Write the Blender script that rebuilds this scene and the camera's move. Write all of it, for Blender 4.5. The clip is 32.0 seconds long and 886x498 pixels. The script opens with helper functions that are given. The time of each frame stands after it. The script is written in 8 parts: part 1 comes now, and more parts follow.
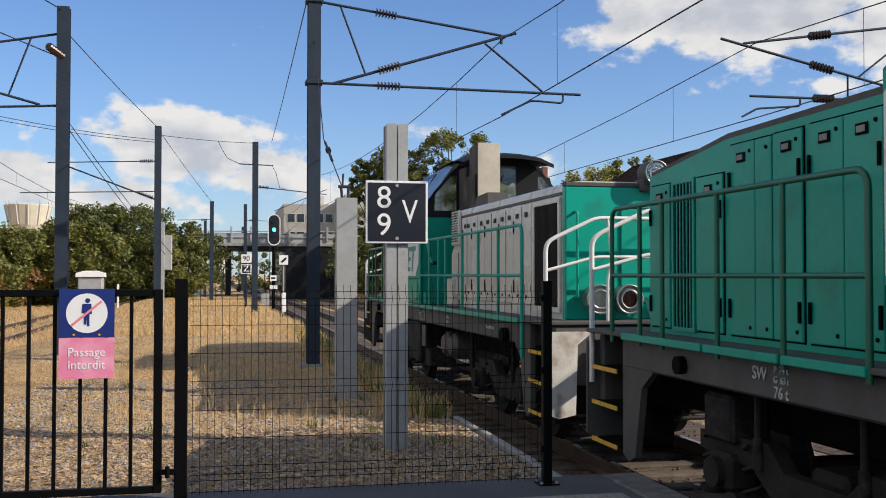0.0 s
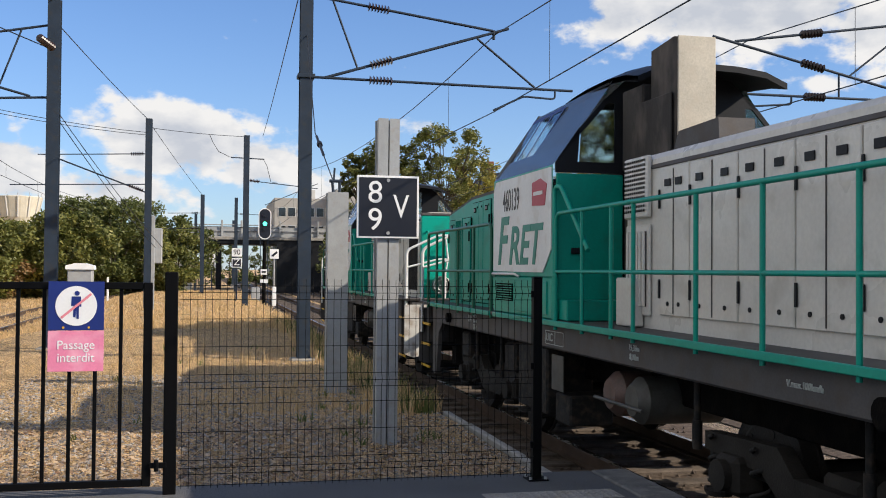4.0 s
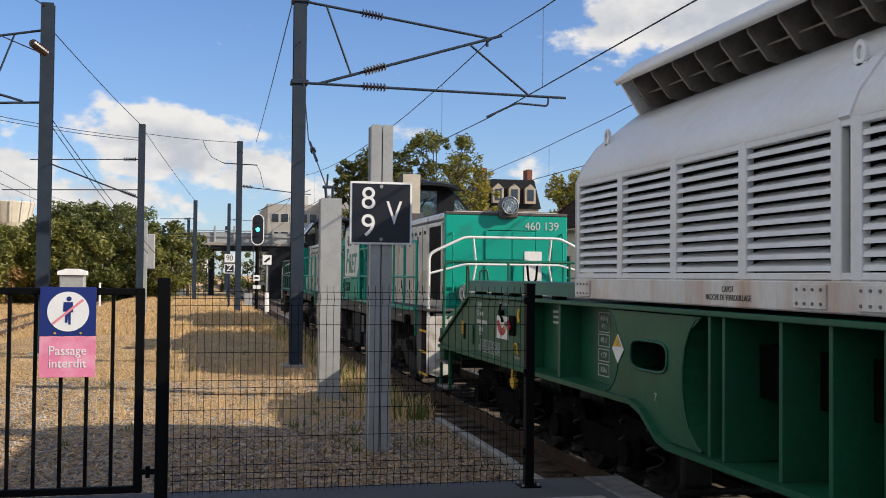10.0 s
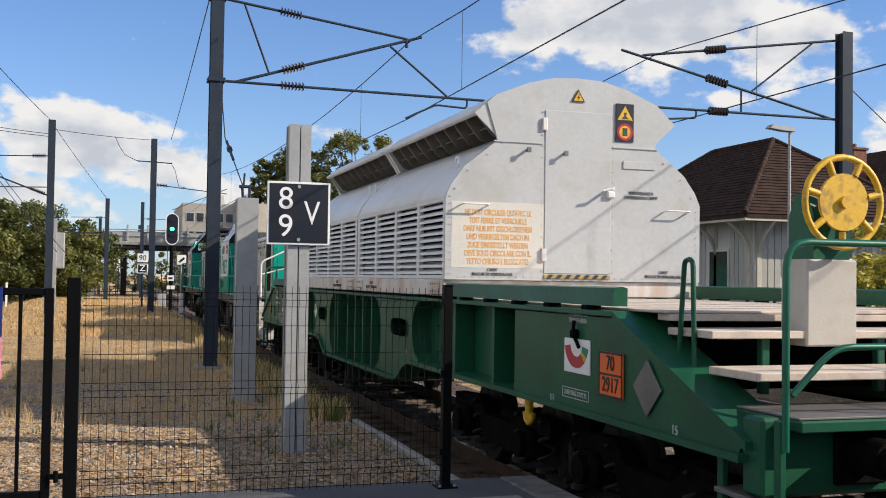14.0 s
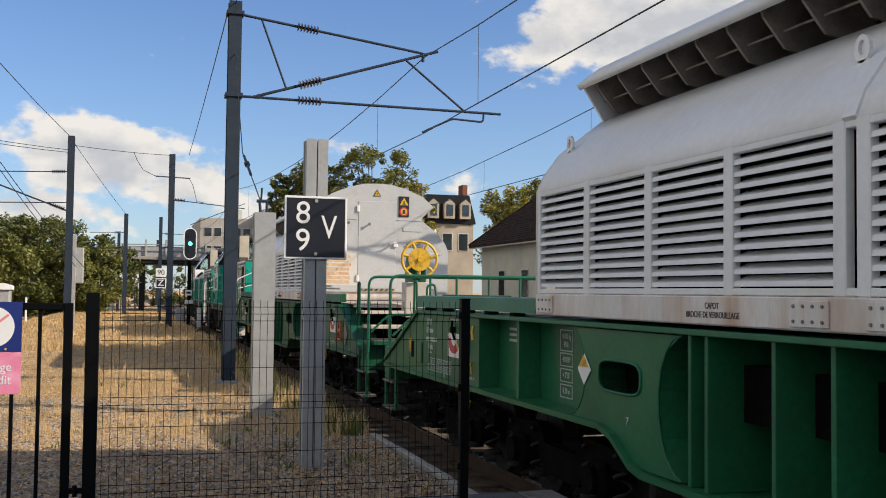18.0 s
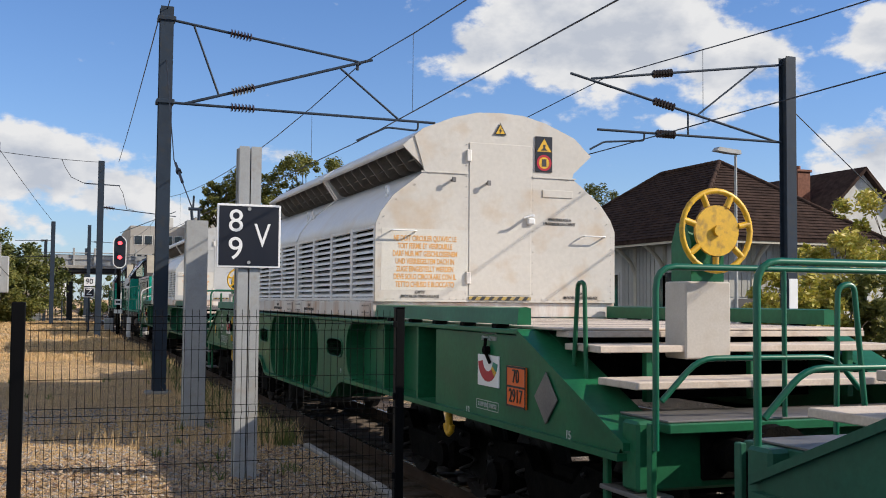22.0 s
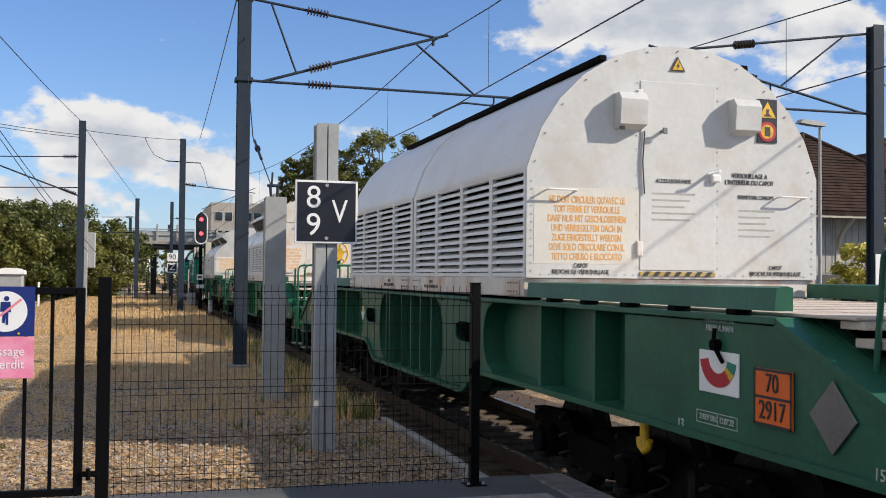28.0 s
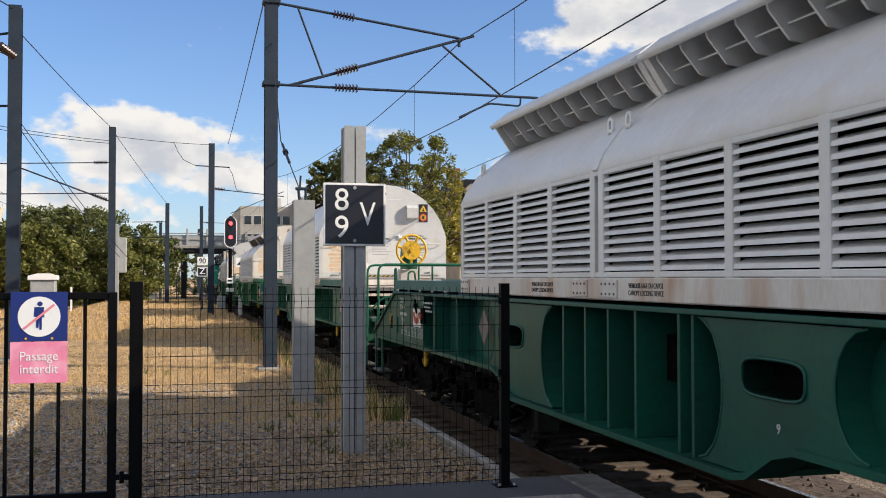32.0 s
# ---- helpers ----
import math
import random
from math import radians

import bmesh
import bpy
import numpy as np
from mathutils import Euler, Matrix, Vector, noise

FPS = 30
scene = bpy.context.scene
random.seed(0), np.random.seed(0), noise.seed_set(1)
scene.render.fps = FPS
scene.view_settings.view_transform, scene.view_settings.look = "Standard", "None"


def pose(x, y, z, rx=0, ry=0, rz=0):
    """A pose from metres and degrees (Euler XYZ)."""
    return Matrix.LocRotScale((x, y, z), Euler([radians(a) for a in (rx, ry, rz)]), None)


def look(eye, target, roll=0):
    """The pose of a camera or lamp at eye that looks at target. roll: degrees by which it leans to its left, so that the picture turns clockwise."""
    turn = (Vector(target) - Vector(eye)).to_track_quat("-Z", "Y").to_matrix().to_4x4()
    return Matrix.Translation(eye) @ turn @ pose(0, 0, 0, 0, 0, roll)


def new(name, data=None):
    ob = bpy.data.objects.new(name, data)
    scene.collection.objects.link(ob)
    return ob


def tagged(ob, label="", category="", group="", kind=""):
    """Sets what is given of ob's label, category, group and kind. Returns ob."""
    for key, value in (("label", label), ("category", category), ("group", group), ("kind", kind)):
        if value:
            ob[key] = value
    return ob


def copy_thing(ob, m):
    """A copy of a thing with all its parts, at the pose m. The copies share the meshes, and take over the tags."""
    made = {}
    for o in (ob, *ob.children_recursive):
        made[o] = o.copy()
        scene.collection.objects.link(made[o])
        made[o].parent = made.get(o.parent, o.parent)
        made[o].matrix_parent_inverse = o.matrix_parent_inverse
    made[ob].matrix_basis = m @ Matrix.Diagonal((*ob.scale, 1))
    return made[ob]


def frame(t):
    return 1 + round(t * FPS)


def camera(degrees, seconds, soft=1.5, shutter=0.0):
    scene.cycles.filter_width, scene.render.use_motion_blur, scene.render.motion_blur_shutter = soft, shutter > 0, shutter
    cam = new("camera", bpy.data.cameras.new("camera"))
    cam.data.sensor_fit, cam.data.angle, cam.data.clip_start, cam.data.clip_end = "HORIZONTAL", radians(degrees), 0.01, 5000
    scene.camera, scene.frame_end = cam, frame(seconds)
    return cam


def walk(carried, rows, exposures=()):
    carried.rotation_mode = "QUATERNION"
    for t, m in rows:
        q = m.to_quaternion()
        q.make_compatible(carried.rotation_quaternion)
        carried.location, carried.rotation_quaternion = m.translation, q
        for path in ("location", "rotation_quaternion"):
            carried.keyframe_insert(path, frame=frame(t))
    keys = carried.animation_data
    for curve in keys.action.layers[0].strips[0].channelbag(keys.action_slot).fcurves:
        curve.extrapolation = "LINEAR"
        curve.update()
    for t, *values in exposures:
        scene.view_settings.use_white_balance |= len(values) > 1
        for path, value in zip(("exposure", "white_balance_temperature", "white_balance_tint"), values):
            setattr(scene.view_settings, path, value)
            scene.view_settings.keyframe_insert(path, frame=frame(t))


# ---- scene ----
EYE = (0.0, 0.0, 2.0)


def aim(yaw, pitch, roll):
    return pose(*EYE, 90 + pitch, 0, yaw) @ pose(0, 0, 0, 0, 0, roll)


cam = camera(46.0, 32.0, soft=1.0)
PATH = [
    (0.0, aim(-12.33, 1.45, 0.03)), (0.5, aim(-13.00, 1.53, 0.22)),
    (1.0, aim(-12.58, 1.90, 0.11)), (1.5, aim(-12.35, 2.06, -0.01)),
    (2.0, aim(-12.00, 2.27, -0.07)), (2.5, aim(-12.18, 2.33, -0.42)),
    (3.0, aim(-11.91, 2.39, -0.57)), (3.5, aim(-11.90, 2.03, -0.10)),
    (4.0, aim(-12.83, 1.19, 0.45)), (4.5, aim(-13.28, 1.40, 0.38)),
    (6.5, aim(-13.78, 1.60, 0.60)), (7.0, aim(-13.50, 1.62, 0.49)),
    (7.5, aim(-13.32, 1.68, 0.17)), (8.0, aim(-13.39, 1.58, 0.54)),
    (8.5, aim(-13.14, 1.51, 0.51)), (9.0, aim(-13.25, 1.63, 0.56)),
    (9.5, aim(-12.94, 1.51, 0.63)), (10.0, aim(-13.21, 1.54, 0.57)),
    (10.5, aim(-14.23, 1.47, 0.77)), (11.0, aim(-15.17, 1.61, 0.54)),
    (11.5, aim(-14.91, 1.81, 0.41)), (12.0, aim(-14.89, 1.91, 0.59)),
    (12.5, aim(-15.02, 1.92, 0.82)), (13.0, aim(-16.56, 1.95, 0.94)),
    (13.5, aim(-17.87, 1.78, 1.00)), (14.0, aim(-17.70, 1.66, 0.82)),
    (14.5, aim(-16.90, 1.80, 0.67)), (16.5, aim(-16.11, 2.18, 0.24)),
    (17.0, aim(-15.98, 2.07, 0.08)), (17.5, aim(-15.88, 2.27, 0.25)),
    (18.0, aim(-16.76, 2.40, 0.64)), (18.5, aim(-19.25, 2.34, 0.52)),
    (19.0, aim(-19.65, 2.24, 0.60)), (19.5, aim(-18.82, 2.28, 0.62)),
    (20.0, aim(-19.82, 1.75, 0.91)), (20.5, aim(-20.04, 2.20, 0.47)),
    (21.0, aim(-20.01, 2.36, 0.45)), (21.5, aim(-19.83, 2.37, 0.37)),
    (22.0, aim(-20.35, 2.90, 0.48)), (22.5, aim(-21.15, 2.49, 0.49)),
    (23.0, aim(-20.34, 2.57, 0.35)), (23.5, aim(-19.54, 2.40, 0.49)),
    (24.0, aim(-20.69, 1.88, 0.53)), (24.5, aim(-20.68, 1.52, 0.27)),
    (25.0, aim(-18.70, 1.89, -0.56)), (25.5, aim(-17.38, 1.92, -0.51)),
    (27.5, aim(-16.73, 1.69, 0.38)), (28.0, aim(-16.19, 1.52, 0.55)),
    (28.5, aim(-16.06, 1.72, 0.59)), (29.0, aim(-16.00, 1.83, 0.51)),
    (29.5, aim(-15.87, 1.63, 0.74)), (30.0, aim(-15.79, 2.00, 0.68)),
    (30.5, aim(-15.78, 1.97, 0.67)), (31.0, aim(-14.72, 1.44, 0.11)),
    (31.5, aim(-14.50, 1.31, 0.22)), (32.0, aim(-14.64, 1.58, -0.04)),
]
# the camera's automatic exposure, in stops
EXPOSURE = [(0.0, 0.13, 6500, 10), (2.0, 0.10, 6500, 10), (3.0, 0.12, 6500, 10), (4.0, 0.26, 6500, 10), (7.0, 0.18, 6500, 10), (8.0, 0.14, 6500, 10), (10.0, 0.18, 6600, 10), (11.0, 0.30, 6700, 10),
            (12.0, 0.26, 6600, 10), (14.0, 0.22, 6500, 10), (17.0, 0.07, 6500, 10), (18.0, 0.18, 6850, 10), (19.0, 0.38, 7250, 10), (20.0, 0.38, 7200, 10), (21.0, 0.28, 7000, 10), (22.0, 0.13, 6350, 10),
            (23.0, 0.07, 6250, 10), (24.0, 0.11, 6600, 10), (25.0, 0.22, 7100, 10), (28.0, 0.18, 6450, 10), (30.0, 0.12, 6150, 10), (31.0, 0.20, 6600, 10), (32.0, 0.28, 6700, 10)]
walk(cam, PATH, EXPOSURE)

# ---- world, sun, exposure ----
SUN_DIR = Vector((1.0, -0.52, 0.66)).normalized()
XC = 4.93            # axis of the track on which the train runs

world = bpy.data.worlds.new("sky")
scene.world = world
world.use_nodes = True
wn, wl = world.node_tree.nodes, world.node_tree.links
wn.clear()


def wmath(op, a, b=None, c=None):
    n = wn.new("ShaderNodeMath")
    n.operation = op
    for i, v in enumerate((a, b, c)):
        if v is None:
            continue
        if isinstance(v, (int, float)):
            n.inputs[i].default_value = v
        else:
            wl.new(v, n.inputs[i])
    return n.outputs[0]


sky = wn.new("ShaderNodeTexSky")
sky.sky_type = "NISHITA"
sky.sun_disc = False
sky.sun_elevation = math.asin(SUN_DIR.z)
sky.sun_rotation = math.atan2(SUN_DIR.x, SUN_DIR.y)
sky.air_density, sky.dust_density, sky.ozone_density = 1.0, 0.3, 4.0
wtc = wn.new("ShaderNodeTexCoord")
wsep = wn.new("ShaderNodeSeparateXYZ")
wl.new(wtc.outputs["Generated"], wsep.inputs[0])
az = wmath("MULTIPLY", wmath("ARCTAN2", wsep.outputs[0], wsep.outputs[1]), 57.2958)
el = wmath("MULTIPLY", wmath("ARCSINE", wsep.outputs[2]), 57.2958)
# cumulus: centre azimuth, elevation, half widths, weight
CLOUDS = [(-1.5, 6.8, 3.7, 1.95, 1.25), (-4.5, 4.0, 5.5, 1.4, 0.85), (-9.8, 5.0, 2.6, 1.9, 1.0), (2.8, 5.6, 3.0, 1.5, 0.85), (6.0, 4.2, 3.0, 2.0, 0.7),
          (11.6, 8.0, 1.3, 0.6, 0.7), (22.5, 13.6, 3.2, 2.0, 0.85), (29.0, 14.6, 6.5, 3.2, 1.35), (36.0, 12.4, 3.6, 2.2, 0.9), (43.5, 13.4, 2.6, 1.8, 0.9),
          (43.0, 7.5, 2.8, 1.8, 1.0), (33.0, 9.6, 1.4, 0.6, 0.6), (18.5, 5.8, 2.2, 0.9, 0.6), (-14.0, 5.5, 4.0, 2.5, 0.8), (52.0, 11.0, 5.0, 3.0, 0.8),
          # unseen clouds; the large western and rear ones are added to brighten the fill
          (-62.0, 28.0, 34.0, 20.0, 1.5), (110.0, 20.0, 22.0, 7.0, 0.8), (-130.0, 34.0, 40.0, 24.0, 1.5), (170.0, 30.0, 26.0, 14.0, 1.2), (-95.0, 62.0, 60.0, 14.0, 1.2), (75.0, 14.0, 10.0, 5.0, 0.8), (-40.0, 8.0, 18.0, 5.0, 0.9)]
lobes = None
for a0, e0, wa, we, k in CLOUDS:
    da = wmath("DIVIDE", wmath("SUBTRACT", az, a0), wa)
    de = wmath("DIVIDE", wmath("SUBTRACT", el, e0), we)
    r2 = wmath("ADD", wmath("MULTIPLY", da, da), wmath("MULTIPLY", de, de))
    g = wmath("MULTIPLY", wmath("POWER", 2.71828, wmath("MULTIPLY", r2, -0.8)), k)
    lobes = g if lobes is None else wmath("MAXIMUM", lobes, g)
wmap = wn.new("ShaderNodeMapping")
wmap.inputs["Scale"].default_value = (1, 1, 1.7)
wl.new(wtc.outputs["Generated"], wmap.inputs[0])
wnoise = wn.new("ShaderNodeTexNoise")
wnoise.inputs["Scale"].default_value = 19.0
wnoise.inputs["Detail"].default_value = 9.0
wnoise.inputs["Roughness"].default_value = 0.56
wl.new(wmap.outputs[0], wnoise.inputs[0])
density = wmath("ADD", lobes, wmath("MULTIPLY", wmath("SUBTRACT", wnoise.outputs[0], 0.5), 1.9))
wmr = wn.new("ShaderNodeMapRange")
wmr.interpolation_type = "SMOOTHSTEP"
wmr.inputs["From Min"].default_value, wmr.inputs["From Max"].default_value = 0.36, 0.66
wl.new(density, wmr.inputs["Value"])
# sunlit and shaded sides of the billows
wmap2 = wn.new("ShaderNodeMapping")
wmap2.inputs["Scale"].default_value = (1, 1, 1.7)
wmap2.inputs["Location"].default_value = (0.016, -0.006, 0.03)
wl.new(wtc.outputs["Generated"], wmap2.inputs[0])
wnoise2 = wn.new("ShaderNodeTexNoise")
wnoise2.inputs["Scale"].default_value = 19.0
wnoise2.inputs["Detail"].default_value = 6.0
wl.new(wmap2.outputs[0], wnoise2.inputs[0])
relief = wmath("SUBTRACT", wnoise2.outputs[0], wnoise.outputs[0])
wcol = wn.new("ShaderNodeMapRange")
wcol.inputs["From Min"].default_value, wcol.inputs["From Max"].default_value = 0.45, 1.35
wl.new(wmath("ADD", lobes, wmath("MULTIPLY", relief, 2.2)), wcol.inputs["Value"])
cloud_col = wn.new("ShaderNodeMixRGB")
cloud_col.inputs[1].default_value = (7.9, 7.8, 7.7, 1)
cloud_col.inputs[2].default_value = (5.0, 5.3, 5.9, 1)
wl.new(wcol.outputs[0], cloud_col.inputs[0])
wmix = wn.new("ShaderNodeMixRGB")
wl.new(wmr.outputs[0], wmix.inputs[0])
wtint = wn.new("ShaderNodeMixRGB")
wtint.blend_type = "MULTIPLY"
wtint.inputs[0].default_value = 1.0
wtint.inputs[2].default_value = (0.94, 1.13, 1.42, 1)
wl.new(sky.outputs[0], wtint.inputs[1])
haze = wn.new("ShaderNodeMixRGB")
haze.inputs[2].default_value = (5.6, 6.3, 7.0, 1)
wl.new(wmath("MULTIPLY", wmath("POWER", 2.71828, wmath("MULTIPLY", wmath("ABSOLUTE", el), -0.17)), 0.5), haze.inputs[0])
wl.new(wtint.outputs[0], haze.inputs[1])
wl.new(haze.outputs[0], wmix.inputs[1])
wl.new(cloud_col.outputs[0], wmix.inputs[2])
wbg = wn.new("ShaderNodeBackground")
wbg.inputs["Strength"].default_value = 0.095
wl.new(wmix.outputs[0], wbg.inputs[0])
wout = wn.new("ShaderNodeOutputWorld")
wl.new(wbg.outputs[0], wout.inputs[0])

sun_data = bpy.data.lights.new("sun", "SUN")
sun_data.energy, sun_data.angle, sun_data.color = 5.4, radians(0.53), (1.0, 0.885, 0.73)
sun = new("sun", sun_data)
sun.matrix_world = look(SUN_DIR * 60, (0, 0, 0))


# ---- materials ----
def mat(name, col, rough=0.6, metal=0.0, var=0.15, scale=3.0, fine=60.0, bump=0.0, bscale=None, col2=None, dirt=None, dirt_amt=0.0, spec=0.5, tint=0.0, stretch=None, coat=0.0):
    """A painted, mineral or metal surface: a base colour that varies at two scales, a second colour in patches, relief and uneven gloss."""
    m = bpy.data.materials.new(name)
    m.use_nodes = True
    n, l = m.node_tree.nodes, m.node_tree.links
    b = n["Principled BSDF"]
    tc = n.new("ShaderNodeTexCoord")
    src = tc.outputs["Object"]
    if stretch:
        mp = n.new("ShaderNodeMapping")
        mp.inputs["Scale"].default_value = stretch
        l.new(src, mp.inputs[0])
        src = mp.outputs[0]

    def noise_node(s, d=4.0):
        k = n.new("ShaderNodeTexNoise")
        k.inputs["Scale"].default_value, k.inputs["Detail"].default_value = s, d
        l.new(src, k.inputs["Vector"])
        return k.outputs[0]

    big, small = noise_node(scale), noise_node(fine, 3.0)
    c2 = col2 or tuple(c * (1 - 2 * var) for c in col)
    mix = n.new("ShaderNodeMixRGB")
    mix.inputs[1].default_value, mix.inputs[2].default_value = (*col, 1), (*c2, 1)
    r1 = n.new("ShaderNodeMapRange")
    r1.inputs["From Min"].default_value, r1.inputs["From Max"].default_value = 0.35, 0.7
    l.new(big, r1.inputs["Value"])
    l.new(r1.outputs[0], mix.inputs[0])
    out = mix.outputs[0]
    mul = n.new("ShaderNodeMixRGB")
    mul.blend_type = "MULTIPLY"
    mul.inputs[0].default_value = min(1.0, var * 3)
    l.new(out, mul.inputs[1])
    r2 = n.new("ShaderNodeMapRange")
    r2.inputs["From Min"].default_value, r2.inputs["From Max"].default_value = 0.3, 0.7
    r2.inputs["To Min"].default_value, r2.inputs["To Max"].default_value = 0.62, 1.15
    l.new(small, r2.inputs["Value"])
    l.new(r2.outputs[0], mul.inputs[2])
    out = mul.outputs[0]
    if tint:
        oi = n.new("ShaderNodeObjectInfo")
        hs = n.new("ShaderNodeHueSaturation")
        tr = n.new("ShaderNodeMapRange")
        tr.inputs["To Min"].default_value, tr.inputs["To Max"].default_value = 1 - tint, 1 + tint
        l.new(oi.outputs["Random"], tr.inputs["Value"])
        l.new(tr.outputs[0], hs.inputs["Value"])
        l.new(out, hs.inputs["Color"])
        out = hs.outputs[0]
    if dirt:
        dn = noise_node(scale * 2.3, 7.0)
        dr = n.new("ShaderNodeMapRange")
        dr.inputs["From Min"].default_value, dr.inputs["From Max"].default_value = 0.62 - dirt_amt * 0.35, 0.78
        l.new(dn, dr.inputs["Value"])
        dm = n.new("ShaderNodeMixRGB")
        dm.inputs[2].default_value = (*dirt, 1)
        l.new(dr.outputs[0], dm.inputs[0])
        l.new(out, dm.inputs[1])
        out = dm.outputs[0]
    l.new(out, b.inputs["Base Color"])
    b.inputs["Metallic"].default_value = metal
    b.inputs["Specular IOR Level"].default_value = spec
    b.inputs["Coat Weight"].default_value = coat
    rr = n.new("ShaderNodeMapRange")
    rr.inputs["To Min"].default_value, rr.inputs["To Max"].default_value = max(0.03, rough - 0.12), min(1, rough + 0.12)
    l.new(big, rr.inputs["Value"])
    l.new(rr.outputs[0], b.inputs["Roughness"])
    if bump:
        bp = n.new("ShaderNodeBump")
        bp.inputs["Strength"].default_value = bump
        bp.inputs["Distance"].default_value = 0.02
        l.new(noise_node(bscale, 5.0) if bscale else small, bp.inputs["Height"])
        l.new(bp.outputs[0], b.inputs["Normal"])
    return m


def glow(name, col, strength):
    m = bpy.data.materials.new(name)
    m.use_nodes = True
    b = m.node_tree.nodes["Principled BSDF"]
    b.inputs["Base Color"].default_value = (*[c * 0.3 for c in col], 1)
    b.inputs["Emission Color"].default_value = (*col, 1)
    b.inputs["Emission Strength"].default_value = strength
    return m


def glass(name, col=(0.9, 0.95, 0.95), rough=0.02):
    m = bpy.data.materials.new(name)
    m.use_nodes = True
    b = m.node_tree.nodes["Principled BSDF"]
    b.inputs["Base Color"].default_value = (*col, 1)
    b.inputs["Roughness"].default_value = rough
    b.inputs["Transmission Weight"].default_value = 1.0
    b.inputs["IOR"].default_value = 1.45
    return m


GREEN = mat("loco_green_paint", (0.002, 0.305, 0.225), 0.36, spec=0.28, var=0.06, scale=1.2, fine=35, dirt=(0.02, 0.19, 0.14), dirt_amt=0.2, bump=0.03)
GREY_DOOR = mat("light_grey_paint", (0.66, 0.63, 0.58), 0.30, var=0.06, scale=1.5, fine=30, dirt=(0.46, 0.43, 0.38), dirt_amt=0.15, bump=0.03)
DARK_GREY = mat("dark_grey_paint", (0.095, 0.09, 0.09), 0.6, spec=0.2, var=0.10, scale=2, dirt=(0.075, 0.06, 0.05), dirt_amt=0.5, bump=0.04)
BAND_NAVY = mat("glossy_grey_band_paint", (0.075, 0.082, 0.095), 0.20, var=0.08, scale=2, spec=0.6, dirt=(0.05, 0.055, 0.06), dirt_amt=0.25)
UNDER_GREY = mat("grimy_underframe_grey", (0.018, 0.017, 0.017), 0.7, spec=0.2, var=0.2, scale=5, dirt=(0.06, 0.045, 0.032), dirt_amt=0.4, bump=0.2)
BOGIE_DUST = mat("dusty_bogie_steel", (0.030, 0.026, 0.022), 0.75, spec=0.2, var=0.2, scale=3, dirt=(0.015, 0.012, 0.010), dirt_amt=0.5, bump=0.2)
TANK_RED = mat("faded_red_primer", (0.13, 0.075, 0.06), 0.55, var=0.15, scale=4, dirt=(0.06, 0.05, 0.042), dirt_amt=0.4)
TANK_GREY = mat("dusty_grey_tank", (0.08, 0.078, 0.07), 0.55, var=0.15, scale=4, dirt=(0.05, 0.04, 0.033), dirt_amt=0.4)
STAND_BEIGE = mat("weathered_pale_stand", (0.50, 0.46, 0.415), 0.5, var=0.07, scale=2, dirt=(0.40, 0.34, 0.28), dirt_amt=0.35)
KERB_DARK = mat("worn_dark_kerb", (0.16, 0.155, 0.15), 0.85, var=0.2, scale=4, fine=90, bump=0.4, bscale=70, dirt=(0.24, 0.23, 0.21), dirt_amt=0.3)
ROOF_BLACK = mat("sooty_dark_paint", (0.013, 0.014, 0.017), 0.5, spec=0.2, var=0.12, scale=2, bump=0.05)
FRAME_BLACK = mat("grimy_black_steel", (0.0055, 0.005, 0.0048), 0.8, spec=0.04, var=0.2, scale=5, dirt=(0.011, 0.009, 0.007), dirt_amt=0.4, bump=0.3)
RUST = mat("brake_dust_steel", (0.012, 0.009, 0.007), 0.8, var=0.2, scale=6, bump=0.3)
WHITE = mat("white_paint", (0.74, 0.74, 0.73), 0.42, var=0.05, scale=1.5, fine=30, dirt=(0.52, 0.48, 0.42), dirt_amt=0.2)
WHITE_RAIL = mat("white_tube_paint", (0.70, 0.70, 0.68), 0.4, var=0.05)
LAMP_RED = mat("red_lamp_glass", (0.16, 0.012, 0.014), 0.25, var=0.1)
RIB_GREY = mat("grimy_vent_ribs", (0.25, 0.22, 0.19), 0.6, var=0.12, scale=3, dirt=(0.09, 0.07, 0.055), dirt_amt=0.4)
SCUFFED = mat("scuffed_white_plate", (0.66, 0.645, 0.61), 0.6, var=0.10, scale=2.5, dirt=(0.26, 0.19, 0.13), dirt_amt=0.45, bump=0.15)
RED = mat("red_paint", (0.42, 0.012, 0.03), 0.4, var=0.05)
YELLOW = mat("yellow_paint", (0.72, 0.42, 0.02), 0.45, var=0.08, scale=8, dirt=(0.25, 0.15, 0.03), dirt_amt=0.3)
STACK = mat("beige_exhaust_paint", (0.52, 0.47, 0.38), 0.55, var=0.12, scale=2.5, dirt=(0.44, 0.38, 0.30), dirt_amt=0.3)
SOOT = mat("soot_stained_steel", (0.035, 0.030, 0.027), 0.8, var=0.2, scale=1.6, dirt=(0.12, 0.10, 0.085), dirt_amt=0.35, stretch=(1, 1, 0.5))
def wagon_paint(name, col):
    return mat(name, col, 0.40, spec=0.28, var=0.14, scale=0.9, fine=22, dirt=tuple(c * 0.55 + 0.008 for c in col), dirt_amt=0.35, bump=0.05)


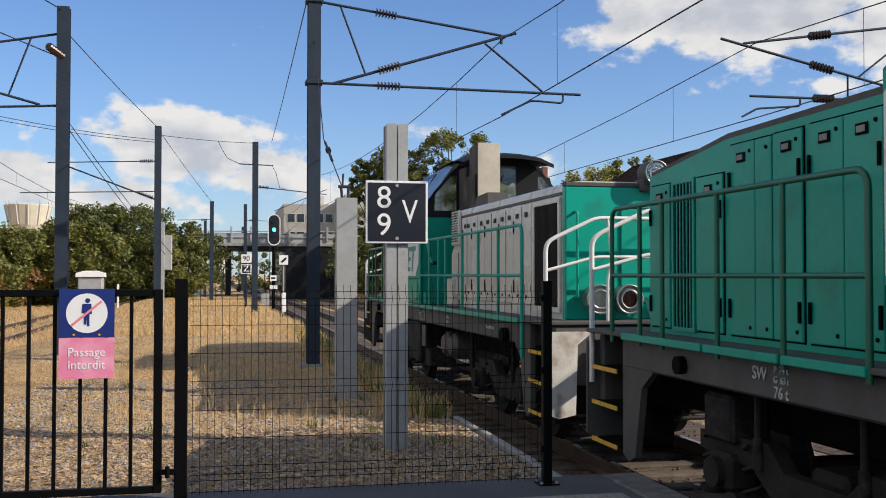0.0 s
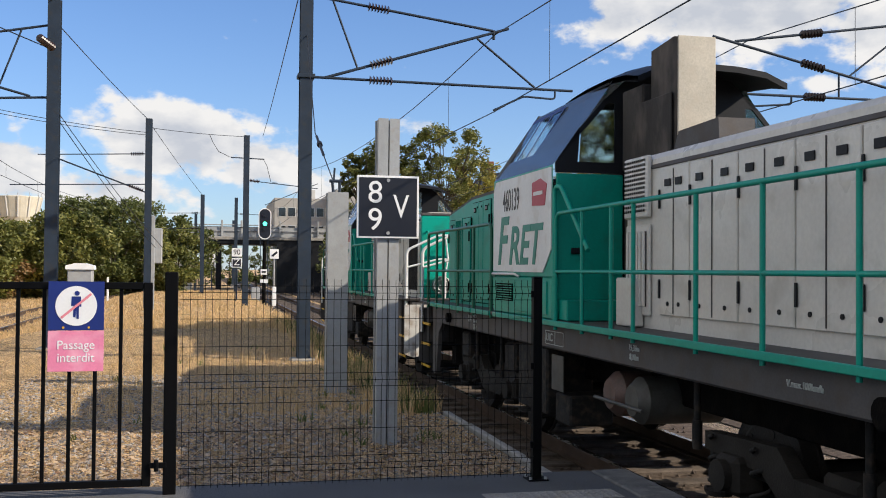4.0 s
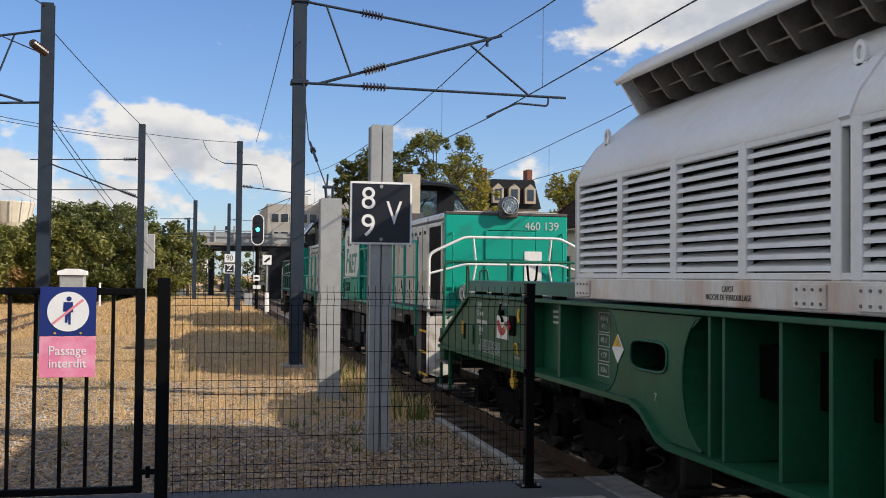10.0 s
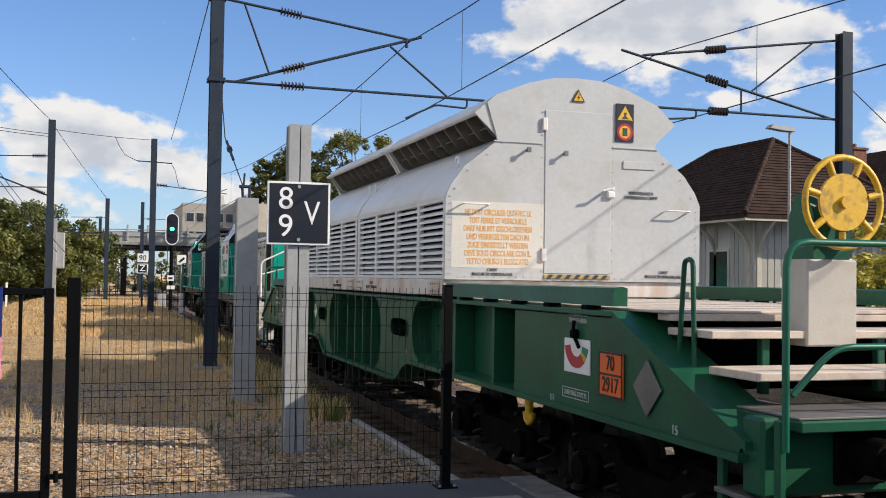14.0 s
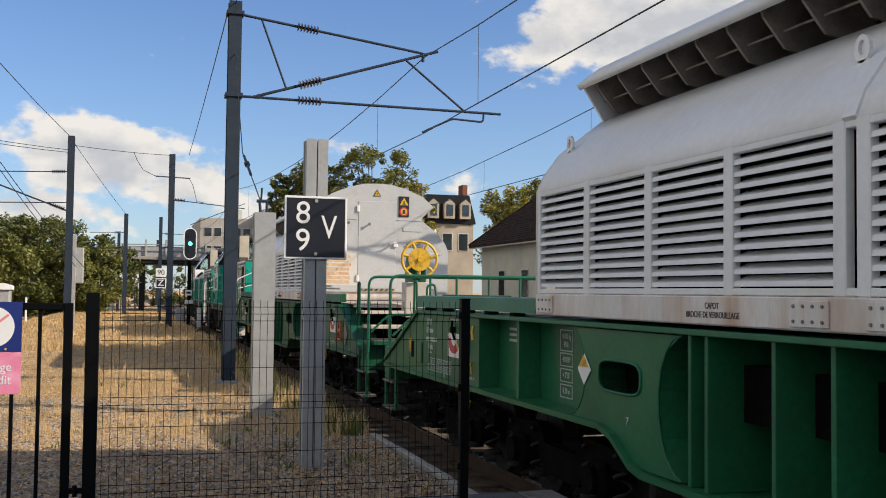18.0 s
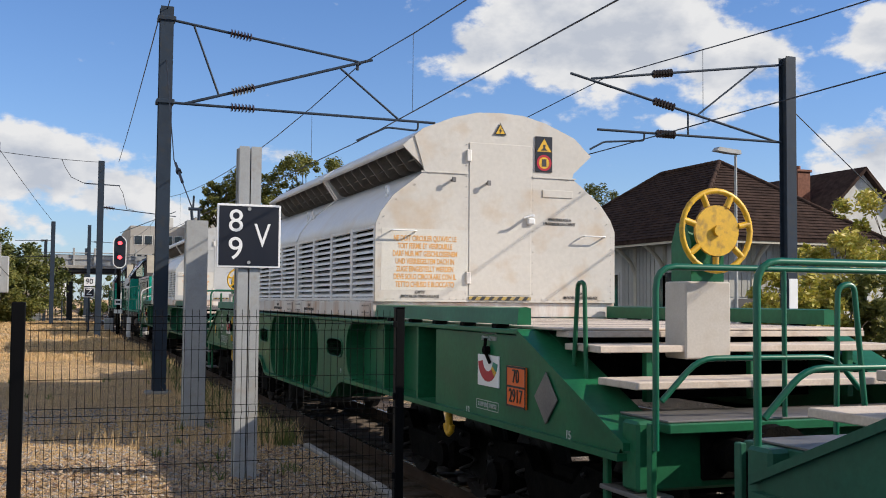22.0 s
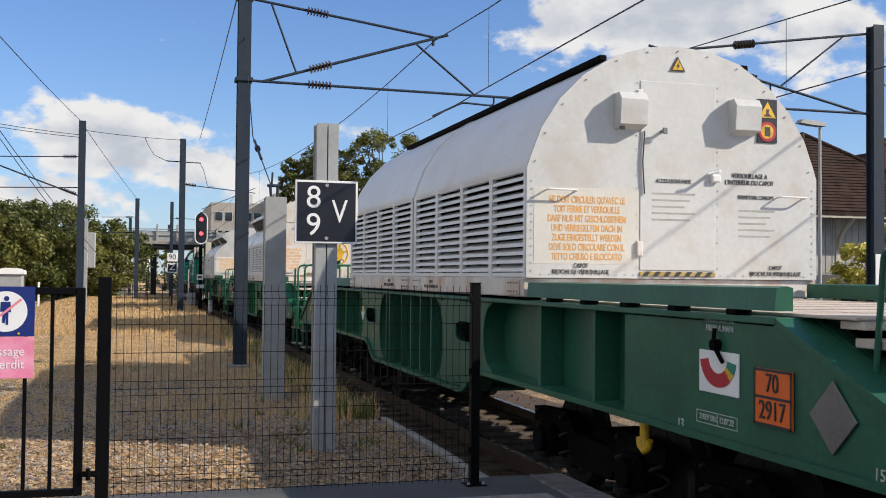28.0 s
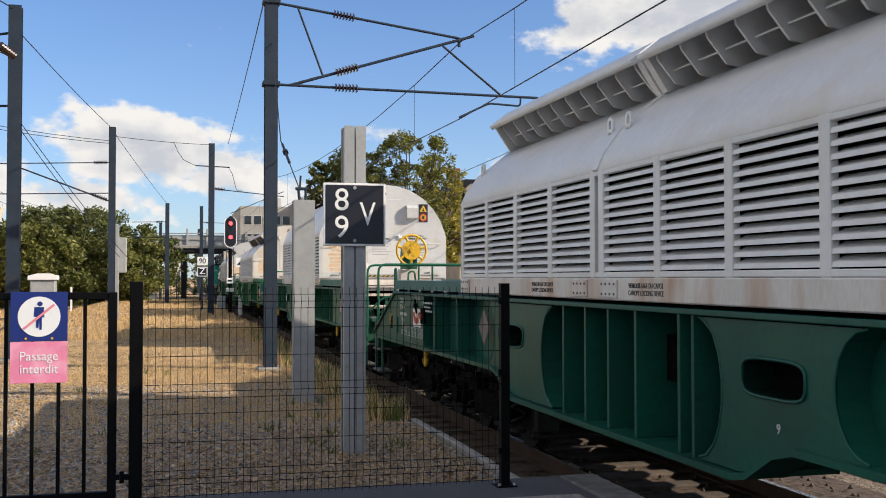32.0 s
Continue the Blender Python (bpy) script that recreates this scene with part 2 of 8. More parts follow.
GREEN_BOTTLE = wagon_paint("bottle_green_paint", (0.012, 0.100, 0.052))
GREEN_BRIGHT = wagon_paint("mid_green_paint", (0.015, 0.138, 0.060))
GREEN_GREYED = wagon_paint("greyish_green_paint", (0.026, 0.124, 0.077))
GREEN_TEAL = wagon_paint("dark_teal_paint", (0.008, 0.092, 0.066))
WAGON_GREEN = GREEN_BOTTLE
RAIL_GREEN = mat("handrail_green_paint", (0.004, 0.11, 0.058), 0.35, var=0.06)
COVER_WHITE = mat("aged_white_sheet", (0.73, 0.735, 0.74), 0.40, var=0.05, scale=0.8, fine=18, dirt=(0.62, 0.58, 0.53), dirt_amt=0.3, bump=0.10, bscale=2.5)
# sunlit ends get a darker white than the shaded sides; tones vary by wagon
def sun_dimmed_paint(name, col, dirt, amt):
    return mat(name, col, 0.45, var=0.05, scale=1.1, fine=20, dirt=dirt, dirt_amt=amt, bump=0.5, bscale=2.0)


END_GREY = sun_dimmed_paint("greyed_dimmed_end_sheet", (0.465, 0.475, 0.48), (0.38, 0.36, 0.33), 0.25)
END_CREAM = sun_dimmed_paint("yellowed_dimmed_end_sheet", (0.575, 0.545, 0.50), (0.47, 0.36, 0.25), 0.30)
END_WHITE = sun_dimmed_paint("aged_dimmed_end_sheet", (0.555, 0.56, 0.555), (0.45, 0.41, 0.36), 0.30)
COVER_END = END_GREY
COVER_RUSTY = mat("rust_streaked_white_sill", (0.70, 0.67, 0.64), 0.5, var=0.08, scale=1.4, dirt=(0.40, 0.22, 0.12), dirt_amt=0.5, stretch=(1, 1, 0.25))
DECK_WOOD = mat("pale_chequer_deck", (0.62, 0.53, 0.45), 0.75, spec=0.2, var=0.10, scale=3, dirt=(0.40, 0.31, 0.24), dirt_amt=0.25)
GALV = mat("galvanised_steel", (0.36, 0.37, 0.375), 0.55, metal=0.15, var=0.08, scale=5, fine=80, dirt=(0.30, 0.28, 0.25), dirt_amt=0.2)
MAST_STEEL = mat("blue_grey_mast_paint", (0.030, 0.043, 0.064), 0.55, spec=0.15, var=0.10, scale=3, dirt=(0.04, 0.042, 0.045), dirt_amt=0.25)
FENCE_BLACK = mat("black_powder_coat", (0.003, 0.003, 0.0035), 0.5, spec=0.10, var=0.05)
SIGN_BLACK = mat("sign_black_sheet", (0.008, 0.009, 0.016), 0.4, var=0.04)
SIGN_WHITE = mat("sign_white_sheet", (0.80, 0.80, 0.80), 0.4, var=0.03)
SIGN_BLUE = mat("sign_navy_sheet", (0.010, 0.025, 0.17), 0.4, var=0.04)
SIGN_PINK = mat("sign_pink_sheet", (0.80, 0.24, 0.39), 0.4, var=0.06, dirt=(0.83, 0.42, 0.53), dirt_amt=0.4)
SIGN_RED = mat("sign_red_line", (0.75, 0.25, 0.30), 0.45, var=0.05)
ORANGE = mat("orange_plate", (0.75, 0.13, 0.015), 0.4, var=0.05)
WIRE = mat("dark_wire", (0.03, 0.035, 0.045), 0.5, metal=0.5, var=0.1)
INSUL = mat("brown_insulator", (0.035, 0.02, 0.018), 0.2, var=0.1)
ASPHALT = mat("asphalt", (0.11, 0.112, 0.12), 0.9, var=0.2, scale=0.9, fine=180, bump=0.5, bscale=150, col2=(0.08, 0.081, 0.087))
CONCRETE = mat("kerb_concrete", (0.33, 0.315, 0.29), 0.85, var=0.15, scale=4, fine=90, bump=0.4, bscale=70, dirt=(0.25, 0.22, 0.18), dirt_amt=0.3)
BALLAST = mat("ballast_stone", (0.15, 0.115, 0.09), 0.9, spec=0.1, var=0.25, scale=9, fine=30, bump=1.0, bscale=22, col2=(0.06, 0.047, 0.038))
RAIL_STEEL = mat("rail_rust", (0.11, 0.07, 0.045), 0.6, metal=0.3, var=0.15)
RAIL_TOP = mat("rail_polished_head", (0.55, 0.54, 0.52), 0.25, metal=0.9, var=0.05)
SLEEPER = mat("weathered_sleeper", (0.11, 0.085, 0.066), 0.85, var=0.2, scale=6, bump=0.5, tint=0.2)
TILE = mat("brown_roof_tile", (0.066, 0.042, 0.034), 0.9, spec=0.05, var=0.22, scale=3.0, fine=14, bump=0.3, bscale=16, col2=(0.032, 0.022, 0.019))
RENDER_WALL = mat("pale_grey_render", (0.56, 0.55, 0.52), 0.85, var=0.08, scale=1.2, bump=0.15)
BLOCK_WALL = mat("grey_beige_concrete", (0.36, 0.345, 0.32), 0.85, var=0.10, scale=0.4, bump=0.1)
OLD_STONE = mat("weathered_town_stone", (0.40, 0.35, 0.285), 0.85, var=0.12, scale=0.6, bump=0.15)
CREAM_WALL = mat("cream_render", (0.60, 0.55, 0.44), 0.85, var=0.08, scale=1.0, bump=0.15)
STRUT_GREY = mat("weathered_grey_boards", (0.40, 0.39, 0.36), 0.8, var=0.12, scale=2, fine=30, bump=0.2, tint=0.10, stretch=(1, 1, 0.2))
STRUT_WOOD = mat("painted_timber", (0.50, 0.46, 0.37), 0.7, var=0.1)
BRICK = mat("red_brick", (0.22, 0.085, 0.05), 0.85, var=0.2, scale=6, fine=25, bump=0.3)
DARK_GLASS = mat("window_glass", (0.02, 0.024, 0.028), 0.06, var=0.02, spec=0.9)
THIN_GLASS = glass("thin_cab_pane", (0.80, 0.88, 0.86), 0.03)
BARK = mat("bark", (0.085, 0.062, 0.045), 0.9, var=0.2, scale=5, bump=0.6)
LAMP_GLASS = glass("lamp_lens")
GLOW_GREEN = glow("signal_green_lens", (0.05, 1.0, 0.62), 5.0)
GLOW_RED = glow("signal_red_lens", (1.0, 0.04, 0.05), 5.0)
CHROME = mat("lamp_rim_metal", (0.45, 0.45, 0.44), 0.3, metal=0.8, var=0.05)
ORANGE_TEXT = mat("faded_orange_lettering", (0.74, 0.38, 0.10), 0.6, var=0.10, scale=9)
PANEL_CREAM = mat("notice_patch_paint", (0.61, 0.585, 0.53), 0.5, var=0.06, dirt=(0.58, 0.57, 0.54), dirt_amt=0.4)
PALE_INK = mat("faded_grey_lettering", (0.40, 0.39, 0.37), 0.6, var=0.15, scale=8)
DULL_YELLOW = mat("dull_yellow_strip", (0.42, 0.30, 0.07), 0.6, var=0.12, scale=8, dirt=(0.30, 0.26, 0.2), dirt_amt=0.4)
INK = mat("black_lettering", (0.03, 0.03, 0.03), 0.6, var=0.1)
WHITE_INK = mat("white_lettering", (0.50, 0.53, 0.51), 0.6, var=0.1)
GREEN_INK = mat("green_lettering", (0.0, 0.20, 0.145), 0.4, var=0.05)
DULL_PLATE = mat("weathered_aluminium", (0.20, 0.19, 0.185), 0.45, metal=0.4, var=0.12, scale=3)


def leaf_mat(name, a, b):
    """Leaves: two greens by clump, some light through them."""
    m = bpy.data.materials.new(name)
    m.use_nodes = True
    n, l = m.node_tree.nodes, m.node_tree.links
    bs = n["Principled BSDF"]
    geo = n.new("ShaderNodeNewGeometry")
    mix = n.new("ShaderNodeMixRGB")
    mix.inputs[1].default_value, mix.inputs[2].default_value = (*a, 1), (*b, 1)
    l.new(geo.outputs["Random Per Island"], mix.inputs[0])
    l.new(mix.outputs[0], bs.inputs["Base Color"])
    bs.inputs["Roughness"].default_value = 0.55
    tr = n.new("ShaderNodeBsdfTranslucent")
    l.new(mix.outputs[0], tr.inputs[0])
    ms = n.new("ShaderNodeMixShader")
    ms.inputs[0].default_value = 0.3
    l.new(bs.outputs[0], ms.inputs[1])
    l.new(tr.outputs[0], ms.inputs[2])
    l.new(ms.outputs[0], n["Material Output"].inputs[0])
    return m


LEAF = leaf_mat("leaves_green", (0.085, 0.105, 0.02), (0.21, 0.20, 0.045))
LEAF_DARK = leaf_mat("leaves_dark", (0.05, 0.07, 0.016), (0.14, 0.15, 0.035))
LEAF_YELLOW = leaf_mat("leaves_yellow_green", (0.20, 0.20, 0.03), (0.44, 0.36, 0.07))
STRAW = leaf_mat("dry_grass", (0.84, 0.60, 0.32), (0.42, 0.28, 0.12))
SUMAC = leaf_mat("sumac_leaves", (0.28, 0.30, 0.04), (0.58, 0.46, 0.10))
LEAF_BROWN = leaf_mat("leaves_rusty", (0.20, 0.11, 0.04), (0.34, 0.22, 0.09))
WEED = leaf_mat("green_weeds", (0.10, 0.14, 0.03), (0.20, 0.20, 0.06))
STONES = leaf_mat("pale_gravel_stones", (0.54, 0.50, 0.46), (0.10, 0.088, 0.08))
FALLEN = leaf_mat("fallen_leaves", (0.22, 0.125, 0.07), (0.66, 0.50, 0.33))


def ground_mat():
    """Dry lawn and gravel: straw, bare earth and grey stones in patches."""
    m = bpy.data.materials.new("dry_grass_and_gravel")
    m.use_nodes = True
    n, l = m.node_tree.nodes, m.node_tree.links
    b = n["Principled BSDF"]
    tc = n.new("ShaderNodeTexCoord")

    def nz(s, d=6.0):
        k = n.new("ShaderNodeTexNoise")
        k.inputs["Scale"].default_value, k.inputs["Detail"].default_value = s, d
        l.new(tc.outputs["Object"], k.inputs["Vector"])
        return k.outputs[0]

    def mixc(f, a, c):
        k = n.new("ShaderNodeMixRGB")
        l.new(f, k.inputs[0])
        for i, v in ((1, a), (2, c)):
            if isinstance(v, tuple):
                k.inputs[i].default_value = (*v, 1)
            else:
                l.new(v, k.inputs[i])
        return k.outputs[0]

    def rng(f, a, c):
        k = n.new("ShaderNodeMapRange")
        k.inputs["From Min"].default_value, k.inputs["From Max"].default_value = a, c
        l.new(f, k.inputs["Value"])
        return k.outputs[0]

    sep = n.new("ShaderNodeSeparateXYZ")
    l.new(tc.outputs["Object"], sep.inputs[0])

    def calc(op, a, c):
        k = n.new("ShaderNodeMath")
        k.operation = op
        for i, v in ((0, a), (1, c)):
            if isinstance(v, (int, float)):
                k.inputs[i].default_value = v
            else:
                l.new(v, k.inputs[i])
        return k.outputs[0]

    straw = mixc(rng(nz(1.3), 0.35, 0.65), (0.86, 0.585, 0.31), (0.60, 0.41, 0.205))
    gravel = mixc(rng(nz(34, 4), 0.42, 0.60), (0.50, 0.405, 0.315), (0.16, 0.13, 0.105))
    # loose gravel lies at the platform end and beside the track, straw further out
    worn = calc("ADD", calc("MULTIPLY", sep.outputs[0], 0.16), calc("MULTIPLY", sep.outputs[1], -0.09))
    worn = calc("ADD", calc("ADD", worn, 1.05), calc("MULTIPLY", calc("SUBTRACT", nz(0.55), 0.5), 2.4))
    c = mixc(rng(worn, 0.30, 0.75), straw, gravel)
    c = mixc(rng(nz(0.8, 8), 0.60, 0.76), c, (0.20, 0.175, 0.07))
    fine = nz(75, 4)
    c = mixc(rng(nz(22, 5), 0.53, 0.68), c, (0.17, 0.115, 0.07))
    c = mixc(rng(fine, 0.50, 0.60), c, (0.085, 0.058, 0.04))
    c = mixc(rng(nz(95, 3), 0.60, 0.68), c, (0.78, 0.62, 0.42))
    l.new(c, b.inputs["Base Color"])
    b.inputs["Roughness"].default_value = 0.95
    b.inputs["Specular IOR Level"].default_value = 0.15
    bp = n.new("ShaderNodeBump")
    bp.inputs["Strength"].default_value, bp.inputs["Distance"].default_value = 1.0, 0.09
    l.new(nz(40, 5), bp.inputs["Height"])
    l.new(bp.outputs[0], b.inputs["Normal"])
    return m


GROUND = ground_mat()


# ---- mesh building ----
class Shape:
    """Collects vertices and faces of one mesh."""

    def __init__(self):
        self.v, self.f, self.s = [], [], []

    def add(self, verts, faces, smooth=False):
        o = len(self.v)
        self.v += [tuple(p) for p in verts]
        self.f += [tuple(i + o for i in f) for f in faces]
        self.s += [smooth] * len(faces)
        return self

    def box(self, x0, x1, y0, y1, z0, z1, c=0.0, m=None):
        """A box with its edges cut by c."""
        x0, x1, y0, y1, z0, z1 = min(x0, x1), max(x0, x1), min(y0, y1), max(y0, y1), min(z0, z1), max(z0, z1)
        c = min(c, 0.45 * min(x1 - x0, y1 - y0, z1 - z0))
        if c <= 0:
            vs = [(x, y, z) for x in (x0, x1) for y in (y0, y1) for z in (z0, z1)]
            fs = [(0, 1, 3, 2), (4, 6, 7, 5), (0, 4, 5, 1), (2, 3, 7, 6), (0, 2, 6, 4), (1, 5, 7, 3)]
        else:
            vs, idx = [], {}
            for i, x in enumerate((x0, x1)):
                for j, y in enumerate((y0, y1)):
                    for k, z in enumerate((z0, z1)):
                        xi, yi, zi = x + (c if i == 0 else -c), y + (c if j == 0 else -c), z + (c if k == 0 else -c)
                        for a, p in enumerate(((x, yi, zi), (xi, y, zi), (xi, yi, z))):
                            idx[i, j, k, a] = len(vs)
                            vs.append(p)
            fs = []
            for i in (0, 1):
                q = [idx[i, j, k, 0] for j, k in ((0, 0), (1, 0), (1, 1), (0, 1))]
                fs.append(q if i else q[::-1])
                q = [idx[k, i, j, 1] for j, k in ((0, 0), (1, 0), (1, 1), (0, 1))]
                fs.append(q if i else q[::-1])
                q = [idx[j, k, i, 2] for j, k in ((0, 0), (1, 0), (1, 1), (0, 1))]
                fs.append(q if i else q[::-1])
            for a, b in ((0, 0), (0, 1), (1, 0), (1, 1)):
                fs.append((idx[a, b, 0, 0], idx[a, b, 1, 0], idx[a, b, 1, 1], idx[a, b, 0, 1]))
                fs.append((idx[a, 0, b, 0], idx[a, 1, b, 0], idx[a, 1, b, 2], idx[a, 0, b, 2]))
                fs.append((idx[0, a, b, 1], idx[1, a, b, 1], idx[1, a, b, 2], idx[0, a, b, 2]))
            for i in (0, 1):
                for j in (0, 1):
                    for k in (0, 1):
                        fs.append((idx[i, j, k, 0], idx[i, j, k, 1], idx[i, j, k, 2]))
        if m is not None:
            vs = [m @ Vector(p) for p in vs]
        return self.add(vs, fs)

    def cyl(self, a, b, r, n=10, r2=None, cap=True):
        a, b = Vector(a), Vector(b)
        d = (b - a).normalized()
        u = d.orthogonal().normalized()
        w = d.cross(u)
        r2 = r if r2 is None else r2
        vs = []
        for p, q in ((a, r), (b, r2)):
            for i in range(n):
                t = 2 * math.pi * i / n
                vs.append(p + (u * math.cos(t) + w * math.sin(t)) * q)
        self.add(vs, [(i, (i + 1) % n, n + (i + 1) % n, n + i) for i in range(n)], True)
        if cap:
            self.add(vs, [tuple(range(n))[::-1], tuple(range(n, 2 * n))])
        return self

    def tube(self, pts, r, n=8, bend=0.0):
        """A bent tube through points, corners rounded by bend."""
        pts = [Vector(p) for p in pts]
        if bend:
            out = [pts[0]]
            for p, q, s in zip(pts, pts[1:], pts[2:]):
                d1, d2 = (p - q), (s - q)
                k = min(bend, d1.length * 0.45, d2.length * 0.45)
                a, c = q + d1.normalized() * k, q + d2.normalized() * k
                for i in range(5):
                    t = i / 4
                    out.append(a * (1 - t) ** 2 + q * 2 * t * (1 - t) + c * t * t)
            pts = out + [pts[-1]]
        rings, prev = [], None
        for i, p in enumerate(pts):
            d = (pts[min(i + 1, len(pts) - 1)] - pts[max(i - 1, 0)]).normalized()
            u = d.orthogonal().normalized() if prev is None else (prev - d * prev.dot(d)).normalized()
            prev = u
            w = d.cross(u)
            rings.append([p + (u * math.cos(2 * math.pi * j / n) + w * math.sin(2 * math.pi * j / n)) * r for j in range(n)])
        vs = [p for ring in rings for p in ring]
        fs = [(i * n + j, i * n + (j + 1) % n, (i + 1) * n + (j + 1) % n, (i + 1) * n + j) for i in range(len(pts) - 1) for j in range(n)]
        self.add(vs, fs, True)
        self.add(vs, [tuple(range(n))[::-1], tuple(range(len(vs) - n, len(vs)))])
        return self

    def prism(self, pts, axis, lo, hi, smooth=False):
        """A polygon (two coordinates, in the order of the two axes left) drawn out along an axis."""
        def put(p, h):
            q = list(p)
            q.insert(axis, h)
            return q
        n = len(pts)
        vs = [put(p, lo) for p in pts] + [put(p, hi) for p in pts]
        self.add(vs, [(i, (i + 1) % n, n + (i + 1) % n, n + i) for i in range(n)], smooth)
        return self.add(vs, [tuple(range(n))[::-1], tuple(range(n, 2 * n))])

    def beam(self, x, y, w, d, z0, z1, t=0.014, c=0.02):
        """An upright H-section: flanges of width w on both sides, depth d."""
        a, b = w / 2, d / 2
        pts = [(-a, -b), (a, -b), (a, -b + t), (c / 2, -b + t), (c / 2, b - t), (a, b - t), (a, b), (-a, b), (-a, b - t), (-c / 2, b - t), (-c / 2, -b + t), (-a, -b + t)]
        return self.prism([(x + p, y + q) for p, q in pts], 2, z0, z1)

    def sheet(self, outer, hole, axis, lo, hi):
        """A plate with one hole; outer and hole are rings of equally many points."""
        def put(p, h):
            q = list(p)
            q.insert(axis, h)
            return q
        n = len(outer)
        vs = [put(p, h) for h in (lo, hi) for ring in (outer, hole) for p in ring]
        fs = []
        for i in range(n):
            j = (i + 1) % n
            fs += [(i, j, n + j, n + i), (2 * n + i, 3 * n + i, 3 * n + j, 2 * n + j), (i, 2 * n + i, 2 * n + j, j), (n + i, n + j, 3 * n + j, 3 * n + i)]
        return self.add(vs, fs)

    def moved(self, m):
        self.v = [tuple(m @ Vector(p)) for p in self.v]
        return self

    def mesh(self, name, material):
        me = bpy.data.meshes.new(name)
        me.from_pydata(self.v, [], self.f)
        me.polygons.foreach_set("use_smooth", self.s)
        me.materials.append(material)
        bm = bmesh.new()
        bm.from_mesh(me)
        bmesh.ops.recalc_face_normals(bm, faces=bm.faces)
        bm.to_mesh(me)
        bm.free()
        me.update()
        return me


def part(name, shape, material, parent=None, label="", at=None):
    ob = new(name, shape if isinstance(shape, bpy.types.Mesh) else shape.mesh(name, material))
    if at is not None:
        ob.matrix_basis = at
    if parent is not None:
        ob.parent = parent
    if label:
        ob["label"] = label
    return ob


def thing(name, label, category, group="", at=None, kind=""):
    ob = new(name)
    ob.empty_display_size = 0.3
    if at is not None:
        ob.matrix_basis = at
    return tagged(ob, label, category, group, kind)


TEXTS = {}


def words(text, size, material, m, parent, name="lettering", squeeze=1.0, slant=0.0, depth=0.004, bold=0.0):
    """Raised lettering in the built-in font, centred, in the plane of m (its x to the right, y up)."""
    lines = text.split("\n")
    if len(lines) > 1:
        for i, line in enumerate(lines):
            ob = words(line, size, material, m @ Matrix.Translation((0, ((len(lines) - 1) / 2 - i) * size, 0)), parent, name, squeeze, slant, depth, bold)
        return ob
    key = (text, size, material.name, squeeze, slant, depth, bold)
    if key in TEXTS:
        return part(name, TEXTS[key], material, parent, at=m)
    cu = bpy.data.curves.new(name, "FONT")
    cu.body, cu.size, cu.extrude, cu.align_x, cu.align_y, cu.shear, cu.offset = text, size, depth, "CENTER", "CENTER", slant, bold
    tmp = bpy.data.objects.new(name, cu)
    me = bpy.data.meshes.new_from_object(tmp)
    bpy.data.objects.remove(tmp)
    bpy.data.curves.remove(cu)
    me.transform(Matrix.Diagonal((squeeze, 1, 1, 1)))
    me.materials.clear()
    me.materials.append(material)
    TEXTS[key] = me
    return part(name, me, material, parent, at=m)


LEFT = Matrix(((0, 0, -1, 0), (-1, 0, 0, 0), (0, 1, 0, 0), (0, 0, 0, 1)))      # lettering on a face that looks to -x
BACK = Matrix(((1, 0, 0, 0), (0, 0, -1, 0), (0, 1, 0, 0), (0, 0, 0, 1)))       # lettering on a face that looks to -y


def on_left(x, y, z):
    return Matrix.Translation((x, y, z)) @ LEFT


def on_back(x, y, z):
    return Matrix.Translation((x, y, z)) @ BACK


# ---- the setting: ground, tracks, platform ----
FIELD = 0.32


def ground_height(x, y):
    """Field level to the west, the sunken track bed, the station side to the east."""
    if x < 2.75:
        z = FIELD + 0.035 * noise.noise((x * 0.5, y * 0.5, 0)) + 0.012 * noise.noise((x * 2.2, y * 2.2, 3))
        if x < -4.2:
            z -= 0.35 * min(1, (-4.2 - x) / 1.5)
        if y > 75:
            z -= 0.25 * min(1, (y - 75) / 20)
        if y < 7.9:
            z = min(z, 0.2)
        return z
    if x < 12.6:
        return -0.28
    return 0.30


def spread(a, b, n, power=1.0):
    return [a + (b - a) * (i / n) ** power for i in range(n + 1)]


gx = [-2500, -800, -300, -120, -70, -45, -30, -22] + spread(-16, 2.7, 75) + [2.72, 2.76, 3.2, 7.5, 12.55, 12.6, 16, 22, 30, 45, 70, 120, 300, 800, 2500]
gy = [-2500, -600, -150, -60, -20, 0, 6] + spread(7.6, 90, 150, 1.6) + [100, 115, 140, 180, 300, 600, 1200, 2500]
gs = Shape()
gs.add([(x, y, ground_height(x, y)) for y in gy for x in gx],
       [(j * len(gx) + i, j * len(gx) + i + 1, (j + 1) * len(gx) + i + 1, (j + 1) * len(gx) + i) for j in range(len(gy) - 1) for i in range(len(gx) - 1)], True)
tagged(part("ground", gs, GROUND), "dry straw-coloured grass and gravel ground", "ground", kind="structure")


